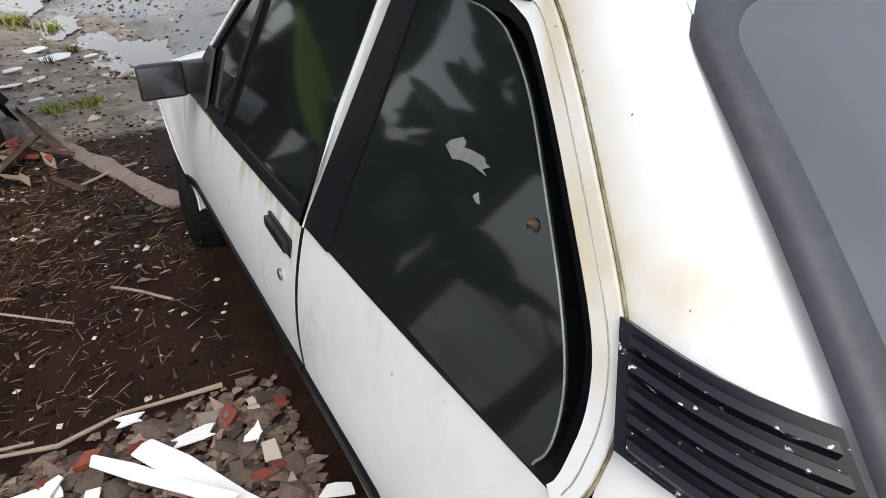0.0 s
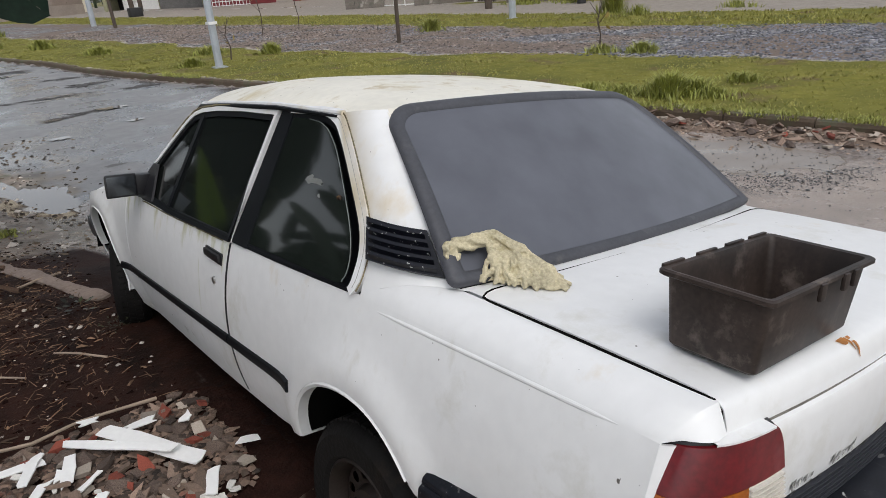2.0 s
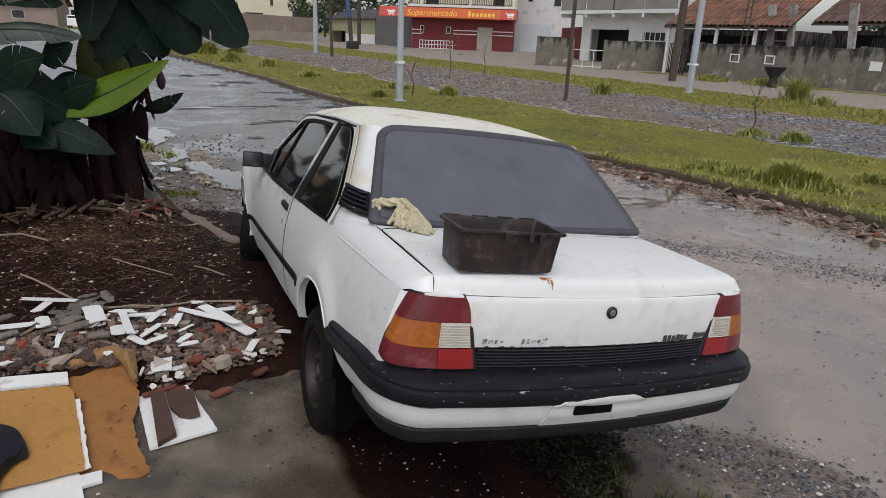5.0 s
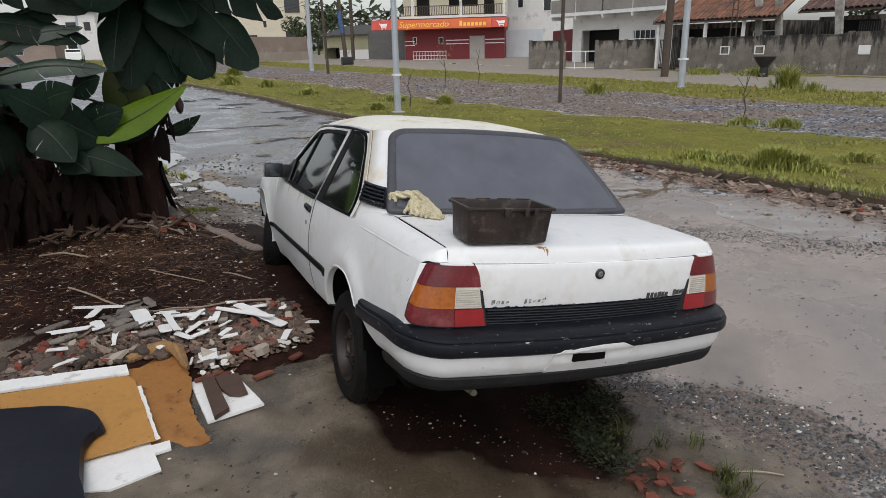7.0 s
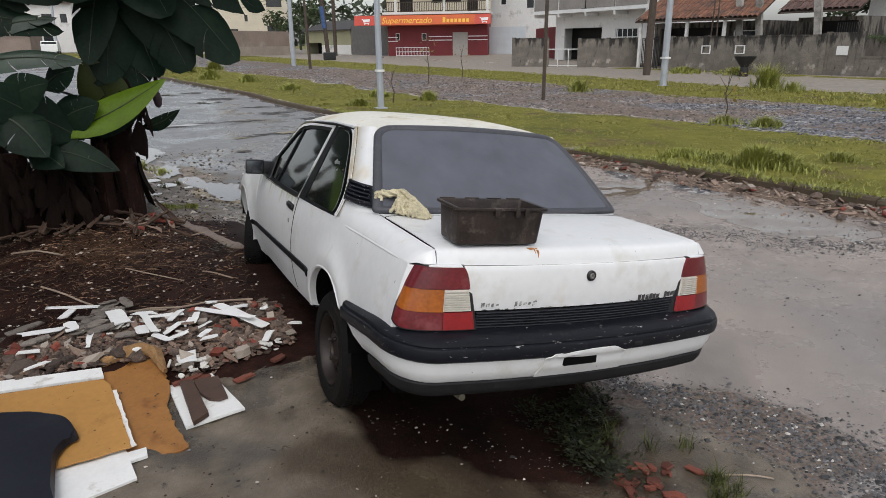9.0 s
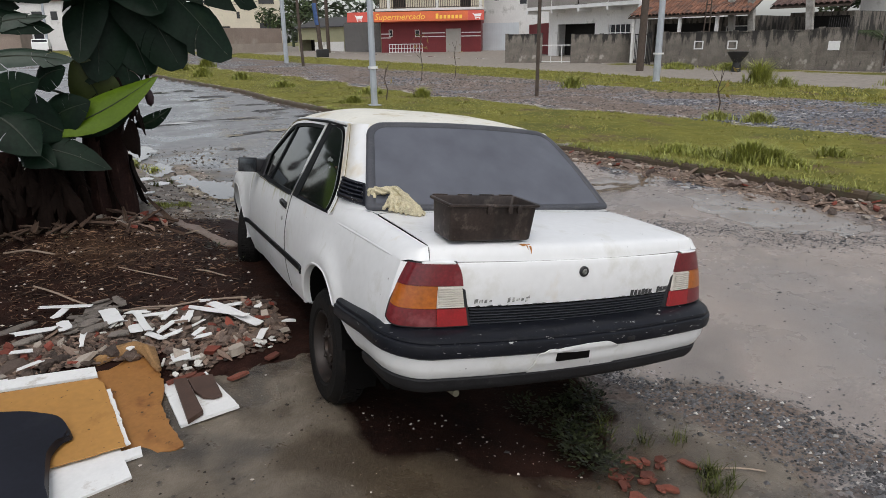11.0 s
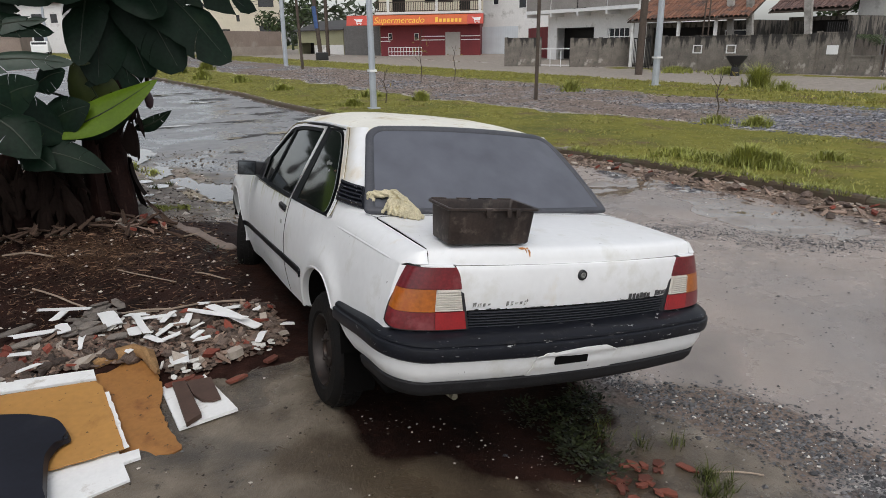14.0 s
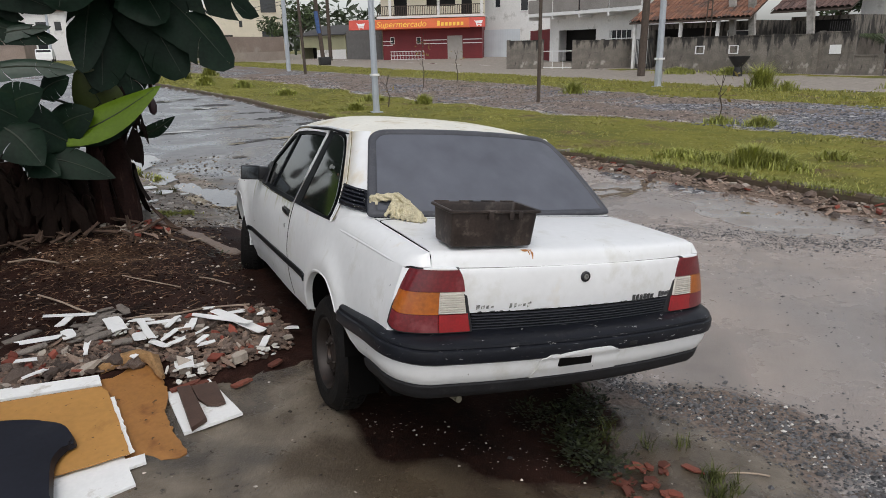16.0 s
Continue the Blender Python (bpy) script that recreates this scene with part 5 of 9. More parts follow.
# rear wings with quarter decks and rear pillars, and front wings
for s in (-1, 1):
    bm = bmesh.new()
    side_sheet(bm, -0.85, DOOR_REAR - 0.014, 30)
    # quarter deck between the shoulder crease and the boot seam
    deck = []
    for i in range(17):
        t = i / 16
        yc, ys = lerp(0.0, -0.848, t), lerp(-0.265, -0.893, t)
        c = Vector((side_x(yc, belt_z(yc)), yc, belt_z(yc)))
        q = Vector((lerp(-0.6745, -0.671, t), ys, lerp(1.056, 1.051, t)))
        deck.append([c.lerp(q, k) + Vector((-0.010, 0, 0.020)) * (1 - 0.6 * t) * math.sin(math.pi * min(1, k * 1.05)) ** 0.8 for k in (0, 0.08, 0.2, 0.4, 0.6, 0.8, 0.92, 1)])
    grid(bm, deck)
    # rear pillar between the quarter window and the rear window
    rows = []
    for i in range(13):
        t = i / 12
        fz = lerp(1.408, 0.978, t)
        f = Vector((-0.798 + 0.196 * (fz - 0.955) / 0.44 - 0.006, interp(fz, (0.978, 0.0), (1.02, 0.006), (1.08, 0.016), (1.124, 0.04), (1.238, 0.15), (1.33, 0.25), (1.385, 0.315), (1.408, 0.345)), fz))
        r = Vector((-0.545, 0.20, 1.425)).lerp(Vector((-0.675, -0.265, 1.056)), t)
        c0, q0 = Vector((side_x(0, belt_z(0)), 0, belt_z(0))), Vector((-0.6745, -0.265, 1.056))
        f1 = Vector((-0.794, 0.0, 0.978))
        row = []
        for k in steps(0, 1, 8):
            p = f.lerp(r, k) + Vector((-0.016, -0.012, 0.004)) * math.sin(math.pi * k)
            foot = f1.lerp(Vector((-0.675, -0.265, 1.056)), k) + Vector((-0.016, -0.012, 0.004)) * math.sin(math.pi * k)
            base = c0.lerp(q0, k) + Vector((-0.010, 0, 0.020)) * math.sin(math.pi * min(1, k * 1.05)) ** 0.8
            row.append(p + (base - foot) * t ** 2)
        rows.append(row)
    grid(bm, rows)
    # corner strip beside the tail lamp and the end above it
    rows = []
    for z in steps(0.52, 0.985, 10):
        xo = side_x(-0.85, min(z, 0.98))
        rows.append([(xo, -0.85, z), (xo + 0.010, -0.862, z), (xo + 0.05, -0.885, z)])
    grid(bm, rows)
    low = [Vector(lamp_point(-1, u, 1.03, 0.008)) for u in (1.0, 0.95, 0.88, 0.78, 0.68, 0.58, 0.5, 0.42)]
    low = [Vector((min(p.x, -0.6635), max(p.y, -0.914), p.z + 0.002)) for p in low]
    grid(bm, [[e.lerp(w, t) for e, w in zip(deck[-1], low)] for t in steps(0, 1, 4)])
    if s > 0:
        for v in bm.verts:
            v.co.x = -v.co.x
    bmesh.ops.remove_doubles(bm, verts=bm.verts[:], dist=0.0015)
    shell(part("rear_wing", bm, PAINT, car, "white rear wing with yellow-green stains and chips"), 0.008)
    bm = bmesh.new()
    side_sheet(bm, DOOR_FRONT + 0.006, 3.42, 24)
    if s > 0:
        for v in bm.verts:
            v.co.x = -v.co.x
    shell(part("front_wing", bm, PAINT, car), 0.008)
    # rubber seal in the gap behind the door, and the dark gap of the boot lid
    bm = bmesh.new()
    rows = []
    for k in steps(0, 1, 14):
        z = lerp(sill_z(0.793) - 0.02, belt_z(0.793) + 0.004, k)
        x = -side_x(0.793, z) + 0.001
        rows.append([(s * (x - 0.03), DOOR_REAR - 0.016, z), (s * x, DOOR_REAR - 0.0135, z), (s * x, DOOR_REAR - 0.0005, z), (s * (x - 0.03), DOOR_REAR + 0.002, z)])
    grid(bm, rows, cap=True)
    part("door_seal", bm, RUBBER, car)
    bm = bmesh.new()
    tube(bm, [(s * x, y, 1.0585 + 0.0115 * (1 - (x / 0.66) ** 2)) for x, y in ((0.02, -0.362), (0.2, -0.358), (0.4, -0.342), (0.56, -0.324), (0.62, -0.318), (0.645, -0.322))] + [(s * 0.667, -0.334, 1.0575), (s * 0.6720, -0.36, 1.056), (s * 0.6718, -0.6, 1.0555), (s * 0.6700, -0.885, 1.0495), (s * 0.6688, -0.898, 1.035), (s * 0.6685, -0.905, 1.005)], 0.0030, 6)
    part("boot_seal", bm, DARK, car)

# white ledge over each tail lamp
for s in (-1, 1):
    bm = bmesh.new()
    grid(bm, [[Vector(lamp_point(s, u, 1.03, pr)) + Vector((0, 0, dz)) for u in steps(-0.01, 0.62, 10)] for pr, dz in ((0.008, -0.008), (0.008, -0.003), (-0.018, 0.000), (-0.07, 0.002))])
    part("lamp_ledge", bm, PAINT, car)

# rear panel behind lamps and bumper
bm = bmesh.new()
rows = []
for z in steps(0.46, 0.99, 4):
    rows.append([(x, -0.945 + 0.13 * x * x, z) for x in steps(-0.72, 0.72, 12)])
grid(bm, rows)
shell(part("rear_panel", bm, PAINT, car), 0.01)

# bonnet, cowl and nose, seen only along the edge
bm = bmesh.new()
rows = []
for y in steps(2.06, 3.36, 10):
    w = -side_x(y, belt_z(y)) - 0.01
    rows.append([(w * k, y, belt_z(y) + 0.062 * sstep(3.4, 3.0, y) * (1 - k ** 8)) for k in steps(-1, 1, 20)])
grid(bm, rows)
shell(part("bonnet", bm, PAINT, car), 0.01)
bm = bmesh.new()
rows = []
for z in steps(0.34, 0.54, 5):
    rows.append([(x, 3.40 - 0.16 * x * x, z) for x in steps(-0.72, 0.72, 12)])
grid(bm, rows)
shell(part("nose_panel", bm, PAINT, car), 0.01)

# doors
for s in (-1, 1):
    bm = bmesh.new()
    vr = side_sheet(bm, DOOR_REAR, DOOR_FRONT, 20)
    for r in vr:
        for v in r:
            v.co.x = -s * v.co.x if s > 0 else v.co.x
    # edge turned inwards all round
    for r in (vr[0], vr[-1], [q[0] for q in vr]):
        ed = [bm.verts.new(v.co + Vector((-s * 0.03, 0, 0))) for v in r]
        for i in range(len(r) - 1):
            bm.faces.new((r[i], r[i + 1], ed[i + 1], ed[i]))
    door = shell(part("door", bm, DOOR_PAINT, car, "white door with green algae streaks"), 0.006)
    # handle in a black recess, key hole, rub strip
    bm = bmesh.new()
    hx = s * -side_x(0.90, 0.87)
    box(bm, hx - 0.004, hx + 0.004, 0.836, 0.985, 0.846, 0.894, 0.003)
    box(bm, hx + s * 0.002 - 0.014, hx + s * 0.002 + 0.014, 0.842, 0.979, 0.862, 0.889, 0.005)
    part("door_handle", bm, PLASTIC, door, "black pull handle")
    bm = bmesh.new()
    kx = s * -side_x(0.895, 0.785)
    lathe(bm, [(0.0, 0.006), (0.011, 0.006), (0.014, 0.002), (0.014, -0.01)], 14, "x", pose(kx, 0.895, 0.785, 0, 0, 180 if s < 0 else 0))
    part("key_lock", bm, CHROME, door)


def strip_z(y):
    return interp(y, (0.3, 0.615), (0.85, 0.583), (2.2, 0.50))


for s in (-1, 1):
    for a, b in ((0.31, DOOR_REAR - 0.006), (DOOR_REAR, DOOR_FRONT), (DOOR_FRONT + 0.006, 2.20)):
        bm = bmesh.new()
        rows = []
        for y in steps(a, b, 8):
            z, x = strip_z(y), -side_x(y, strip_z(y))
            rows.append([(s * (x - 0.004), y, z - 0.021), (s * (x + 0.009), y, z - 0.016), (s * (x + 0.012), y, z), (s * (x + 0.009), y, z + 0.016), (s * (x - 0.004), y, z + 0.021)])
        grid(bm, rows, cap=True)
        part("rub_strip", bm, RUBBER, car)
    # sill under the door
    bm = bmesh.new()
    rows = []
    for y in steps(0.30, 2.22, 10):
        x, z = -side_x(y, sill_z(y)), sill_z(y)
        rows.append([(s * x, y, z + 0.004), (s * (x - 0.004), y, z - 0.02), (s * (x - 0.03), y, z - 0.05), (s * (x - 0.10), y, z - 0.055)])
    grid(bm, rows)
    shell(part("sill", bm, PAINT, car), 0.006)

# wheel arch lips and dark wheel wells, the wells' shade put into the colour
for yc in (-0.02, AXLE):
    for s in (-1, 1):
        bm = bmesh.new()
        rows = []
        for k in range(33):
            a = math.pi * (k / 32 * 1.06 - 0.03)
            cy, cz = math.copysign(abs(math.cos(a)) ** (2 / 2.3), math.cos(a)), math.copysign(abs(math.sin(a)) ** (2 / 2.3), math.sin(a))
            y, z = yc + 0.335 * cy, 0.335 + 0.405 * cz
            if z < (0.44 if y > yc else 0.60 if yc < 1 else 0.34):
                continue
            x = -side_x(y, max(z, 0.42))
            y2, z2 = yc + 0.322 * cy, 0.335 + 0.39 * cz
            rows.append([(s * (x - 0.002), y, z), (s * (x + 0.004), lerp(y, y2, 0.4), lerp(z, z2, 0.4)), (s * (x - 0.002), y2, z2), (s * (x - 0.035), y2, z2)])
        grid(bm, rows)
        part("wheel_arch", bm, PAINT, car)
        bm = bmesh.new()
        rows = []
        for x in (0.815, 0.45):
            rows.append([(s * x, yc + 0.345 * math.cos(a), 0.33 + 0.42 * math.sin(a)) for a in steps(0.22, math.pi - 0.22, 16)])
        grid(bm, rows)
        vs = [bm.verts.new((s * 0.45, yc + 0.345 * math.cos(a), 0.33 + 0.42 * math.sin(a))) for a in steps(0.22, math.pi - 0.22, 16)]
        bm.faces.new(vs)
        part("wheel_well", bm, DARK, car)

# floor, tank and silencer under the car, near-black to carry its shade
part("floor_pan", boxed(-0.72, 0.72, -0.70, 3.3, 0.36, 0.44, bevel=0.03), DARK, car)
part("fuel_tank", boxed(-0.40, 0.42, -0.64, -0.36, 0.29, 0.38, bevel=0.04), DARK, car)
bm = bmesh.new()
tube(bm, [(-0.44, -0.62, 0.34), (-0.44, -0.80, 0.366)], 0.015, 12)
part("tail_pipe", bm, mat("corroded_pipe", (0.22, 0.20, 0.14), 0.7, var=0.3, scale=18), car, "pale corroded tail pipe")
bm = bmesh.new()
tube(bm, [(-0.70, 0, 0.30), (0.70, 0, 0.30)], 0.035, 10)
part("rear_axle", bm, DARK, car)

# boot lid
LID = [(-0.285, 1.058, 0.668), (-0.45, 1.061, 0.668), (-0.65, 1.060, 0.668), (-0.86, 1.057, 0.668), (-0.925, 1.054, 0.668), (-0.948, 1.049, 0.668), (-0.960, 1.038, 0.668), (-0.968, 1.012, 0.668), (-0.970, 0.996, 0.668), (-0.971, 0.993, 0.660),
       (-0.984, 0.990, 0.60), (-0.986, 0.986, 0.575), (-0.989, 0.970, 0.562), (-0.993, 0.92, 0.55), (-0.993, 0.855, 0.535), (-0.987, 0.816, 0.524)]
bm = bmesh.new()
rows = []
for y, z, w in LID:
    face = sstep(-0.5, -0.95, y)
    rows.append([(w * k, y + 0.13 * (w * k) ** 2 * face - 0.03 * (1 - face) * (1 - k * k), z + 0.014 * (1 - k * k) * (1 - face * 0.8)) for k in steps(-1, 1, 24)])
grid(bm, rows)
lid = shell(part("boot_lid", bm, PAINT, car, "white boot lid with a rust run at its edge"), 0.012)
# thin dark tube along the underside of the lid's ridge
bm = bmesh.new()
tube(bm, [(x, -0.9735 + 0.13 * x * x, 0.9935) for x in steps(-0.60, 0.60, 20)], 0.0022, 5)
part("ridge_line", bm, mat("dirt_line", (0.16, 0.15, 0.13), 0.9, var=0.5, scale=12), lid, "dirty line under the lid's ridge")
# lock, rust runs and the flaked remains of lettering on it
bm = bmesh.new()
lathe(bm, [(0.0135, 0.004), (0.0145, 0.011), (0.019, 0.010), (0.0225, 0.006), (0.0235, -0.01)], 20, "z", pose(0, -0.990, 0.947, 90, 0, 0))
lock = part("boot_lock", bm, PLASTIC, lid, "black worn lock surround")
bm = bmesh.new()
lathe(bm, [(0.0, 0.004), (0.0045, 0.004), (0.0055, 0.010), (0.010, 0.011), (0.0135, 0.008), (0.0135, -0.01)], 20, "z", pose(0, -0.990, 0.947, 90, 0, 0))
part("lock_barrel", bm, mat("worn_lock_metal", (0.30, 0.30, 0.28), 0.4, 0.6, var=0.5, scale=40), lock, "dull metal lock barrel")
RUST = mat("rust_run", (0.42, 0.17, 0.04), 0.8, var=0.35, scale=30)
FLAKE = mat("flaked_lettering", (0.20, 0.20, 0.19), 0.7, var=0.5, scale=60, stain=(0.65, 0.65, 0.62), stain_at=0.5, stain_scale=60)
rng = random.Random(4)


def lid_face(x, z):
    y = interp(z, (0.816, -0.987), (0.855, -0.993), (0.92, -0.993), (0.975, -0.989), (0.986, -0.986), (0.990, -0.984), (0.993, -0.971), (1.012, -0.968), (1.038, -0.960), (1.049, -0.948), (1.054, -0.925)) + 0.13 * x * x
    return y


bm = bmesh.new()
for x0, top, bot, w in ((-0.247, 1.052, 1.020, 0.007), (-0.26, 1.052, 1.036, 0.004), (-0.275, 1.0525, 1.048, 0.018)):
    rows = []
    for k in range(6):
        z = lerp(top, bot, k / 5)
        ww = w * (1 - 0.75 * k / 5) * rng.uniform(0.8, 1.2)
        rows.append([(x0 - ww, lid_face(x0, z) - 0.0022, z + 0.003), (x0 + ww, lid_face(x0, z) - 0.0022, z + 0.003)])
    grid(bm, rows)
part("rust_run", bm, RUST, lid)
BLACK_FLAKE = mat("blackened_lettering", (0.045, 0.045, 0.046), 0.7, var=0.5, scale=60, stain=(0.50, 0.50, 0.48), stain_at=0.57, stain_scale=70)
for cx, cz, n, w in ((0.345, 0.831, 6, 0.135), (0.482, 0.834, 4, 0.08), (-0.45, 0.84, 4, 0.08), (-0.30, 0.842, 5, 0.10)):
    bm = bmesh.new()
    for i in range(n):
        x = cx - w / 2 + w * (i + 0.5) / n
        hh = rng.uniform(0.010, 0.016) if cx > 0 else rng.uniform(0.004, 0.012)
        ww = w / n * (rng.uniform(0.40, 0.52) if cx > 0 else rng.uniform(0.3, 0.44))
        vs = [bm.verts.new((x + dx, lid_face(x, cz) - 0.0025, cz + dz)) for dx, dz in ((-ww, -hh), (ww * rng.uniform(0.7, 1), -hh * rng.uniform(0.6, 1)), (ww, hh), (-ww * rng.uniform(0.6, 1), hh * rng.uniform(0.7, 1)))]
        bm.faces.new(vs)
    part("worn_lettering", bm, BLACK_FLAKE if cx > 0 else FLAKE, lid, smooth=False)
# chipped paint along the lid's lower edge
bm = bmesh.new()
for _ in range(46):
    x, ln, h = rng.uniform(-0.48, 0.42), rng.uniform(0.003, 0.016), rng.uniform(0.0015, 0.006)
    bm.faces.new([bm.verts.new((x + dx, lid_face(x, 0.82) - 0.0025, 0.8175 + dz)) for dx, dz in ((-ln, 0), (ln, 0), (ln * rng.uniform(0.2, 0.8), h), (-ln * rng.uniform(0.2, 0.8), h * rng.uniform(0.4, 1)))])
tagged(part("chipped_edge", bm, BLACK_FLAKE, lid, smooth=False), "blackened chips along the lid's lower edge", kind="stuff")

# black ribbed panel between the lamps
bm = bmesh.new()
rows = [[(x, -0.980 + 0.13 * x * x, z) for x in steps(-0.505, 0.515, 16)] for z in (0.742, 0.814)]
grid(bm, rows)
# near-black backing and greyer ribs: the grooves' shade put into the colours
ribbed = shell(part("ribbed_panel", bm, DARK, car, "black ribbed plastic panel"), 0.006)
for i in range(6):
    z = 0.749 + i * 0.0115
    bm = bmesh.new()
    rows = [[(x, -0.980 + 0.13 * x * x + dy, z + dz) for dy, dz in ((0.002, -0.003), (-0.012, -0.0015), (-0.012, 0.002), (0.002, 0.003))] for x in steps(-0.50, 0.51, 14)]
    grid(bm, rows, close=True, cap=True)
    part("rib", bm, GREY_RUBBER, ribbed)


def lens(s, u0, u1, v0, v1, proud, nu=8, nv=5):
    bm = bmesh.new()
    rows = []
    for v in steps(v0, v1, nv):
        r = [lamp_point(s, u, v, proud) for u in steps(u0, u1, nu)]
        rows.append([lamp_point(s, u0, v, -0.05)] + r + [lamp_point(s, u1, v, -0.05)])
    first = [lamp_point(s, u, v0, -0.05) for u in [u0] + steps(u0, u1, nu) + [u1]]
    last = [lamp_point(s, u, v1, -0.05) for u in [u0] + steps(u0, u1, nu) + [u1]]
    grid(bm, [first] + rows + [last])
    return bm


for s in (-1, 1):
    lamp = part("tail_lamp", lens(s, -0.014, 0.996, -0.02, 1.022, -0.002, 14, 14), PLASTIC, car, "red and amber tail lamp with a clear reversing lens")
    part("red_lens", lens(s, 0.01, 0.99, 0.655, 1.0, 0.008, 14, 12), RED_LENS, lamp, "dusty red upper lens")
    part("amber_lens", lens(s, 0.275, 0.99, 0.295, 0.65, 0.008, 12, 6), AMBER_LENS, lamp, "amber indicator lens")
    part("red_lens", lens(s, 0.275, 0.99, 0.01, 0.29, 0.008, 14, 6), RED_LENS, lamp, "red lower lens")
    part("fog_lens", lens(s, 0.01, 0.27, 0.01, 0.29, 0.008, 8, 6), FOG_LENS, lamp, "brighter red fog lamp lens")
    rev = part("reversing_lens", lens(s, 0.02, 0.27, 0.30, 0.645, 0.005, 6, 4), CLEAR_LENS, lamp, "clear reversing lens with fine ribs")
    bm = bmesh.new()
    for k in range(9):
        v = 0.322 + k * 0.0375
        grid(bm, [[lamp_point(s, u, v + dv, pr) for dv, pr in ((-0.008, 0.004), (-0.006, 0.012), (0.006, 0.012), (0.008, 0.004))] for u in steps(0.025, 0.265, 5)], cap=True)
    part("lens_ribs", bm, CLEAR_LENS, rev)

# rear bumper swept round the tail
def bumper_path(off, y_start):
    """Plan points of the bumper's face from its left front end round to the right, moved outwards by off."""
    pts = [(-0.842 - off, y) for y in steps(y_start, -0.80, 6)]
    for a in steps(0, math.pi / 2, 8)[1:]:
        pts.append((-0.842 - off + (0.20 + off) * (1 - math.cos(a)), -0.80 - (0.235 + off) * math.sin(a)))
    x0 = pts[-1][0]
    rear = [(x, -1.035 - off - 0.05 * (1 - (x / 0.64) ** 2)) for x in steps(x0, 0, 7)[1:]]
    half = pts + rear
    return half + [(-x, y) for x, y in half[-2::-1]]


def bumper_band(profile, starts):
    bm = bmesh.new()
    cols = []
    for (off, z), st in zip(profile, starts):
        path = bumper_path(off, st)
        cols.append([(x, y, z - 0.055 * sstep(-0.85, -0.3, y)) for x, y in path])
    grid(bm, cols)
    return bm


bumper = part("rear_bumper", bumper_band([(-0.115, 0.746), (-0.05, 0.742), (-0.012, 0.733), (0.004, 0.722), (0.007, 0.712), (0.005, 0.708), (0.014, 0.703), (0.017, 0.697), (0.017, 0.668), (0.014, 0.655), (0.006, 0.648), (-0.012, 0.645)], [-0.34] * 12), BUMPER_BLACK, car, "scuffed black rubber bumper top over a white bumper", angle=28)
shell(bumper, 0.006)
shell(part("bumper_skin", bumper_band([(-0.006, 0.650), (-0.001, 0.643), (-0.009, 0.60), (-0.026, 0.561), (-0.036, 0.552)], [-0.385, -0.395, -0.47, -0.55, -0.57]), PAINT, bumper, "white painted bumper skin"), 0.006)
shell(part("valance", bumper_band([(-0.036, 0.553), (-0.027, 0.546), (-0.034, 0.515), (-0.050, 0.490), (-0.085, 0.474), (-0.14, 0.470)], [-0.62, -0.62, -0.62, -0.62, -0.62, -0.62]), VALANCE, bumper, "black lower valance"), 0.006)
# plate recess panel with a slot
def mount_y(x, z):
    """Face of the plate mount, following the bumper's curve."""
    return -1.035 - interp(z, (0.552, -0.030), (0.60, -0.003), (0.640, 0.005), (0.653, 0.0205), (0.69, 0.0215)) - 0.05 * (1 - (x / 0.64) ** 2)


rows = []
for k in steps(0, 1, 26):
    lo, hi = lerp(-0.265, 0.165, k), lerp(-0.236, 0.146, k)
    top = interp(hi, (-0.236, 0.648), (-0.222, 0.652), (-0.216, 0.664), (-0.175, 0.666), (-0.168, 0.661), (-0.13, 0.668), (-0.02, 0.676), (0.085, 0.676), (0.11, 0.668), (0.125, 0.657), (0.146, 0.648))
    rows.append([(lerp(lo, hi, (z - 0.552) / 0.11), mount_y(lerp(lo, hi, (z - 0.552) / 0.11), z), z) for z in steps(0.552, top, 9)])
bm = bmesh.new()
grid(bm, rows)
shell(part("plate_mount", bm, PAINT, bumper, "white number plate mount with a ragged top edge"), 0.004)
part("plate_slot", boxed(-0.155, 0.005, -1.0925, -1.080, 0.606, 0.643, bevel=0.003), DARK, bumper, "dark slot")
part("tow_bolt", boxed(0.19, 0.235, -1.098, -1.078, 0.664, 0.684, bevel=0.004), PLASTIC, bumper)

# front bumper, seen at its corner
bm = bmesh.new()
rows = []
for off, z in ((-0.06, 0.56), (-0.03, 0.555), (-0.02, 0.54), (-0.02, 0.48), (-0.03, 0.44), (-0.06, 0.42)):
    half = [(-0.815 - off, y) for y in steps(2.98, 3.15, 3)] + [(-0.815 - off + (0.20 + off) * (1 - math.cos(a)), 3.15 + (0.24 + off) * math.sin(a)) for a in steps(0, math.pi / 2, 6)[1:]] + [(-0.3, 3.44 + off), (0, 3.46 + off)]
    rows.append([(x, y, z) for x, y in half + [(-x, y) for x, y in half[-2::-1]]])
grid(bm, rows)
shell(part("front_bumper", bm, BUMPER_BLACK, car, "black front bumper"), 0.008)

# roof with gutters
def roof_z(x, y):
    g = interp(y, (0.1, 1.395), (0.3, 1.402), (0.75, 1.398), (1.2, 1.375), (1.55, 1.345))
    crown = interp(y, (0.15, 0.052), (0.5, 0.076), (1.1, 0.094), (1.6, 0.079))
    return g + crown * (1 - abs(x / 0.605) ** 4.0)


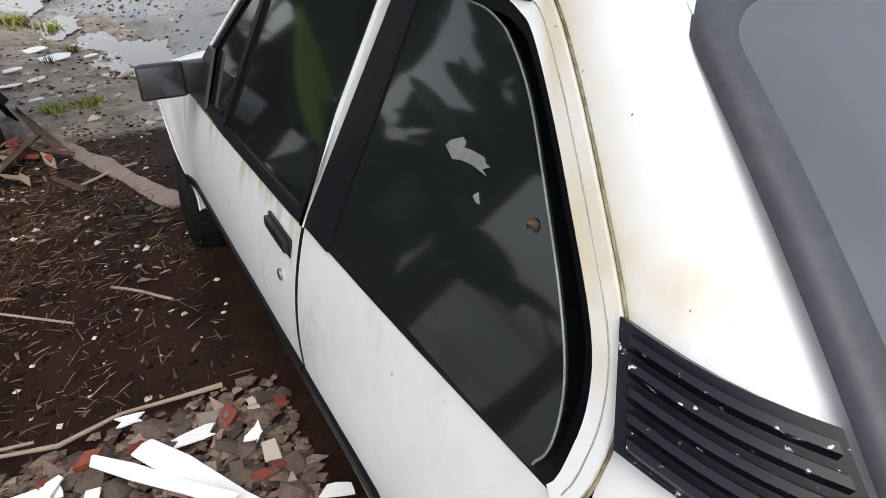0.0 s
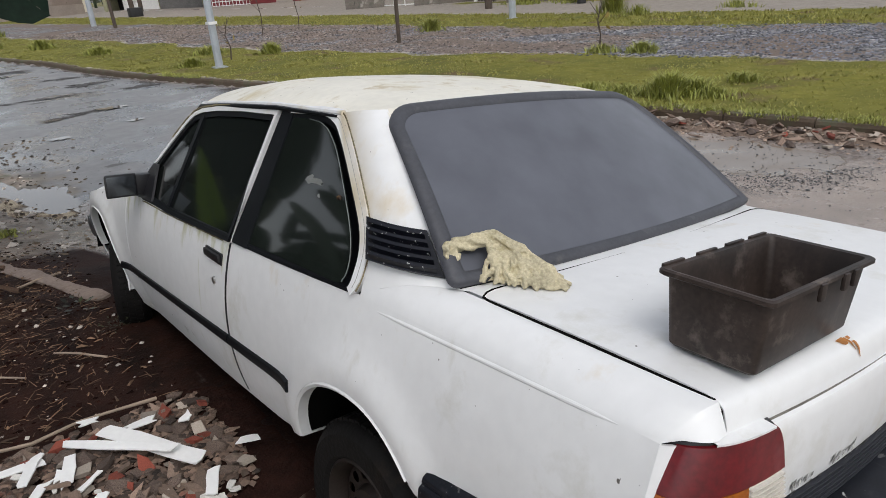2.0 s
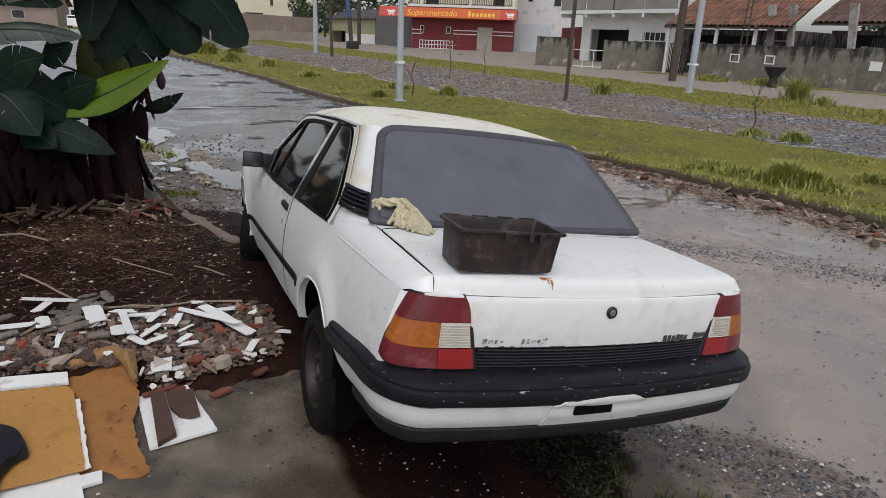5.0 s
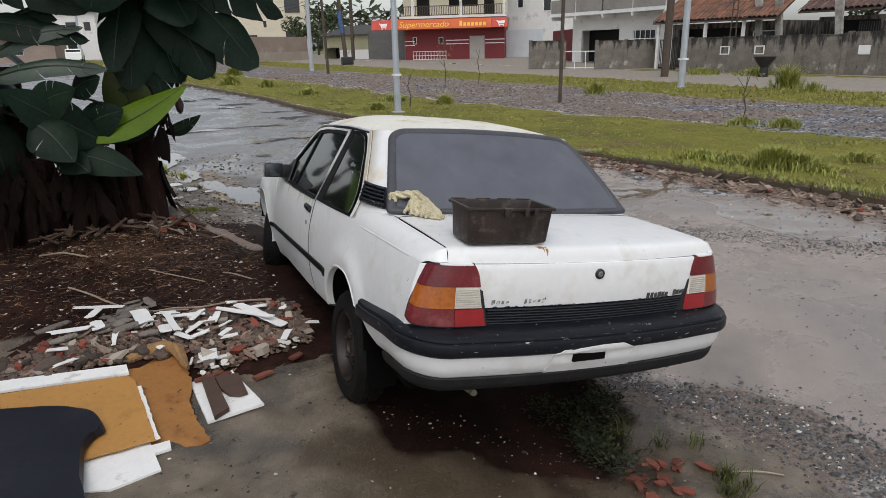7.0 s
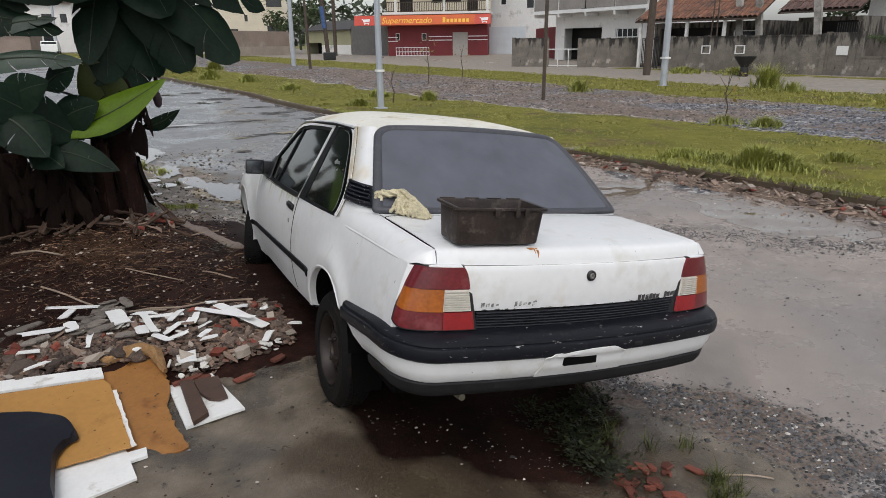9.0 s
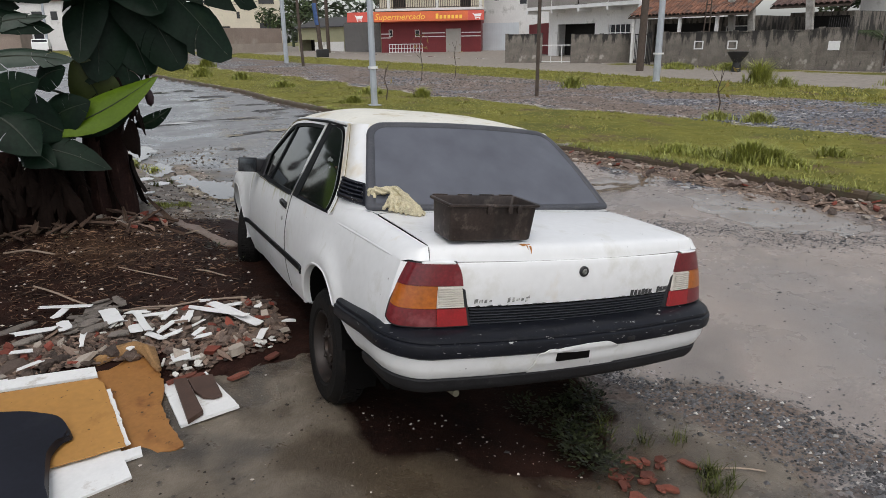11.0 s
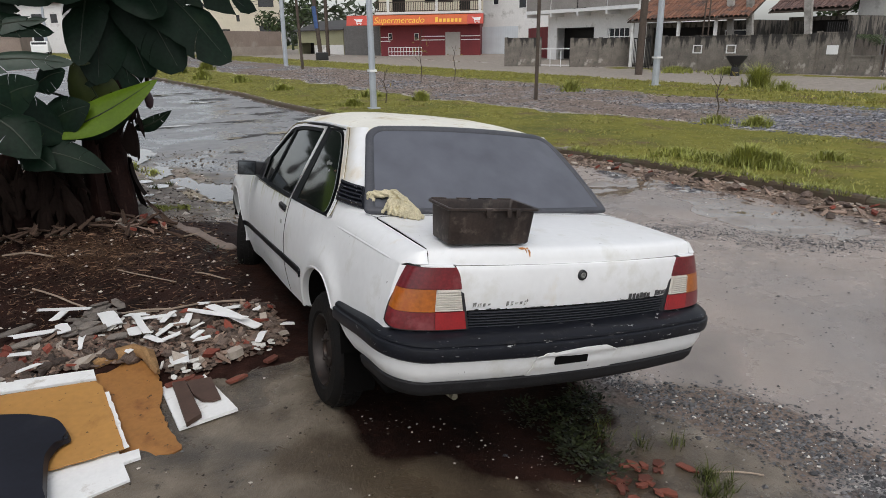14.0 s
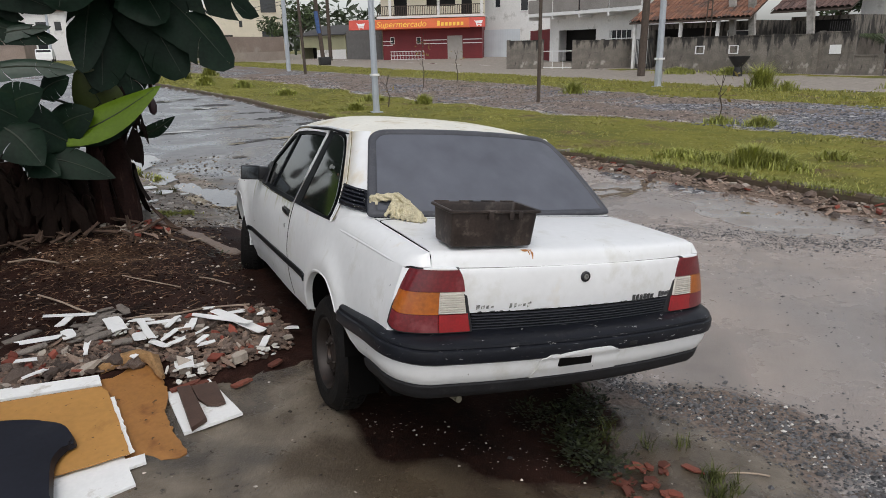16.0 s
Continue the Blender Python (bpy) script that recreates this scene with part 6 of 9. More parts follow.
bm = bmesh.new()
rows = []
for t in steps(0, 1, 18):
    rows.append([(0.605 * k, lerp(0.185 - 0.045 * (1 - k * k) + 0.155 * abs(k) ** 14, 1.49 + 0.05 * (1 - k * k), t), 0) for k in steps(-1, 1, 36)])
for r in rows:
    for i, (x, y, z) in enumerate(r):
        r[i] = (x, y, roof_z(x, y) - 0.006 * sstep(0.30, 0.16, y))
grid(bm, rows)
shell(part("roof", bm, ROOF_PAINT, car, "yellowed white roof with dirt and algae"), 0.012)
for s in (-1, 1):
    bm = bmesh.new()
    tube(bm, [(s * 0.603, y, roof_z(0.605, y) + 0.004) for y in (0.34, 0.5, 0.75, 1.0, 1.25, 1.46)] + [(s * 0.622, 1.60, 1.285), (s * 0.684, 1.82, 1.11), (s * 0.742, 2.0, 0.955)], 0.010, 8)
    gutter = part("rain_gutter", bm, PAINT, car)
    # black tube added under the gutter to paint its shadow line
    bm = bmesh.new()
    tube(bm, [(s * 0.616, y, roof_z(0.605, y) - 0.004) for y in (0.36, 0.5, 0.75, 1.0, 1.25, 1.45)] + [(s * 0.636, 1.575, 1.278), (s * 0.695, 1.79, 1.11), (s * 0.748, 1.955, 0.955)], [0.004, 0.006, 0.008, 0.009, 0.009, 0.009, 0.009, 0.008, 0.007], 8)
    part("gutter_seal", bm, RUBBER, gutter, "black seal in the gutter channel")

# rear window: rubber frame and filmed glass
def rear_pt(u, v):
    """u across from -1 to 1, v from the bottom to the top."""
    w, y, z = lerp(0.686, 0.545, v), lerp(-0.268, 0.195, v), lerp(1.075, 1.422, v)
    return Vector((w * u, y - 0.052 * (1 - u * u), z + 0.022 * (1 - u * u) * v + 0.016 * math.sin(math.pi * v)))


def rear_patch(u0, v0, v1, n, m, off):
    rows = []
    for v in steps(v0, v1, m):
        r = []
        for u in steps(-u0, u0, n):
            p = rear_pt(u, v)
            nrm = (rear_pt(u, v + 0.01) - p).cross(rear_pt(u + 0.01, v) - p).normalized()
            nrm = nrm if nrm.z > 0 else -nrm
            r.append(p + nrm * off)
        rows.append(r)
    return rows


def rear_at(u, v, off):
    p = rear_pt(u, v)
    nrm = (rear_pt(u, v + 0.01) - p).cross(rear_pt(u + 0.01, v) - p).normalized()
    return p + (nrm if nrm.z > 0 else -nrm) * off


def rear_outline(inset):
    """A rounded outline of the window opening, moved inwards."""
    a, b0, b1 = 1 - inset / 0.62 * (1 if inset > 0 else 0.75), inset / 0.585 * (1 if inset > 0 else 0.3), 1 - inset / 0.585
    rt, rb = max(0.03, 0.085 - inset * 0.5), max(0.008, 0.016 - inset * 0.3)
    out = [(lerp(-a + rb / 0.62, a - rb / 0.62, k / 18), b0) for k in range(19)]
    out += [(a - rb / 0.62 * (1 - math.sin(t)), b0 + rb / 0.585 * (1 - math.cos(t))) for t in steps(0, math.pi / 2, 5)[1:]]
    out += [(a, lerp(b0 + rb / 0.585, b1 - rt / 0.585, k / 10)) for k in range(1, 11)]
    out += [(a - rt / 0.62 * (1 - math.cos(t)), b1 - rt / 0.585 * (1 - math.sin(t))) for t in steps(0, math.pi / 2, 7)[1:]]
    out += [(lerp(a - rt / 0.62, -a + rt / 0.62, k / 18), b1) for k in range(1, 19)]
    out += [(-a + rt / 0.62 * (1 - math.sin(t)), b1 - rt / 0.585 * (1 - math.cos(t))) for t in steps(0, math.pi / 2, 7)[1:]]
    out += [(-a, lerp(b1 - rt / 0.585, b0 + rb / 0.585, k / 10)) for k in range(1, 11)]
    out += [(-a + rb / 0.62 * (1 - math.cos(t)), b0 + rb / 0.585 * (1 - math.sin(t))) for t in steps(0, math.pi / 2, 5)[1:-1]]
    return out


bm = bmesh.new()
grid(bm, [[rear_at(u, v, off) for u, v in rear_outline(i)] for i, off in ((-0.024, -0.010), (-0.021, 0.000), (-0.012, 0.006), (0.000, 0.009), (0.012, 0.009), (0.023, 0.004), (0.028, -0.004))], close=True)
rear_window = part("rear_window", bm, WINDOW_RUBBER, car, "wide rear window in thick grey rubber", angle=60)
bm = bmesh.new()
grid(bm, rear_patch(0.972, 0.028, 0.976, 20, 12, 0.0))
part("glass", bm, REAR_GLASS, rear_window, "dark filmed glass under dust")
for s in (-1, 1):
    bm = bmesh.new()
    grid(bm, [[rear_at(s * u, v, -0.002) for u in steps(0.80, 1.01, 4)] for v in steps(0.82, 1.02, 4)])
    part("corner_panel", bm, ROOF_PAINT, car)

# white strip between the window's foot and the boot lid
bm = bmesh.new()
grid(bm, [[rear_at(u, -0.015, -0.012) for u in steps(-1, 1, 20)], [(0.655 * u, -0.300 - 0.028 * (1 - u * u), 1.054 + 0.012 * (1 - u * u)) for u in steps(-1, 1, 20)], [(0.65 * u, -0.312 - 0.028 * (1 - u * u), 1.030) for u in steps(-1, 1, 20)]])
part("rear_scuttle", bm, PAINT, car)

# windscreen
bm = bmesh.new()
rows = []
for v in steps(0, 1, 6):
    rows.append([(lerp(0.70, 0.565, v) * u, lerp(2.05, 1.49, v) + 0.07 * (1 - u * u), lerp(0.92, 1.35, v) + 0.06 * (1 - u ** 4) * v) for u in steps(-1, 1, 12)])
grid(bm, rows)
part("windscreen", bm, SIDE_GLASS, car)


# side windows on the leaning plane of the cabin
def gx(z):
    return -0.798 + 0.196 * (z - 0.955) / 0.44


def cabin(pts, off=0.0, s=-1):
    return [((-1 if s > 0 else 1) * (gx(z) - off), y, z) for y, z in pts]


def shrunk(pts, d):
    """The outline moved inwards by d, in the plane of y and z."""
    n = len(pts)
    area = sum(pts[i][0] * pts[(i + 1) % n][1] - pts[(i + 1) % n][0] * pts[i][1] for i in range(n))
    sg = 1 if area > 0 else -1
    out = []
    for i in range(n):
        a, b, c = Vector(pts[i - 1]), Vector(pts[i]), Vector(pts[(i + 1) % n])
        d1, d2 = (b - a).normalized(), (c - b).normalized()
        n1, n2 = Vector((-d1.y, d1.x)) * sg, Vector((-d2.y, d2.x)) * sg
        mid = (n1 + n2).normalized()
        out.append(tuple(b + mid * d / max(0.5, mid.dot(n1))))
    return out


DOOR_WIN = [(0.79, 0.928), (0.765, 1.15), (0.738, 1.388), (1.00, 1.380), (1.25, 1.364), (1.40, 1.345), (1.47, 1.325), (1.53, 1.285), (1.62, 1.205), (1.75, 1.085), (1.90, 0.925), (1.45, 0.908), (1.1, 0.918)]
def rounded_outline(pts, a, b, n=4):
    """Runs a smooth curve through the points from a to b of a closed outline."""
    out = list(pts[:a])
    for i in range(a, b):
        p0, p1, p2, p3 = (Vector(pts[k % len(pts)]) for k in (i - 1, i, i + 1, i + 2))
        for j in range(n):
            t = j / n
            q = 0.5 * (2 * p1 + (p2 - p0) * t + (2 * p0 - 5 * p1 + 4 * p2 - p3) * t * t + (3 * p1 - p0 - 3 * p2 + p3) * t ** 3)
            out.append((q.x, q.y))
    return out + list(pts[b:])


QUARTER = [(0.665, 0.958), (0.655, 1.16), (0.640, 1.385), (0.50, 1.392), (0.42, 1.392), (0.375, 1.382), (0.335, 1.364), (0.255, 1.302), (0.170, 1.228), (0.080, 1.145), (0.047, 1.093), (0.038, 1.045), (0.045, 0.998), (0.10, 0.988), (0.40, 0.974)]
QUARTER_PANE = [(0.655, 0.972), (0.645, 1.16), (0.630, 1.372), (0.52, 1.376), (0.46, 1.374), (0.415, 1.366), (0.372, 1.350), (0.296, 1.304), (0.203, 1.224), (0.122, 1.150), (0.075, 1.095), (0.056, 1.045), (0.064, 1.014), (0.10, 1.000), (0.40, 0.986)]
QUARTER, QUARTER_PANE = rounded_outline(QUARTER, 4, 13), rounded_outline(QUARTER_PANE, 4, 13)


def widened(d0, d1):
    """The quarter window's outline moved outwards, by more along its slanting rear edge."""
    out = []
    for p, a, b in zip(QUARTER, shrunk(QUARTER, d0), shrunk(QUARTER, d1)):
        k = sstep(0.985, 1.03, p[1]) * sstep(0.43, 0.34, p[0])
        out.append((lerp(a[0], b[0], k), lerp(a[1], b[1], k)))
    return out


for s in (-1, 1):
    wo = lambda d: (-s if s > 0 else 1) * 0 or Vector(((1 if s < 0 else -1) * d, 0, 0))
    bm = bmesh.new()
    frame_out, frame_in = [(0.787, 0.950)] + DOOR_WIN[1:11], [(0.771, 0.950)] + shrunk(DOOR_WIN, 0.017)[1:11]
    grid(bm, [[p, q, Vector(q) + wo(0.04), Vector(p) + wo(0.04)] for p, q in zip(cabin(frame_out, 0.010, s), cabin(frame_in, 0.010, s))], close=True, cap=True)
    win = part("door_window", bm, PAINT, car, "white-framed front door window")
    inner = shrunk(DOOR_WIN, 0.017)
    bm = bmesh.new()
    ring_prism(bm, cabin(inner, 0.004, s), cabin(shrunk(DOOR_WIN, 0.038), 0.002, s), wo(0.03))
    part("window_seal", bm, RUBBER, win)
    bm = bmesh.new()
    prism(bm, cabin(shrunk(DOOR_WIN, 0.030), -0.006, s), wo(0.004))
    pane = part("glass", bm, SIDE_GLASS, win, "tinted dirty glass")
    pane.visible_shadow = False
    bm = bmesh.new()
    prism(bm, cabin([(1.425, 0.94), (1.455, 0.94), (1.395, 1.325), (1.365, 1.325)], 0.004, s), wo(0.02))
    part("divider", bm, RUBBER, win)
    # black pillar between the windows
    bm = bmesh.new()
    prism(bm, cabin([(0.775, 0.952), (0.715, 1.392), (0.636, 1.392), (0.655, 0.955)], 0.006, s), wo(0.03))
    part("door_pillar", bm, RUBBER, car)
    # quarter window, hinged open at its rear edge
    bm = bmesh.new()
    QO = widened(-0.022, -0.033)
    sel = range(2, 37)
    rows = [[p, q, Vector(q) + wo(0.03), Vector(p) + wo(0.03)] for p, q in ((cabin([QO[k]], 0.012, s)[0], cabin([QUARTER[k]], 0.014, s)[0]) for k in sel)]
    grid(bm, rows, close=True, cap=True)
    qwin = part("quarter_window", bm, PAINT, car, "white-trimmed quarter window hinged ajar")
    bm = bmesh.new()
    tube(bm, [cabin([((QO[k][0] * 0.55 + QUARTER[k][0] * 0.45), (QO[k][1] * 0.55 + QUARTER[k][1] * 0.45))], 0.0125, s)[0] for k in range(4, 36)], 0.0012, 5)
    part("trim_joint", bm, TRIM_LINE, qwin)
    bm = bmesh.new()
    ring_prism(bm, cabin(QUARTER, 0.004, s), cabin(shrunk(QUARTER, 0.022), 0.0, s), wo(0.045))
    part("window_seal", bm, RUBBER, qwin)
    bm = bmesh.new()
    pts = [Vector(p) + Vector(((-1 if s < 0 else 1) * 0.02 * max(0, (0.66 - p[1]) / 0.6), 0, 0)) for p in cabin(QUARTER_PANE, 0.002, s)]
    prism(bm, pts, wo(0.004))
    pane = part("glass", bm, QUARTER_GLASS, qwin, "algae-stained dark glass with peeling film")
    pane.visible_shadow = False
    # thin pale tube as the painted edge glint
    bm = bmesh.new()
    tube(bm, [p - wo(0.0005) for p in pts[3:38]], 0.0016, 5)
    part("glass_edge", bm, EDGE_GLINT, pane, "pale ground edge of the pane")
    # black sheet added inside, so the gap round the ajar pane looks unlit
    bm = bmesh.new()
    prism(bm, cabin(shrunk(QUARTER, 0.004), -0.042, s), wo(0.004))
    part("inner_frame", bm, RUBBER, qwin)
    if s < 0:
        # two flat grey patches laid on the pane
        film = mat("peeling_grey_film", (0.20, 0.21, 0.20), 0.6, var=0.3, scale=30)
        for patch in ([(0.423, 1.21), (0.416, 1.219), (0.392, 1.23), (0.381, 1.227), (0.381, 1.22), (0.36, 1.223), (0.332, 1.224), (0.326, 1.219), (0.315, 1.218), (0.328, 1.211), (0.316, 1.208), (0.35, 1.209), (0.377, 1.206), (0.396, 1.201)], [(0.325, 1.18), (0.318, 1.187), (0.306, 1.177), (0.313, 1.176)]):
            bm = bmesh.new()
            prism(bm, [Vector(p) + Vector((-0.0005 - 0.02 * max(0, (0.66 - p[1]) / 0.6), 0, 0)) for p in cabin(patch, 0.002, s)], (-0.0012, 0, 0))
            part("film_patch", bm, film, pane, "grey patch of peeling film", smooth=False)
        bm = bmesh.new()
        lathe(bm, [(0.0, 0.003), (0.006, 0.003), (0.007, 0.005), (0.009, 0.004), (0.010, -0.004)], 12, "x", Matrix.Translation((-0.708, 0.205, 1.192)) @ pose(0, 0, 0, 0, 24, 180))
        part("hinge_bolt", bm, mat("rusty_dark_bolt", (0.035, 0.018, 0.008), 0.8, var=0.5, scale=60, stain=(0.14, 0.07, 0.02), stain_at=0.5, stain_scale=70), pane, "rusty hinge bolt")
    # trims along the belt
    bm = bmesh.new()
    rows = []
    for y in steps(0.04, 1.78, 12):
        z = belt_z(y) - 0.004
        x = -gx(z) + 0.004
        rows.append([(s * (x - 0.03), y, z - 0.004), (s * (x - 0.004), y, z + 0.001), (s * (x - 0.006), y, z + 0.013), (s * (x - 0.03), y, z + 0.018)])
    grid(bm, rows, cap=True)
    part("belt_trim", bm, RUBBER, car)

# brown and green grime gathered along the gutters, the quarter trim and the belt
GRIME = layer(mat("yellow_brown_grime", (0.22, 0.19, 0.11), 0.9, var=0.5, scale=18), (0.09, 0.065, 0.035), 22.0, 0.5, 0.1, (1, 1, 1), None, 0.9)
layer(GRIME, (0.60, 0.57, 0.46), 14.0, 0.58, 0.08, (1, 1, 1), None, 0.9)
for s in (-1, 1):
    edge = widened(-0.025, -0.036)
    bm = bmesh.new()
    tube(bm, cabin(edge[8:36], 0.008, s), 0.0022, 5)
    part("grime_line", bm, GRIME, car, "yellow-brown grime along the window trim")
    bm = bmesh.new()
    tube(bm, cabin([(y, z + 0.002) for y, z in shrunk(DOOR_WIN, -0.003)[2:9]], 0.010, s), 0.004, 5)
    part("grime_line", bm, GRIME, car, "yellow-brown grime along the window trim")
    bm = bmesh.new()
    tube(bm, [(-s * (side_x(y, belt_z(y) - 0.012) - 0.001), y, belt_z(y) - 0.012) for y in steps(0.86, 1.78, 24)], 0.003, 5)
    part("grime_line", bm, GRIME, car, "green grime under the window belt")

# louvred black panel at the foot of the rear pillar
for s in (-1, 1):
    bm = bmesh.new()
    q = [Vector(p) for p in ((-0.705, 0.066, 1.166), (-0.649, -0.114, 1.158), (-0.673, -0.211, 1.070), (-0.751, 0.006, 1.075))]
    out = Vector((-0.014, -0.012, 0.008))
    rows = [[(q[0].lerp(q[3], v)).lerp(q[1].lerp(q[2], v), u) + out * 1.2 + Vector((-0.012, -0.008, 0)) * math.sin(math.pi * u) for u in steps(0, 1, 6)] for v in steps(0, 1, 6)]
    grid(bm, rows)
    if s > 0:
        for v in bm.verts:
            v.co.x = -v.co.x
    louvre = shell(part("louvre_panel", bm, LOUVRE, car, "black louvred panel with flaking paint"), 0.012)
    for k in range(5):
        v0 = 0.09 + k * 0.185
        bm = bmesh.new()
        rows = []
        for u in steps(0.05, 0.93, 8):
            base = lambda v: (q[0].lerp(q[3], v)).lerp(q[1].lerp(q[2], v), u) + out * 1.2 + Vector((-0.012, -0.008, 0)) * math.sin(math.pi * u)
            o = Vector((-0.5, -0.5, 0.7))
            rows.append([base(v0), base(v0 + 0.02) + o * 0.016, base(v0 + 0.09) + o * 0.017, base(v0 + 0.125)])
        grid(bm, rows, close=True, cap=True)
        if s > 0:
            for v in bm.verts:
                v.co.x = -v.co.x
        part("slat", bm, LOUVRE, louvre)

# soft crease along the rear wing's shoulder
for s in (-1, 1):
    bm = bmesh.new()
    tube(bm, [(-s * (side_x(y, z) + 0.0035), y, z + 0.0005) for y, z in ((y, lerp(0.966, 0.984, (0.01 - y) / 0.85)) for y in steps(0.01, -0.84, 30))], [0.0052 * sstep(-0.02, 0.25, k / 30) * sstep(1.02, 0.8, k / 30) + 0.001 for k in range(31)], 10)
    part("shoulder_crease", bm, PAINT, car)

# mirrors
for s in (-1, 1):
    bm = bmesh.new()
    box(bm, 0.835, 0.972, 1.735, 1.83, 0.945, 1.052, 0.014)
    for v in bm.verts:
        k = (v.co.y - 1.735) / 0.095
        v.co.z = lerp(v.co.z, 1.0, 0.45 * max(0, k) ** 1.5)
        v.co.x = lerp(v.co.x, 0.87, 0.3 * max(0, k))
    tube(bm, [(0.76, 1.78, 0.985), (0.85, 1.79, 0.99)], 0.035, 8)
    prism(bm, [(0.810, 1.62, 0.938), (0.746, 1.685, 1.085), (0.746, 1.738, 1.085), (0.815, 1.885, 0.926)], (0.010, 0, 0))
    box(bm, 0.765, 0.845, 1.742, 1.80, 0.948, 1.040, 0.012)
    for v in bm.verts:
        v.co.x *= s
    mir = part("door_mirror", bm, PLASTIC, car, "black plastic door mirror")
    part("mirror_glass", boxed(*sorted((s * 0.846, s * 0.962)), 1.731, 1.7345, 0.956, 1.042, bevel=0.001), MIRROR, mir)

# wheels
for x, y in ((-0.725, 0), (0.725, 0), (-0.725, AXLE), (0.725, AXLE)):
    s = -1 if x < 0 else 1
    bm = bmesh.new()
    lathe(bm, [(0.185, 0.070), (0.195, 0.083), (0.235, 0.088), (0.262, 0.084), (0.282, 0.070), (0.293, 0.045), (0.295, 0.0), (0.293, -0.045), (0.282, -0.07), (0.262, -0.084), (0.20, -0.083), (0.185, -0.07)], 44, "x", pose(x, y, 0.297))
    wheel = part("wheel", bm, TYRE, car, "worn muddy tyre on a rusty steel wheel")
    bm = bmesh.new()
    for k in range(56):
        a = 2 * math.pi * k / 56
        for o in (-0.035, 0.0, 0.035):
            box(bm, -0.014, 0.014, -0.0125, 0.0125, 0.290, 0.299, m=pose(x + o, y, 0.297, math.degrees(a) + o * 90, 0, 0))
    part("tread", bm, TYRE, wheel)
    bm = bmesh.new()
    d = s
    lathe(bm, [(0.188, 0.072 * d), (0.180, 0.078 * d), (0.168, 0.062 * d), (0.160, 0.020 * d), (0.150, 0.016 * d)], 36, "x", pose(x, y, 0.297))
    # disc with a ring of round openings
    n = 14
    for k in range(n):
        a0, a1 = 2 * math.pi * k / n, 2 * math.pi * (k + 1) / n
        m0 = (a0 + a1) / 2
        ri, ro = 0.095, 0.152
        outer = [(ro, 0, m0), (ro, 1, a1), (0.124, 1, a1), (ri, 1, a1), (ri, 0, m0), (ri, 1, a0), (0.124, 1, a0), (ro, 1, a0)]
        ov = [bm.verts.new((x + 0.026 * d, y + r * math.cos(a), 0.297 + r * math.sin(a))) for r, _, a in outer]
        hv = []
        for r, tv in ((0.142, 0.0), (0.138, 0.012), (0.125, 0.0165), (0.112, 0.012), (0.108, 0.0), (0.112, -0.012), (0.125, -0.0165), (0.138, -0.012)):
            a = m0 + tv / 0.125
            hv.append(bm.verts.new((x + 0.030 * d, y + r * math.cos(a), 0.297 + r * math.sin(a))))
        for i in range(8):
            j = (i + 1) % 8
            bm.faces.new((ov[i], ov[j], hv[j], hv[i]))
    lathe(bm, [(0.096, 0.026 * d), (0.085, 0.05 * d), (0.05, 0.055 * d), (0.045, 0.042 * d), (0.0, 0.042 * d)], 28, "x", pose(x, y, 0.297))
    lathe(bm, [(0.165, -0.02 * d), (0.0, -0.02 * d)], 28, "x", pose(x, y, 0.297))
    for k in range(4):
        a = 2 * math.pi * k / 4 + 0.4
        lathe(bm, [(0.0, 0.062 * d), (0.009, 0.062 * d), (0.011, 0.05 * d)], 6, "x", pose(x, y + 0.068 * math.cos(a), 0.297 + 0.068 * math.sin(a)))
    bmesh.ops.remove_doubles(bm, verts=bm.verts[:], dist=0.0004)
    part("rim", bm, RIM, wheel, "dark rusty steel rim with round holes")
    if y > 1:   # the front wheels are steered towards the road
        turn = Matrix.Translation((x, y, 0)) @ Matrix.Rotation(radians(-17), 4, "Z") @ Matrix.Translation((-x, -y, 0))
        for piece in (wheel, *wheel.children):
            piece.data.transform(turn)
# near-black flaps behind the rear wheels, added for the dark shade there
for s in (-1, 1):
    bm = bmesh.new()
    grid(bm, [[(s * 0.80, -0.335, 0.52), (s * 0.62, -0.335, 0.52)], [(s * 0.79, -0.345, 0.34), (s * 0.63, -0.345, 0.34)], [(s * 0.78, -0.36, 0.22), (s * 0.64, -0.36, 0.22)]])
    shell(part("mud_flap", bm, DARK, car), 0.006)

# cabin
for sx in (-0.36, 0.36):
    bm = bmesh.new()
    box(bm, sx - 0.25, sx + 0.25, 0.95, 1.45, 0.46, 0.62, 0.05)
    box(bm, sx - 0.24, sx + 0.24, -0.07, 0.07, 0.0, 0.56, 0.05, pose(0, 0.95, 0.58, 14, 0, 0))
    box(bm, sx - 0.13, sx + 0.13, 0.70, 0.80, 1.14, 1.30, 0.04)
    part("front_seat", bm, SEAT, car)
bm = bmesh.new()
box(bm, -0.6, 0.6, 0.08, 0.5, 0.46, 0.60, 0.05)
box(bm, -0.6, 0.6, -0.06, 0.06, 0.0, 0.50, 0.05, pose(0, 0.10, 0.55, 16, 0, 0))
part("rear_seat", bm, SEAT, car)
part("parcel_shelf", boxed(-0.62, 0.62, -0.24, 0.04, 0.99, 1.01), SEAT, car)
part("dashboard", boxed(-0.66, 0.66, 1.62, 2.02, 0.72, 0.93, bevel=0.05), SEAT, car)
bm = bmesh.new()
tube(bm, [(-0.36 + 0.18 * math.cos(a), 1.56 + 0.07 * math.sin(a), 0.86 + 0.165 * math.sin(a)) for a in steps(0, 2 * math.pi, 24)], 0.014, 8)
tube(bm, [(-0.36, 1.56, 0.86), (-0.36, 1.75, 0.80)], 0.03, 8)
part("steering_wheel", bm, PLASTIC, car)


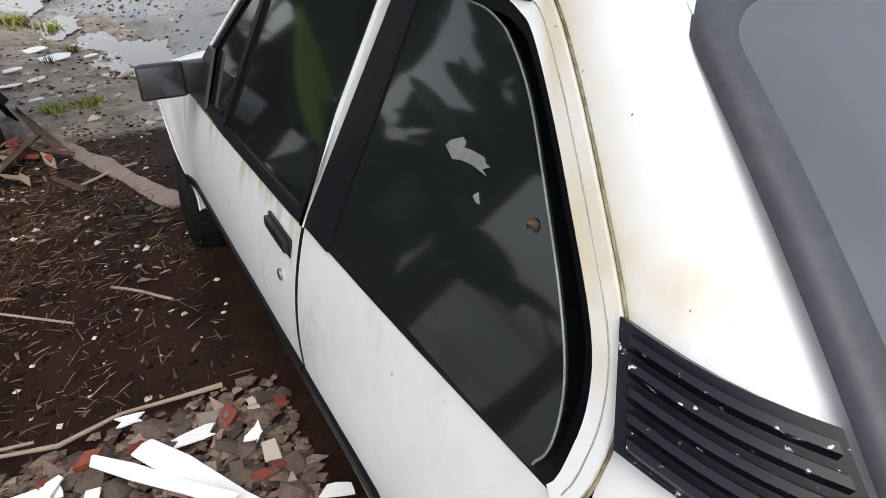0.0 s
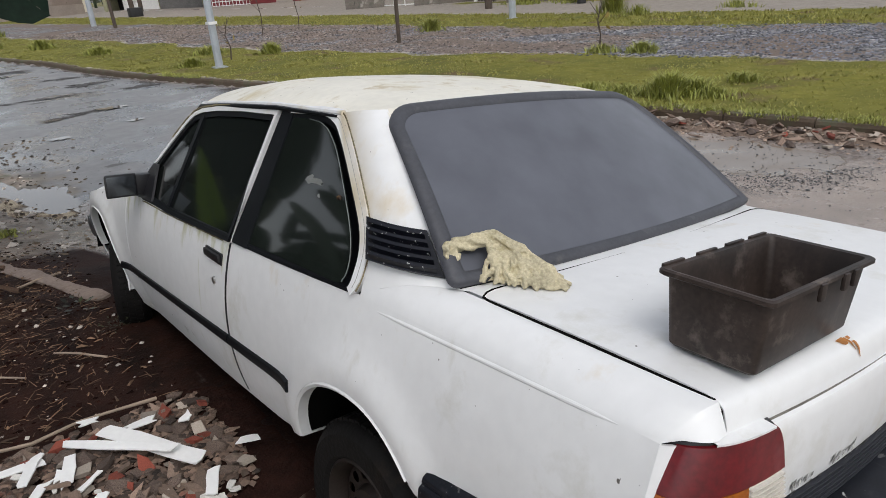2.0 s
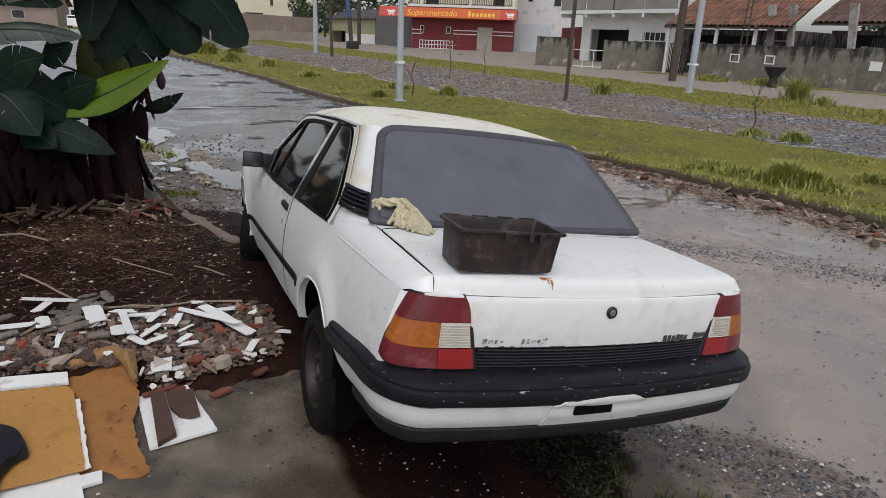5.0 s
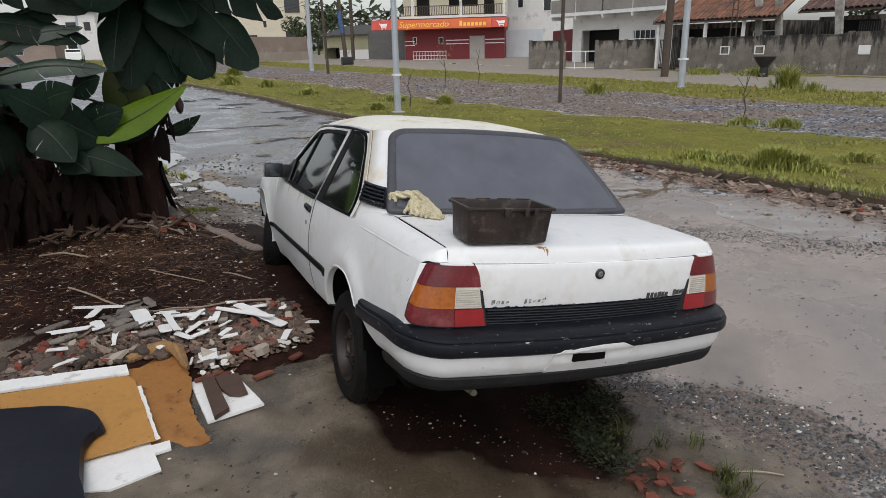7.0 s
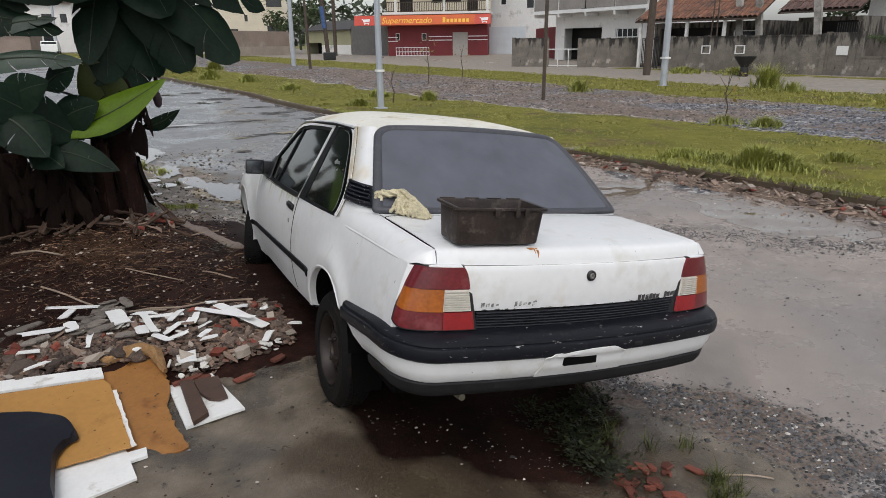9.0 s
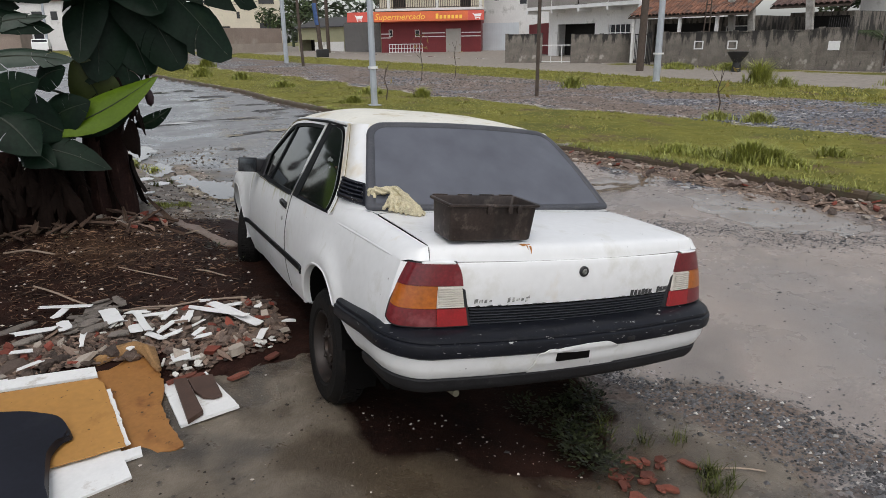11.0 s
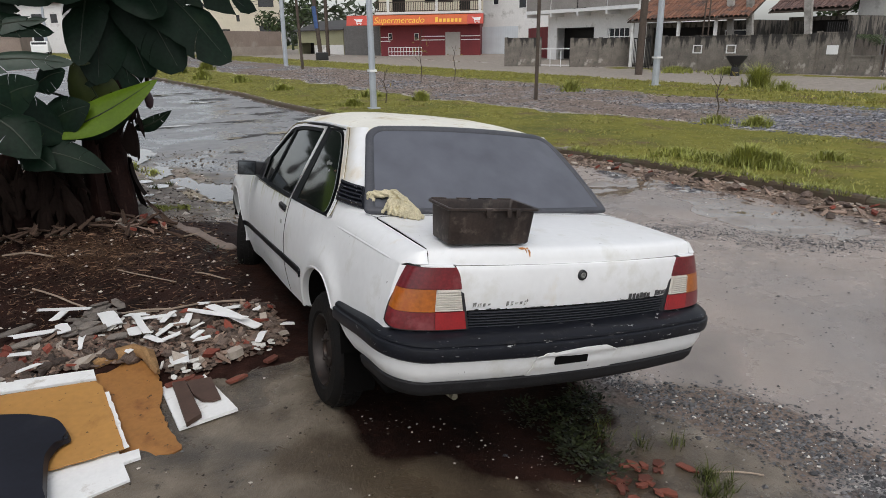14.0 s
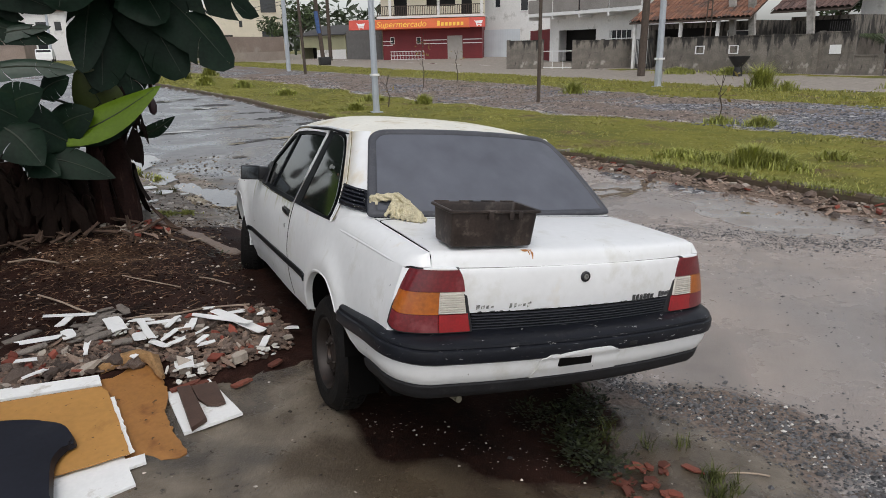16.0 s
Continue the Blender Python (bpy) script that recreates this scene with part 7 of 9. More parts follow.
# ---- things on the car ----
BOX_PLASTIC = mat("grimy_brown_plastic", (0.042, 0.030, 0.025), 0.5, spec=0.35, var=0.45, scale=9, stain=(0.13, 0.105, 0.09), stain_at=0.55, stain_scale=13)
layer(BOX_PLASTIC, (0.012, 0.009, 0.008), 7.0, 0.52, 0.12, (1, 1, 0.35), None, 0.8)
crate = thing("plastic_tub", "grimy dark brown plastic tub on the boot lid", "tub", at=CAR_TURN @ pose(-0.408, -0.830, 1.069, 0, 0, -2.5))
bm = bmesh.new()


def rim_rect(hx, hy, z, r=0.013, n=3):
    out = []
    for cx, cy, a0 in ((hx, hy, 0), (-hx, hy, 90), (-hx, -hy, 180), (hx, -hy, 270)):
        for k in range(n + 1):
            a = radians(a0 + 90 * k / n)
            out.append((cx - math.copysign(r, cx) + r * math.cos(a), cy - math.copysign(r, cy) + r * math.sin(a), z))
    return out


rows = [rim_rect(0.005, 0.003, 0.004, 0.002), rim_rect(0.172, 0.080, 0.0), rim_rect(0.177, 0.084, 0.006), rim_rect(0.184, 0.094, 0.120), rim_rect(0.185, 0.095, 0.133), rim_rect(0.194, 0.103, 0.135), rim_rect(0.198, 0.107, 0.138), rim_rect(0.198, 0.107, 0.145), rim_rect(0.194, 0.103, 0.148), rim_rect(0.184, 0.094, 0.146), rim_rect(0.179, 0.089, 0.134), rim_rect(0.171, 0.079, 0.010), rim_rect(0.004, 0.002, 0.009, 0.002)]
grid(bm, rows, close=True, cap=True)
part("tub_body", bm, BOX_PLASTIC, crate)
for x in (-0.03, 0.06, 0.10):
    part("rim_clip", boxed(x - 0.010, x + 0.010, -0.112, -0.104, 0.112, 0.144, bevel=0.003), BOX_PLASTIC, crate)
for x in (-0.15, -0.04, 0.06, 0.15):
    part("rim_lip", boxed(x - 0.032, x + 0.032, 0.101, 0.109, 0.144, 0.152, bevel=0.002), BOX_PLASTIC, crate)

# crumpled rag lying across the rear window's foot
RAG = mat("stained_cream_cloth", (0.56, 0.50, 0.34), 0.95, var=0.35, scale=14, stain=(0.30, 0.25, 0.12), stain_at=0.55, stain_scale=16, bump=0.7, bscale=120)
bm = bmesh.new()


def rag_surface(path, widths, heights, seed, nu=90, nv=64):
    """A folded cloth laid along a path."""
    pts = [Vector(p) for p in path]
    rows = []
    for i in range(nu + 1):
        t = i / nu * (len(pts) - 1)
        k = min(int(t), len(pts) - 2)
        f = t - k
        f = f * f * (3 - 2 * f)
        c = pts[k].lerp(pts[k + 1], f)
        w, h = lerp(widths[k], widths[k + 1], f), lerp(heights[k], heights[k + 1], f)
        d = (pts[k + 1] - pts[k]).normalized()
        n = Vector((-d.y, d.x, 0)).normalized()
        row = []
        for j in range(nv + 1):
            s = j / nv * 2 - 1
            q = Vector((c.x * 9 + s, c.y * 9, seed))
            bend = noise.noise(Vector((i * 0.045, seed, s))) * 2.4 + noise.noise(Vector((i * 0.11, seed + 3, s * 1.5))) * 0.9
            fold = abs(math.sin(8.0 * s + bend + 0.5 * t)) ** 0.9
            fold2 = 0.6 * noise.noise(Vector((i * 0.12, j * 0.06, seed))) + 0.25 * noise.noise(Vector((i * 0.3, j * 0.12, seed + 5)))
            edge = max(0.0, 1 - abs(s) ** 3)
            row.append(c + n * (s * w * (1 + 0.3 * noise.noise(Vector((i * 0.09, seed, s))))) + d * 0.012 * fold2 + Vector((0, 0, 0.004 + edge * h * (0.45 + 0.5 * fold + 0.5 * fold2))))
        rows.append(row)
    return rows


rng = random.Random(17)


def fold_strand(pts, r0, wob, seed):
    """One rounded crease of the cloth, running along points."""
    P_ = [Vector(p) for p in pts]
    out, rad = [], []
    for i in range(25):
        t = i / 24 * (len(P_) - 1)
        k = min(int(t), len(P_) - 2)
        f = t - k
        c = P_[k].lerp(P_[k + 1], f * f * (3 - 2 * f))
        out.append(c + Vector((noise.noise(Vector((i * 0.21, seed, 0))), noise.noise(Vector((i * 0.21, seed, 4))), 0.8 * noise.noise(Vector((i * 0.3, seed, 8))))) * wob)
        rad.append(r0 * (0.72 + 0.75 * abs(noise.noise(Vector((i * 0.35, seed, 12))))) * (0.55 if i in (0, 24) else 1))
    tube(bm, out, rad, 8)


SPINE = [(-0.668, -0.206, 1.128), (-0.645, -0.208, 1.150), (-0.600, -0.222, 1.152), (-0.555, -0.250, 1.158), (-0.515, -0.300, 1.132), (-0.482, -0.350, 1.096)]
for k in range(17):
    a = k * 2.4
    rr_ = (0.004 + 0.012 * rng.random())
    fold_strand([(x + 0.3 * rr_ * math.cos(a + i * 0.9), y + rr_ * math.cos(a + i * 0.9) * (0.7 + 0.25 * i), z - 0.004 + rr_ * math.sin(a + i * 0.9)) for i, (x, y, z) in enumerate(SPINE)], 0.0062, 0.013, k * 3.1)
# knot at the thin end, with a flap that hangs over the rubber
for k in range(5):
    a = k * 1.3
    fold_strand([(-0.664 + 0.017 * math.cos(a + q), -0.212 + 0.008 * math.sin(a * 2 + q), 1.135 + 0.020 * math.sin(a + q)) for q in (0, 1.2, 2.4, 3.6)], 0.0058, 0.006, 60 + k)
for k in range(4):
    fold_strand([(-0.668 + 0.008 * k, -0.214 - 0.004 * k, 1.128), (-0.671 + 0.007 * k, -0.226, 1.112), (-0.672 + 0.007 * k, -0.230, 1.108 + 0.004 * k)], 0.0055, 0.004, 70 + k)
# the fan that falls over the boot lid
for k in range(34):
    f = k / 33
    foot = Vector((-0.612, -0.290, 1.066)).lerp(Vector((-0.515, -0.445, 1.066)), min(1, f * 1.5)).lerp(Vector((-0.470, -0.375, 1.066)), max(0, f - 0.6) * 2.2)
    top = Vector((-0.575, -0.245, 1.150)).lerp(Vector((-0.490, -0.335, 1.105)), f)
    mid = top.lerp(foot, 0.5) + Vector((0, -0.012, 0.006 + 0.012 * rng.random()))
    fold_strand([top, mid, foot + Vector((rng.uniform(-0.015, 0.01), rng.uniform(-0.012, 0.012), 0.004))], 0.0074, 0.011, 100 + k * 2.3)
for k in range(14):
    y = lerp(-0.275, -0.41, k / 13)
    fold_strand([(-0.600 + 0.06 * k / 13, y, 1.072 + 0.012 * (k % 2)), (-0.555 + 0.03 * k / 13, y - 0.012, 1.092 - 0.0013 * k), (-0.500, y + 0.005, 1.086 - 0.001 * k), (-0.470, y + 0.01, 1.070)], 0.0082, 0.018, 200 + k * 1.7)
grid(bm, rag_surface([(-0.600, -0.280, 1.068), (-0.555, -0.300, 1.068), (-0.515, -0.340, 1.066), (-0.490, -0.400, 1.066), (-0.510, -0.448, 1.066)], [0.02, 0.055, 0.06, 0.045, 0.012], [0.02, 0.040, 0.035, 0.014, 0.004], 7.0, 80, 64))
ragm = part("rag", bm, RAG, angle=80)
melt = ragm.modifiers.new("cloth", "REMESH")
melt.mode, melt.voxel_size, melt.use_smooth_shade = "VOXEL", 0.0023, True
ragm.matrix_world = CAR_TURN
tagged(ragm, "crumpled cream rag lying on the boot by the rear window", "rag")


def mound(x, y):
    """Height of the rubble heap over the ground."""
    return 0.07 * math.exp(-(((x + 1.55) / 0.85) ** 4 + ((y - 1.0) / 0.5) ** 4))


# ---- boards and offcuts on the mud ----
WHITE_BOARD = mat("white_laminate", (0.80, 0.80, 0.79), 0.45, var=0.06, scale=5, stain=(0.40, 0.35, 0.29), stain_at=0.60, stain_scale=6)
BROWN_BOARD = layer(mat("wet_brown_hardboard", (0.44, 0.225, 0.062), 0.5, var=0.14, scale=3, stain=(0.32, 0.15, 0.04), stain_at=0.60, stain_scale=4), (0.045, 0.022, 0.012), 26.0, 0.66, 0.03, (1, 1, 1), None, 0.85, 5)
SOAKED_BOARD = layer(mat("soaked_hardboard", (0.335, 0.155, 0.046), 0.45, var=0.2, scale=4, stain=(0.19, 0.075, 0.024), stain_at=0.52, stain_scale=5), (0.045, 0.022, 0.012), 22.0, 0.64, 0.03, (1, 1, 1), None, 0.9, 6)
TORN = mat("torn_board_fibre", (0.30, 0.17, 0.07), 0.95, var=0.4, scale=25, bump=0.8, bscale=60)
WOOD_BROWN = mat("dark_brown_wood", (0.075, 0.042, 0.030), 0.6, var=0.3, scale=10)
PANEL_DARK = mat("dark_navy_plastic_panel", (0.012, 0.013, 0.020), 0.5, spec=0.3, var=0.3, scale=4, stain=(0.022, 0.023, 0.03), stain_at=0.55, stain_scale=3)


def slab(name, label, category, outline, z, th, material, tilt=(0, 0), group="", rough=0.0, seed=1):
    """A flat board with the given outline in plan, lying with its underside near the ground."""
    r = random.Random(seed)
    cx, cy = sum(p[0] for p in outline) / len(outline), sum(p[1] for p in outline) / len(outline)
    bm = bmesh.new()
    pts = []
    n = len(outline)
    for i in range(n):
        a, b = outline[i], outline[(i + 1) % n]
        k = max(1, int(math.hypot(b[0] - a[0], b[1] - a[1]) / 0.03)) if rough else 1
        for j in range(k):
            t = j / k
            pts.append((lerp(a[0], b[0], t) - cx + r.uniform(-rough, rough), lerp(a[1], b[1], t) - cy + r.uniform(-rough, rough), 0))
    prism(bm, pts, (0, 0, th))
    ob = part(name, bm, material, smooth=False)
    ob.matrix_world = pose(cx, cy, z, tilt[0], tilt[1], 0)
    return tagged(ob, label, category, group)


gz = lambda x, y: ground_z(x, y)
slab("white_board", "soiled white laminate board half under brown hardboard", "board", [(-2.02, -0.12), (-1.75, -0.08), (-1.70, -0.345), (-1.90, -0.40), (-2.05, -0.36)], gz(-1.85, -0.25) + 0.005, 0.012, WHITE_BOARD, (2, 0))
slab("white_board", "small white laminate offcut beside brown hardboard", "board", [(-1.77, -0.14), (-1.66, -0.13), (-1.655, -0.20), (-1.74, -0.215)], gz(-1.7, -0.17) + 0.006, 0.014, WHITE_BOARD)
slab("white_board", "long white laminate strip under the hardboard's edge", "board", [(-2.9, 0.80), (-1.86, 0.665), (-1.845, 0.56), (-2.9, 0.68)], gz(-2.2, 0.65) + 0.045, 0.015, WHITE_BOARD, (3, 0))
slab("brown_hardboard", "wet brown hardboard sheet lying on rubble", "board", [(-2.9, 0.66), (-1.85, 0.545), (-1.815, 0.47), (-1.715, -0.14), (-2.0, -0.165), (-2.9, -0.12)], gz(-2.1, 0.2) + 0.03, 0.006, BROWN_BOARD, (2.5, 0), rough=0.003)
slab("brown_hardboard", "curled brown hardboard sheet with a torn edge", "board", [(-1.92, 0.73), (-1.66, 0.79), (-1.565, 0.66), (-1.53, 0.36), (-1.565, 0.20), (-1.485, -0.19), (-1.76, -0.175), (-1.84, 0.38)], gz(-1.7, 0.2) + 0.022, 0.007, SOAKED_BOARD, (3.5, 0), rough=0.009, seed=3)
# torn roll along the top edge of the curled sheet
bm = bmesh.new()
rr = random.Random(8)
pts = [(-1.86, 0.735, 0), (-1.76, 0.775, 0.012), (-1.66, 0.785, 0.02), (-1.59, 0.72, 0.015), (-1.565, 0.60, 0), (-1.545, 0.48, -0.005)]
tube(bm, pts, [0.024, 0.036, 0.042, 0.036, 0.026, 0.014], 10)
for v in bm.verts:
    v.co += Vector((rr.uniform(-1, 1), rr.uniform(-1, 1), rr.uniform(-1, 1))) * 0.007
rl = part("torn_board_roll", bm, TORN)
rl.matrix_world = Matrix.Translation((0, 0, gz(-1.7, 0.7) + 0.082))
tagged(rl, "frayed torn fibre roll on the hardboard's edge", "board edge")
slab("white_strip", "narrow white strip lying on brown hardboard", "strip", [(-1.815, 0.40), (-1.785, 0.41), (-1.70, -0.12), (-1.735, -0.13)], gz(-1.76, 0.14) + 0.042, 0.006, WHITE_BOARD, (3.0, 0), rough=0.004)
slab("white_board", "white laminate board with dark wood pieces on it", "board", [(-1.545, 0.43), (-1.315, 0.47), (-1.205, 0.02), (-1.485, -0.03)], gz(-1.38, 0.13) + 0.008, 0.016, WHITE_BOARD, (0, -1.0), rough=0.0015)
slab("wood_offcut", "dark brown wood block on a white board", "wood", [(-1.485, 0.40), (-1.42, 0.39), (-1.375, 0.01), (-1.45, -0.05)], gz(-1.42, 0.1) + 0.026, 0.024, WOOD_BROWN)
slab("wood_offcut", "curved dark wood piece on a white board", "wood", [(-1.415, 0.395), (-1.29, 0.385), (-1.27, 0.14), (-1.31, 0.13), (-1.36, 0.16), (-1.395, 0.24)], gz(-1.36, 0.15) + 0.026, 0.016, WOOD_BROWN)
# dark moulded panel with a concave cut-out, propped on the boards
bm = bmesh.new()
dark_out = [(-2.9, 0.55), (-2.23, 0.33), (-2.06, 0.235), (-1.975, 0.15), (-1.93, 0.0), (-1.965, -0.03), (-1.995, -0.09), (-2.005, -0.18), (-1.985, -0.46), (-1.96, -0.8), (-2.9, -0.8)]
dark_out = rounded_outline(dark_out, 1, 9, 4)
rows = [[(x, y, 0) for x, y in dark_out], [(x + (-0.01 if k not in (0, len(dark_out) - 1) else 0), y, 0.035) for k, (x, y) in enumerate(dark_out)]]
grid(bm, rows, close=True, cap=True)
bmesh.ops.bevel(bm, geom=[e for e in bm.edges if all(v.co.z > 0.03 for v in e.verts)], offset=0.012, segments=3, affect="EDGES")
dp = part("plastic_fender", bm, PANEL_DARK)
dp.matrix_world = Matrix.Translation((0, 0, gz(-2.1, -0.1) + 0.052))
tagged(dp, "dark navy moulded plastic fender with a curved cut-out", "fender")

# white offcuts scattered on the rubble
OFFCUTS = [(-1.17, 1.11, 0.48, -50, 0.045), (-1.065, 1.04, 0.45, -58, 0.075), (-1.06, 1.22, 0.12, -5, 0.045), (-2.08, 1.66, 0.34, -25, 0.05), (-2.08, 1.57, 0.20, -108, 0.05), (-2.21, 1.23, 0.22, 6, 0.055), (-2.04, 1.25, 0.14, -79, 0.07), (-1.78, 1.27, 0.26, 102, 0.10), (-1.61, 1.12, 0.36, 100, 0.045),
           (-1.65, 1.04, 0.14, -85, 0.07), (-1.50, 1.25, 0.22, -15, 0.04), (-1.47, 1.02, 0.20, 54, 0.035), (-1.35, 1.06, 0.15, 72, 0.045), (-1.45, 1.19, 0.16, 62, 0.04), (-1.43, 0.61, 0.17, 90, 0.10), (-0.96, 0.71, 0.13, 65, 0.042), (-0.76, 0.84, 0.08, 150, 0.04), (-0.91, 1.13, 0.05, 36, 0.04), (-1.37, 1.08, 0.07, -111, 0.04)]
rng = random.Random(5)
for x, y, ln, ang, w in OFFCUTS + [(rng.uniform(-2.3, -1.2), rng.uniform(0.75, 1.5), rng.uniform(0.05, 0.15), rng.uniform(0, 180), rng.uniform(0.02, 0.05)) for _ in range(12)]:
    bm = bmesh.new()
    sk = rng.uniform(-0.03, 0.03)
    j = lambda q: rng.uniform(-q, q)
    low = [(-ln / 2 + sk, -w / 2), (-ln / 6 + j(0.02), -w / 2 + j(0.003)), (ln / 5, -w / 2 + j(0.006)), (ln / 2, -w / 2 + sk * 0.2)]
    high = [(ln / 2 + sk * 0.5 + j(0.02), -w / 6 + j(0.008)), (ln / 2 + sk, w / 2), (ln / 4 + j(0.02), w / 2 + j(0.006)), (-ln / 5, w / 2 + j(0.003)), (-ln / 2, w / 2 - abs(j(0.012))), (-ln / 2 + sk * 0.5 + j(0.02), j(0.01))]
    prism(bm, [(a, b, 0) for a, b in low + high], (0, 0, 0.0048))
    ob = part("white_offcut", bm, WHITE_BOARD, smooth=False)
    ob.matrix_world = pose(x, y, gz(x, y) + mound(x, y) + 0.035 + rng.uniform(0, 0.02), rng.uniform(-6, 6), rng.uniform(-7, 7), ang)
    tagged(ob, "broken white laminate strip lying on rubble", "offcut", "white offcuts on the rubble")


# ---- stones ----
def stone_mesh(name, seed, flat=0.6, sub=1, jag=0.28):
    r = random.Random(seed)
    bm = bmesh.new()
    bmesh.ops.create_icosphere(bm, subdivisions=sub, radius=1.0)
    for v in bm.verts:
        v.co *= 1 + r.uniform(-jag, jag)
        v.co.z *= flat
        v.co.x *= 1.25
    me = bpy.data.meshes.new(name)
    bm.to_mesh(me)
    bm.free()
    return me


def shard_mesh(name, seed):
    r = random.Random(seed)
    bm = bmesh.new()
    n = r.choice((4, 4, 5))
    pts = [(math.cos(6.283 * k / n + r.uniform(-.3, .3)) * r.uniform(0.7, 1.3), math.sin(6.283 * k / n + r.uniform(-.3, .3)) * r.uniform(0.5, 0.9), 0) for k in range(n)]
    prism(bm, pts, (0.05, 0.03, r.uniform(0.25, 0.6)))
    bmesh.ops.recalc_face_normals(bm, faces=bm.faces[:])
    me = bpy.data.meshes.new(name)
    bm.to_mesh(me)
    bm.free()
    return me


ROCK = mat("grey_rubble", (0.135, 0.10, 0.08), 0.8, var=0.5, scale=14, stain=(0.06, 0.03, 0.022), stain_at=0.5, stain_scale=16, bump=0.5, bscale=40, islands=0.6)
BRICK = mat("broken_red_brick", (0.22, 0.052, 0.032), 0.85, var=0.3, scale=9, bump=0.4, bscale=50, islands=0.3)
SHARD = mat("muddy_clay_shard", (0.19, 0.055, 0.034), 0.85, var=0.4, scale=14, stain=(0.08, 0.04, 0.026), stain_at=0.52, stain_scale=18, bump=0.4, bscale=50, islands=0.4)
PALE = mat("pale_rubble", (0.36, 0.31, 0.26), 0.8, var=0.2, scale=9, islands=0.25)
shapes = {}
SLATE = mat("brown_tile_shard", (0.235, 0.165, 0.125), 0.75, var=0.35, scale=7, islands=0.4)
for key, m_ in (("stone", ROCK), ("brick_shard", BRICK), ("pale_shard", PALE), ("tile_shard", SLATE)):
    shapes[key] = []
    for k in range(7):
        me = stone_mesh(key, k + 10) if key == "stone" and k < 5 else shard_mesh(key, k + 50 + len(key))
        me.materials.append(m_)
        shapes[key].append(me)


def scatter(parent, n, place, size, seed, mix, lift=0.3):
    """Loose pieces on the ground as parts of a heap."""
    r = random.Random(seed)
    for _ in range(n):
        x, y, h = place(r)
        key = r.choices(("stone", "brick_shard", "pale_shard", "tile_shard"), mix)[0]
        s = size * r.uniform(0.45, 1.0) * (1.6 if r.random() < 0.1 else 1)
        ob = new(key, r.choice(shapes[key]))
        ob.parent = parent
        ob.matrix_basis = pose(x, y, ground_z(x, y) + h + s * lift, r.uniform(-28, 28), r.uniform(-28, 28), r.uniform(0, 360)) @ (Matrix.Diagonal((s * 1.7, s * 0.9, s * 0.5, 1)) if key == "tile_shard" else Matrix.Diagonal((s, s, s, 1)))


# the body of the heap under its loose pieces
heap = thing("rubble_heap", "heap of grey stones, red brick shards and tile chips", "rubble")


def heap_place(r):
    while True:
        x, y = r.uniform(-3.0, -0.78), r.uniform(0.45, 1.65)
        e = ((x + 1.6) / 1.25) ** 2 + ((y - 1.02 - 0.12 * (x + 1.6)) / (0.42 if y > 1.02 else 0.60)) ** 2
        if e < r.uniform(0.5, 1.0) and not (x < -1.5 and y < 0.72):
            return x, y, mound(x, y)


hx, hy = steps(-3.0, -0.6, 48), steps(0.3, 1.9, 32)
bm = bmesh.new()
grid(bm, [[(x, y, ground_z(x, y) + mound(x, y) - 0.012 + 0.02 * hash_noise(x, y, 9, 4) * min(1, mound(x, y) * 25)) for x in hx] for y in hy])
part("heap_core", bm, mat("crushed_rubble", (0.026, 0.011, 0.008), 0.95, spec=0.12, var=0.5, scale=14, stain=(0.055, 0.026, 0.018), stain_at=0.6, stain_scale=8, bump=1.0, bscale=50), heap)
scatter(heap, 290, heap_place, 0.044, 31, (5, 1.5, 2.2, 2.0), 0.2)
# grey slates slid over one another, white plaster crumbs and single red shards
GREY_SLATE = mat("grey_slate_strip", (0.20, 0.172, 0.148), 0.7, var=0.4, scale=12, stain=(0.06, 0.05, 0.042), stain_at=0.5, stain_scale=14, islands=0.3)
CRUMB = mat("white_plaster_crumb", (0.66, 0.64, 0.60), 0.8, var=0.2, scale=14, stain=(0.12, 0.10, 0.085), stain_at=0.58, stain_scale=20)
r = random.Random(33)


def loose_piece(name, x, y, ln, w, th, turn, material, lift, tip=9):
    bm = bmesh.new()
    n = 6
    prism(bm, [(ln / 2 * math.copysign(abs(math.cos(6.283 * k / n + 0.5)) ** 0.5, math.cos(6.283 * k / n + 0.5)) * r.uniform(0.8, 1.1), w / 2 * math.copysign(abs(math.sin(6.283 * k / n + 0.5)) ** 0.5, math.sin(6.283 * k / n + 0.5)) * r.uniform(0.75, 1.15), 0) for k in range(n)], (0, 0, th))
    ob = part(name, bm, material, heap, smooth=False)
    ob.matrix_basis = pose(x, y, ground_z(x, y) + mound(x, y) + lift, r.uniform(-tip, tip), r.uniform(-tip, tip), turn)


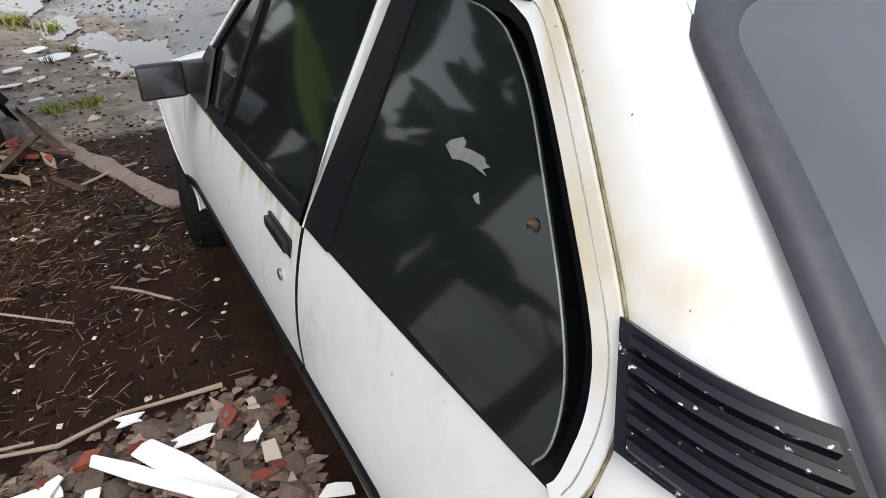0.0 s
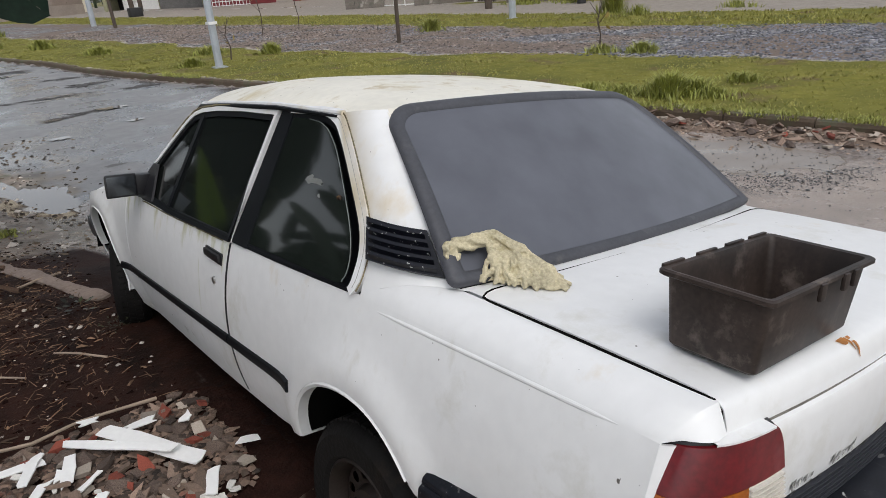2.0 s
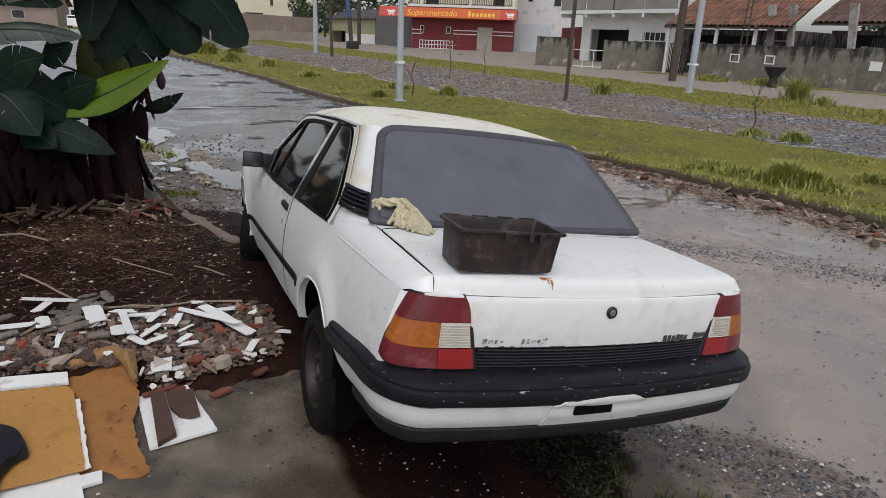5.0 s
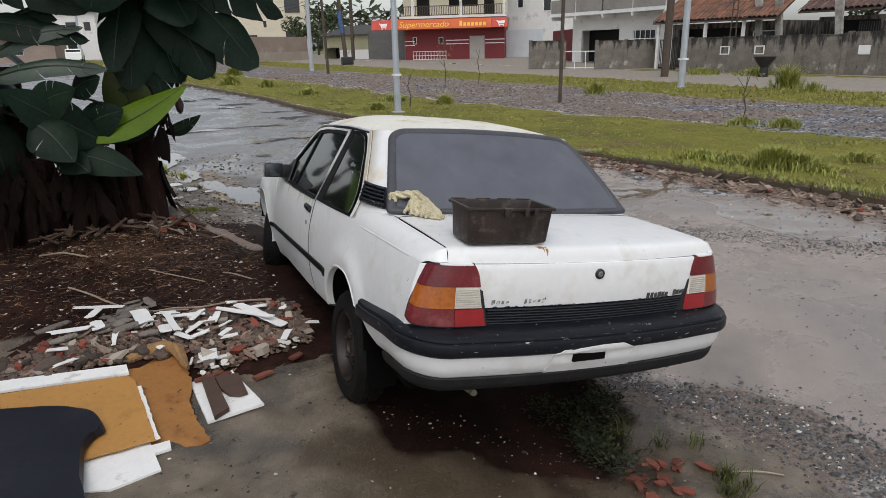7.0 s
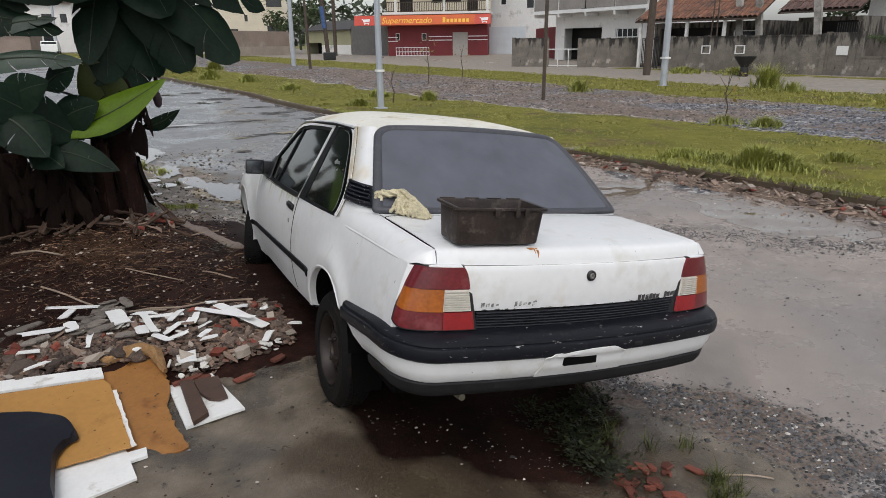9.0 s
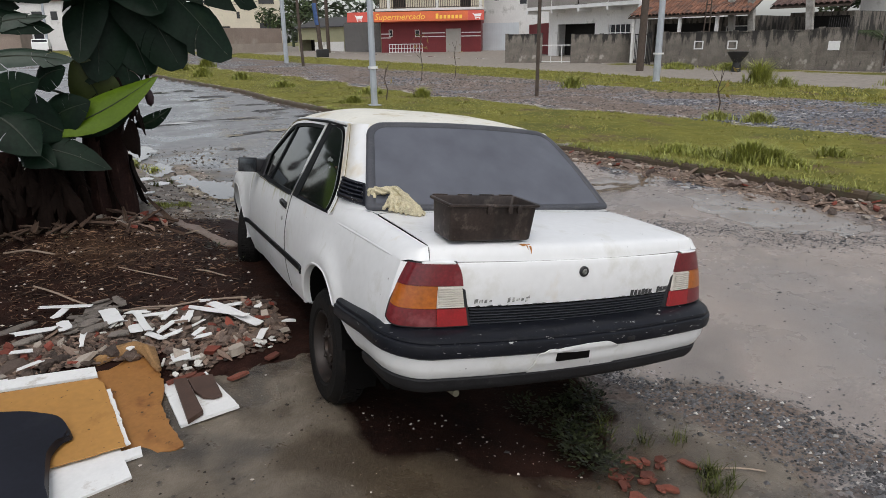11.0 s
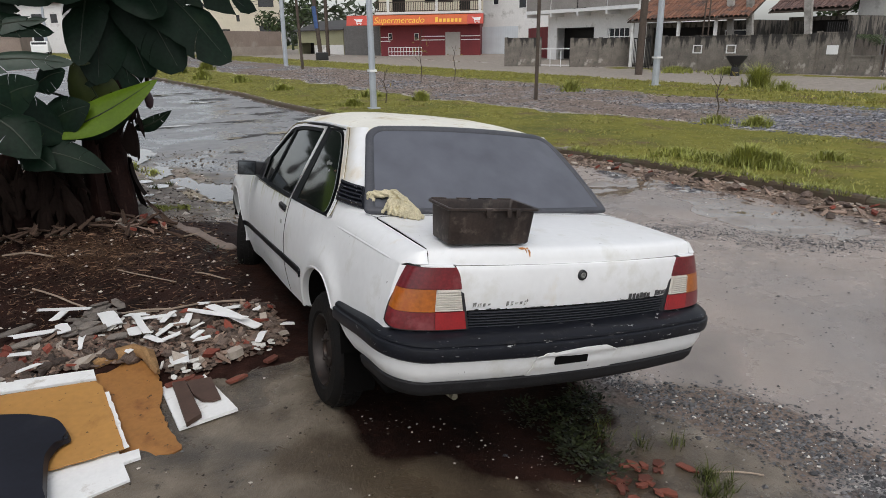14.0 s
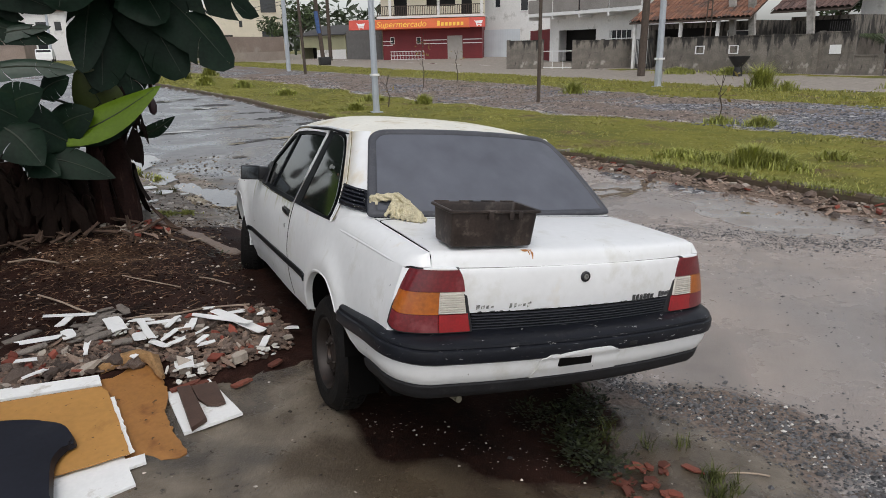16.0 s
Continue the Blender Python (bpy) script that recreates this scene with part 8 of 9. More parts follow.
for k in range(30):
    u = r.random()
    loose_piece("slate", -2.02 + 0.22 * u + r.gauss(0, 0.05), 1.22 + 0.42 * u + r.gauss(0, 0.06), r.uniform(0.07, 0.20), r.uniform(0.03, 0.10), 0.004, r.gauss(40, 40), GREY_SLATE, 0.02 + 0.03 * r.random())
for x, y, ln, turn in ((-2.30, 1.38, 0.26, 35), (-2.22, 1.15, 0.16, 20), (-1.74, 0.99, 0.13, -20), (-1.88, 1.14, 0.18, 12)):
    loose_piece("slate", x, y, ln, 0.07, 0.008, turn, GREY_SLATE, 0.035)
for cx, cy, sp, n in ((-1.43, 0.56, 0.06, 18), (-0.97, 0.64, 0.045, 10), (-1.76, 1.20, 0.05, 10), (-1.5, 1.1, 0.10, 8)):
    for _ in range(n):
        loose_piece("plaster_crumb", r.gauss(cx, sp), r.gauss(cy, sp), r.uniform(0.02, 0.07), r.uniform(0.015, 0.04), 0.006, r.uniform(0, 180), CRUMB, 0.03, 14)
for x, y, ln, w, turn in ((-1.16, 0.35, 0.12, 0.05, 15), (-0.95, 0.48, 0.09, 0.05, 30), (-1.44, 0.43, 0.18, 0.035, 18), (-1.36, 0.43, 0.08, 0.05, 25)):
    loose_piece("red_shard", x, y, ln, w, 0.014, turn, SHARD, 0.01)
loose_piece("pale_rock", -1.13, 0.58, 0.10, 0.08, 0.045, 20, PALE, 0.01)
chips = {"v": [], "f": []}


def add_chip(store, x, y, z, s, r):
    """A small six-pointed stone."""
    b = len(store["v"])
    a = r.uniform(0, 6.28)
    for k in range(4):
        t = a + k * 1.571 + r.uniform(-.3, .3)
        store["v"].append((x + s * math.cos(t) * r.uniform(0.7, 1.3), y + s * math.sin(t) * r.uniform(0.6, 1.1), z + r.uniform(-.1, .25) * s))
    store["v"] += [(x + r.uniform(-.3, .3) * s, y + r.uniform(-.3, .3) * s, z + s * r.uniform(0.4, 0.75)), (x, y, z - 0.5 * s)]
    for k in range(4):
        j = (k + 1) % 4
        store["f"] += [(b + k, b + j, b + 4), (b + j, b + k, b + 5)]


def chips_object(name, store, material, label, category, parent=None):
    me = bpy.data.meshes.new(name)
    me.from_pydata(store["v"], [], store["f"])
    me.materials.append(material)
    ob = new(name, me)
    if parent:
        ob.parent = parent
    return tagged(ob, label, category, kind="stuff")


r = random.Random(78)
for _ in range(5200):
    x, y, h = heap_place(r)
    add_chip(chips, x, y, ground_z(x, y) + h, r.uniform(0.006, 0.026), r)
chips_object("rubble_chips", chips, mat("rubble_chip", (0.13, 0.088, 0.066), 0.85, var=0.35, scale=6, stain=(0.22, 0.07, 0.045), stain_at=0.58, stain_scale=9, islands=0.85), "fine grey and reddish rubble chips", "rubble")

# rubble and broken tiles along the kerb
row = thing("kerb_rubble", "bank of broken tiles, bricks and stones along the kerb", "rubble")


def kerb_place(r):
    y = r.uniform(-1.0, 9.0)
    o = -min(abs(r.gauss(0, 0.30)), 0.68) - 0.04
    x = kerb_x(y) + o
    return x, y, 0.05 * math.exp(-((o / 0.35) ** 2))


hx = steps(-1.1, -0.01, 14)
bm = bmesh.new()
grid(bm, [[(kerb_x(y) + o, y, ground_z(kerb_x(y) + o, y) + 0.07 * math.exp(-((o / 0.4) ** 2)) * (0.6 + 0.6 * abs(hash_noise(o, y, 3, 1))) - 0.01) for o in hx] for y in steps(-2.5, 10, 90)])
part("bank", bm, mat("muddy_rubble_bank", (0.17, 0.120, 0.088), 0.9, var=0.5, scale=8, bump=1.0, bscale=40), row)
scatter(row, 298, kerb_place, 0.062, 41, (3.5, 1.0, 2.6, 5), 0.22)

store = {"v": [], "f": []}
r = random.Random(90)
for _ in range(2600):
    y = r.uniform(-1.5, 10)
    x = kerb_x(y) - abs(r.gauss(0, 0.3)) - 0.04
    add_chip(store, x, y, ground_z(x, y) + 0.05 * math.exp(-(((x - kerb_x(y)) / 0.35) ** 2)), r.uniform(0.008, 0.036), r)
chips_object("kerb_chips", store, mat("tan_rubble_chip", (0.24, 0.180, 0.140), 0.85, var=0.4, scale=5, stain=(0.50, 0.44, 0.38), stain_at=0.58, stain_scale=7, islands=0.7), "tan rubble chips banked against the kerb", "rubble")
store = {"v": [], "f": []}
pale_store = {"v": [], "f": []}
for _ in range(17000):
    k = r.random()
    if k < 0.52:     # drift behind and beside the car
        y = r.uniform(-2.3, 0.35)
        x = interp(y, (-2.4, 1.55), (-1.6, 1.45), (-1.1, 1.42), (-0.7, 1.22), (-0.25, 0.80), (0.1, 0.95), (0.6, 1.2)) + r.gauss(0, 0.17)
    elif k < 0.72:   # ridge beside the pool
        t = r.random()
        x, y = lerp(2.7, 5.0, t) + r.gauss(0, 0.22), lerp(2.5, 0.85, t) + 0.15 * math.sin(5 * t) + r.gauss(0, 0.14)
    elif k < 0.75:
        y = r.uniform(-2.4, 5.5)
        x = kerb_x(y) - 3.6 + r.gauss(0, 0.6) + 0.3 * math.sin(y * 1.7)
    elif k < 0.965:
        y = r.uniform(-2.0, 9.0)
        x = kerb_x(y) - abs(r.gauss(0, 0.8)) - 0.1
    else:
        x, y = r.uniform(-2.4, 6), r.uniform(-3.0, 10)
    if x > kerb_x(y) - 0.05 or (abs(x) < 0.9 and -0.6 < y < 3.4) or (x < -0.6 and y > 0.4):
        continue
    add_chip(pale_store if r.random() < 0.055 else store, x, y, ground_z(x, y) + 0.0005, 0.003 + 0.010 * r.random() ** 1.6 + (r.uniform(0.004, 0.012) if r.random() < 0.10 else 0), r)
chips_object("pale_gravel", pale_store, mat("pale_gravel_chip", (0.42, 0.40, 0.37), 0.8, var=0.3, scale=5, islands=0.4), "pale stone chips among the dark road gravel", "gravel")
chips_object("road_gravel", store, mat("loose_gravel", (0.082, 0.080, 0.082), 0.6, var=0.3, scale=5, islands=0.85), "loose gravel and stone chips on the wet road", "gravel")
store, pebbles = {"v": [], "f": []}, {"v": [], "f": []}
for _ in range(17000):
    y = 0.5 + 38 * r.random() ** 1.8
    o = r.uniform(4.9, 11.7)
    x = kerb_x(y) + o
    muddy = hash_noise(x, y, 0.35, 8) < -0.05 + 0.5 * sstep(8, 16, y) - 0.35 * sstep(10, 6, y)
    add_chip(pebbles if muddy else store, x, y, ground_z(x, y), r.uniform(0.02, 0.05) * (1.3 if y > 20 else 1), r)
chips_object("crushed_stone", store, mat("blue_grey_crushed_stone", (0.148, 0.153, 0.175), 0.8, var=0.3, scale=1.2, islands=0.75), "blue-grey crushed stone spread over the median", "gravel")
chips_object("median_pebbles", pebbles, mat("brown_pebble", (0.205, 0.165, 0.142), 0.85, var=0.3, scale=1.2, islands=0.75), "brown and pink pebbles trodden into the median", "gravel")

# red brick shards among the weeds behind the car
rs_ = random.Random(23)
for k in range(20):
    x, y, sz = (0.70, -1.10, 0.062) if k == 0 else (rs_.gauss(0.45, 0.075), rs_.gauss(-1.06, 0.085), 0.022 + 0.030 * rs_.random())
    n = rs_.choice((4, 5, 5, 6))
    bm = bmesh.new()
    turn = rs_.uniform(0, 6.28)
    prism(bm, [(sz * rs_.uniform(0.75, 1.25) * math.cos(turn + 6.283 * i / n), sz * rs_.uniform(0.35, 0.75) * math.sin(turn + 6.283 * i / n), 0) for i in range(n)], (0.003, 0.002, 0.008 + 0.008 * rs_.random()))
    ob = part("brick_shard", bm, SHARD, smooth=False)
    ob.matrix_world = pose(x, y, ground_z(x, y) + 0.004, rs_.uniform(-16, 16), rs_.uniform(-14, 14), 115 if k == 0 else rs_.uniform(0, 360))
    tagged(ob, "broken red clay brick shard among weeds", "brick", "brick shards behind the car")


# ---- grass, weeds and litter ----
def blades(store, x, y, z, h, n, r, spread, w=0.006, lean=0.5):
    for _ in range(n):
        a, d = r.uniform(0, 6.283), r.uniform(0, spread)
        bx, by = x + d * math.cos(a), y + d * math.sin(a)
        b = len(store["v"])
        t = r.uniform(0, 6.283)
        hh, ln = h * r.uniform(0.5, 1.1), h * lean * r.uniform(0.2, 1.0)
        dx, dy = math.cos(t) * w, math.sin(t) * w
        ox, oy = -math.sin(t) * ln, math.cos(t) * ln
        store["v"] += [(bx - dx, by - dy, z), (bx + dx, by + dy, z), (bx + ox * 0.45 + dx * 0.7, by + oy * 0.45 + dy * 0.7, z + hh * 0.7), (bx + ox * 0.45 - dx * 0.7, by + oy * 0.45 - dy * 0.7, z + hh * 0.7), (bx + ox, by + oy, z + hh)]
        store["f"] += [(b, b + 1, b + 2, b + 3), (b + 3, b + 2, b + 4)]


GRASS = mat("median_grass", (0.27, 0.255, 0.055), 0.6, var=0.3, scale=0.5, stain=(0.215, 0.19, 0.055), stain_at=0.55, stain_scale=0.6, islands=0.2)
TALL = mat("tall_green_grass", (0.27, 0.285, 0.06), 0.55, var=0.3, scale=2, islands=0.35)
store = {"v": [], "f": []}
r = random.Random(101)
for _ in range(17000):
    y = 70 * r.random() ** 1.7 - 3
    o = r.uniform(0.12, 5.1)
    x = kerb_x(y) + o
    if hash_noise(x, y, 0.45, 11) * 1.1 + o > 4.9:
        continue
    blades(store, x, y, ground_z(x, y), 0.018 + 0.045 * max(0, hash_noise(x, y, 0.9, 6)), 3, r, 0.09, 0.006 + 0.0005 * y, 1.9)
for _ in range(5000):
    y = r.uniform(2, 60)
    o = r.uniform(11.6, 16.4)
    x = kerb_x(y) + o
    blades(store, x, y, ground_z(x, y), 0.07, 3, r, 0.14, 0.018, 1.0)
chips_object("median_grass", store, GRASS, "short yellow-green grass of the median", "grass")
store = {"v": [], "f": []}
for cx, cy, h, n, sp in ((6.89, 3.87, 0.36, 260, 0.38), (7.15, 3.65, 0.26, 160, 0.35), (6.66, 5.0, 0.15, 160, 0.6), (7.2, 3.3, 0.12, 120, 0.5), (6.78, 4.5, 0.14, 140, 0.45), (8.4, 3.6, 0.16, 90, 0.4), (10.9, 7.07, 0.25, 120, 0.4), (10.6, 7.9, 0.22, 80, 0.4), (4.78, 16.9, 0.25, 120, 0.35), (7.4, 17.5, 0.35, 120, 0.35), (20.1, 14.7, 0.9, 160, 0.5), (19.5, 13.2, 0.4, 80, 0.6), (22.5, 11.0, 0.35, 90, 0.7), (25.0, 24.0, 0.35, 200, 1.2), (26.0, 21.5, 0.4, 160, 1.0), (3.2, 42.0, 0.6, 120, 0.5), (1.3, 39.5, 0.8, 160, 0.6), (2.0, 33.0, 0.5, 120, 0.5), (4.2, 24.5, 0.3, 90, 0.5), (13.6, 17.6, 0.5, 80, 0.4), (3.4, 30.0, 0.4, 90, 0.5), (6.4, 19.8, 0.3, 90, 0.5), (-1.11, 4.82, 0.05, 45, 0.16), (-1.33, 4.70, 0.05, 35, 0.16), (-1.62, 8.69, 0.10, 70, 0.3), (-1.30, 8.4, 0.08, 40, 0.2)):
    for _ in range(n):
        a, d = r.uniform(0, 6.283), abs(r.gauss(0, sp * 0.6))
        x, y = cx + d * math.cos(a), cy + d * math.sin(a)
        blades(store, x, y, ground_z(x, y), h * math.exp(-((d / sp) ** 2) * 0.7), 3, r, 0.05, 0.006 + 0.0006 * cy, 1.2)
# weeds hanging over the kerb
for _ in range(2200):
    y = r.uniform(-1.5, 16)
    x = kerb_x(y) + r.uniform(-0.03, 0.22)
    if hash_noise(x, y, 0.8, 3) < -0.15:
        continue
    blades(store, x, y, ground_z(x + 0.15, y), r.uniform(0.03, 0.10), 3, r, 0.06, 0.006, 1.3)
chips_object("tall_grass", store, TALL, "taller green tussocks in the short grass", "grass")

WEED = mat("dark_weed_leaves", (0.027, 0.033, 0.013), 0.45, spec=0.4, var=0.5, scale=12, islands=0.85)

DULL_GRASS = mat("dull_verge_grass", (0.075, 0.085, 0.022), 0.6, var=0.4, scale=10, spec=0.2, islands=0.4)


def weed(x, y, h, n, seed, leaf=0.042, grassy=False):
    r = random.Random(seed)
    t = thing("weed", "low grass clump with bent blades on the mud" if grassy else "low leafy green weed growing on the mud", "weed", "weeds behind the car", at=Matrix.Translation((x, y, ground_z(x, y))))
    store = {"v": [], "f": []}
    if grassy:
        blades(store, 0, 0, -0.01, h, n, r, 0.06, 0.003, 1.0)
    else:
        for _ in range(n):
            a, d, z = r.uniform(0, 6.283), r.uniform(0, 0.11), r.uniform(0.005, h)
            p = Vector((d * math.cos(a), d * math.sin(a), z))
            q = Vector((math.cos(a), math.sin(a), r.uniform(-0.1, 0.6))).normalized() * leaf * r.uniform(0.6, 1.3)
            s = Vector((-math.sin(a), math.cos(a), r.uniform(-.3, .3))) * leaf * 0.22
            b = len(store["v"])
            store["v"] += [tuple(p), tuple(p + q * 0.5 + s), tuple(p + q), tuple(p + q * 0.5 - s)]
            store["f"].append((b, b + 1, b + 2, b + 3))
    me = bpy.data.meshes.new("leaves")
    me.from_pydata(store["v"], [], store["f"])
    me.materials.append(DULL_GRASS if grassy else WEED)
    lf = new("leaves", me)
    lf.parent = t


r = random.Random(55)
k = 0
for cx, cy, sx, sy, n in ((0.42, -0.52, 0.20, 0.22, 22), (0.34, -0.88, 0.09, 0.18, 13), (0.62, -0.42, 0.08, 0.1, 6)):
    for _ in range(n):
        k += 1
        weed(cx + r.uniform(-sx, sx), cy + r.uniform(-sy, sy), r.uniform(0.03, 0.09), r.randint(26, 46), k, 0.033)
for x, y, h, n in ((0.63, -0.86, 0.09, 26), (0.78, -0.93, 0.09, 22), (0.72, -1.2, 0.10, 60), (0.66, -1.3, 0.09, 60), (0.76, -1.28, 0.08, 40), (0.5, -0.72, 0.1, 24), (0.58, -0.62, 0.1, 26), (-2.0, 6.2, 0.15, 50), (-1.15, 6.9, 0.1, 60), (-1.35, 6.4, 0.09, 50)):
    k += 1
    weed(x, y, h, n, k, grassy=True)
weed(-0.88, 2.3, 0.07, 60, 991, 0.02)
weed(-0.98, 2.7, 0.05, 16, 992, 0.06)
weed(-2.16, 3.05, 0.12, 8, 993, 0.05)

# straw, twigs and leaf scraps on the soil
STRAW = mat("straw_and_twigs", (0.155, 0.094, 0.056), 0.85, var=0.4, scale=4, islands=0.75)
store = {"v": [], "f": []}
r = random.Random(61)


def twig(store, x, y, z, ln, w, r, tilt=0.15):
    a = r.uniform(0, 6.283)
    dx, dy, dz = math.cos(a) * ln / 2, math.sin(a) * ln / 2, r.uniform(-tilt, tilt) * ln / 2
    nx_, ny_ = -math.sin(a) * w, math.cos(a) * w
    b = len(store["v"])
    store["v"] += [(x - dx - nx_, y - dy - ny_, z - dz), (x + dx - nx_ * .5, y + dy - ny_ * .5, z + dz), (x + dx + nx_ * .5, y + dy + ny_ * .5, z + dz), (x - dx + nx_, y - dy + ny_, z - dz), (x, y, z + w * 1.6)]
    store["f"] += [(b, b + 1, b + 4), (b + 1, b + 2, b + 4), (b + 2, b + 3, b + 4), (b + 3, b, b + 4)]


for _ in range(5600):
    if r.random() < 0.62:
        x, y = r.gauss(-1.8, 0.6), r.gauss(2.9, 0.75)
    else:
        x, y = r.uniform(-3.2, -0.75), r.uniform(1.3, 6.0)
    if x > -0.86:
        continue
    twig(store, x, y, ground_z(x, y) + r.uniform(0.0, 0.02), 0.012 + 0.085 * r.random() ** 2.2, r.uniform(0.0009, 0.0028) if r.random() < 0.95 else r.uniform(0.004, 0.009), r)
chips_object("straw_litter", store, STRAW, "straw, twigs and dry leaf scraps on red soil", "litter")
store = {"v": [], "f": []}
for _ in range(2600):
    x, y = r.uniform(-3.0, -0.8), r.uniform(1.5, 4.4)
    add_chip(store, x, y, ground_z(x, y) - 0.004, r.uniform(0.005, 0.02), r)
chips_object("soil_clods", store, mat("red_soil_clod", (0.015, 0.006, 0.0043), 0.95, spec=0.1, var=0.4, scale=8, islands=0.5), "crumbled clods of dark red soil", "soil")
store = {"v": [], "f": []}
for _ in range(170):
    x, y = r.uniform(-2.8, -0.8), r.uniform(1.4, 4.2)
    add_chip(store, x, y, ground_z(x, y), r.uniform(0.006, 0.02), r)
for _ in range(70):
    t = r.random()
    x, y = lerp(-0.66, 0.15, t) + r.gauss(0, 0.06), lerp(-0.05, -0.82, t ** 0.7) + r.gauss(0, 0.07)
    add_chip(store, x, y, ground_z(x, y), 0.0025 + 0.009 * r.random() ** 3, r)
for _ in range(140):
    x, y = r.uniform(-1.9, 1.4), r.uniform(-1.9, 0.5)
    add_chip(store, x, y, ground_z(x, y), 0.0025 + 0.009 * r.random() ** 3, r)
for _ in range(130):
    x, y = r.gauss(-1.05, 0.35), r.uniform(4.2, 8.0)
    add_chip(store, x, y, ground_z(x, y), 0.008 + 0.045 * r.random() ** 2, r)
grit = {"v": [], "f": []}
for _ in range(2600):
    x, y = r.uniform(-2.0, 1.3), r.uniform(-2.2, 0.7)
    if hash_noise(x, y, 1.8, 6) > 0.05 or r.random() < 0.25:
        add_chip(grit, x, y, ground_z(x, y), 0.002 + 0.006 * r.random() ** 2, r)
for _ in range(1700):
    x, y = r.gauss(-0.9, 0.55), r.uniform(3.9, 10.5)
    add_chip(grit, x, y, ground_z(x, y) - 0.003, 0.004 + 0.03 * r.random() ** 3, r)
crumbs = {"v": [], "f": []}
for _ in range(900):
    x, y = r.uniform(-1.75, 0.9), r.uniform(-1.5, 0.55)
    if hash_noise(x, y, 2.3, 12) > 0.02 or r.random() < 0.12:
        add_chip(crumbs, x, y, ground_z(x, y) - 0.001, 0.002 + 0.011 * r.random() ** 2.5, r)
for _ in range(260):
    x, y = r.gauss(-0.75, 0.5), r.uniform(5.0, 11.0)
    add_chip(crumbs, x, y, ground_z(x, y), 0.006 + 0.028 * r.random() ** 2.5, r)
chips_object("dark_crumbs", crumbs, mat("dark_mud_crumb", (0.030, 0.022, 0.016), 0.8, var=0.4, scale=10, islands=0.6), "dark mud crumbs and bark bits on the ground", "crumbs")
chips_object("mud_grit", grit, mat("brown_grit", (0.10, 0.075, 0.05), 0.85, var=0.4, scale=8, islands=0.85), "brown grit and crumbs trodden into the mud", "grit")
chips_object("pale_chips", store, mat("pale_chip", (0.50, 0.45, 0.40), 0.8, var=0.2, scale=8, stain=(0.42, 0.16, 0.09), stain_at=0.6, stain_scale=4, islands=0.3), "small pale plaster chips on the mud", "chips")

# sticks and the timber edging
STICK = mat("bleached_stick", (0.32, 0.25, 0.19), 0.8, var=0.25, scale=12)
bm = bmesh.new()
tube(bm, [(x, y, ground_z(x, y) + mound(x, y) + h) for x, y, h in ((-1.95, 1.50, 0.01), (-1.6, 1.5, 0.03), (-1.42, 1.44, 0.02), (-1.24, 1.47, 0.035), (-1.08, 1.44, 0.03), (-0.94, 1.43, 0.02))], [0.005, 0.006, 0.008, 0.006, 0.007, 0.009], 7)
tagged(part("stick", bm, STICK), "long bleached crooked stick across the soil", "stick")
for pts, rr_ in ((((-1.9, 1.62), (-1.5, 1.55)), 0.006), (((-1.2, 2.25), (-1.0, 2.05)), 0.006), (((-1.75, 2.4), (-1.35, 2.1)), 0.005), (((-2.3, 2.2), (-1.95, 1.75)), 0.007), (((-2.6, 3.1), (-2.2, 2.75)), 0.008), (((-1.25, 3.25), (-0.95, 3.4)), 0.008), (((0.78, -1.18), (0.98, -1.3)), 0.005)):
    bm = bmesh.new()
    (x0, y0), (x1, y1) = pts
    tube(bm, [(lerp(x0, x1, t), lerp(y0, y1, t), ground_z(lerp(x0, x1, t), lerp(y0, y1, t)) + rr_ + 0.01 * math.sin(3 * t)) for t in steps(0, 1, 4)], rr_, 6)
    tagged(part("stick", bm, STICK), "thin broken stick lying on the soil", "stick", "sticks on the soil")
bm = bmesh.new()
tube_pts = [(-1.52, 4.40), (-1.18, 3.62), (-0.83, 2.80)]
d = Vector((tube_pts[2][0] - tube_pts[0][0], tube_pts[2][1] - tube_pts[0][1], 0)).normalized()
n = Vector((-d.y, d.x, 0)) * 0.050
rows = []
for t in steps(0, 1, 36):
    p = Vector((lerp(-1.52, -0.83, t), lerp(4.40, 2.80, t), 0))
    z = ground_z(p.x, p.y)
    j = n * (1 + 0.45 * hash_noise(p.x, p.y, 4, 2) + 0.25 * hash_noise(p.x, p.y, 17, 5))
    rows.append([p - j + Vector((0, 0, z - 0.03)), p - j + Vector((0, 0, z + 0.016 + 0.01 * hash_noise(p.x, p.y, 6, 1))), p + j + Vector((0, 0, z + 0.02 + 0.012 * hash_noise(p.x, p.y, 8, 7))), p + j + Vector((0, 0, z - 0.03))])
grid(bm, rows, close=True, cap=True)
tagged(part("edging_plank", bm, mat("muddy_grey_plank", (0.21, 0.165, 0.140), 0.85, var=0.3, scale=5, stain=(0.08, 0.045, 0.03), stain_at=0.55, stain_scale=4)), "muddy grey plank edging the dug soil", "plank")
bm = bmesh.new()
box(bm, -0.13, 0.13, -0.21, 0.21, -0.04, 0.17, 0.02)
rb_ = random.Random(6)
for v in bm.verts:
    v.co += Vector((rb_.uniform(-1, 1), rb_.uniform(-1, 1), rb_.uniform(-1, 1))) * 0.012
ob = part("concrete_block", bm, CONCRETE)
ob.matrix_world = pose(-1.68, 4.32, ground_z(-1.68, 4.32), 4, -5, 24)
tagged(ob, "worn grey concrete block lying by the dug soil", "block")
tile_heap = thing("tile_heap", "small heap of muddy red tile shards by the banana stems", "rubble")
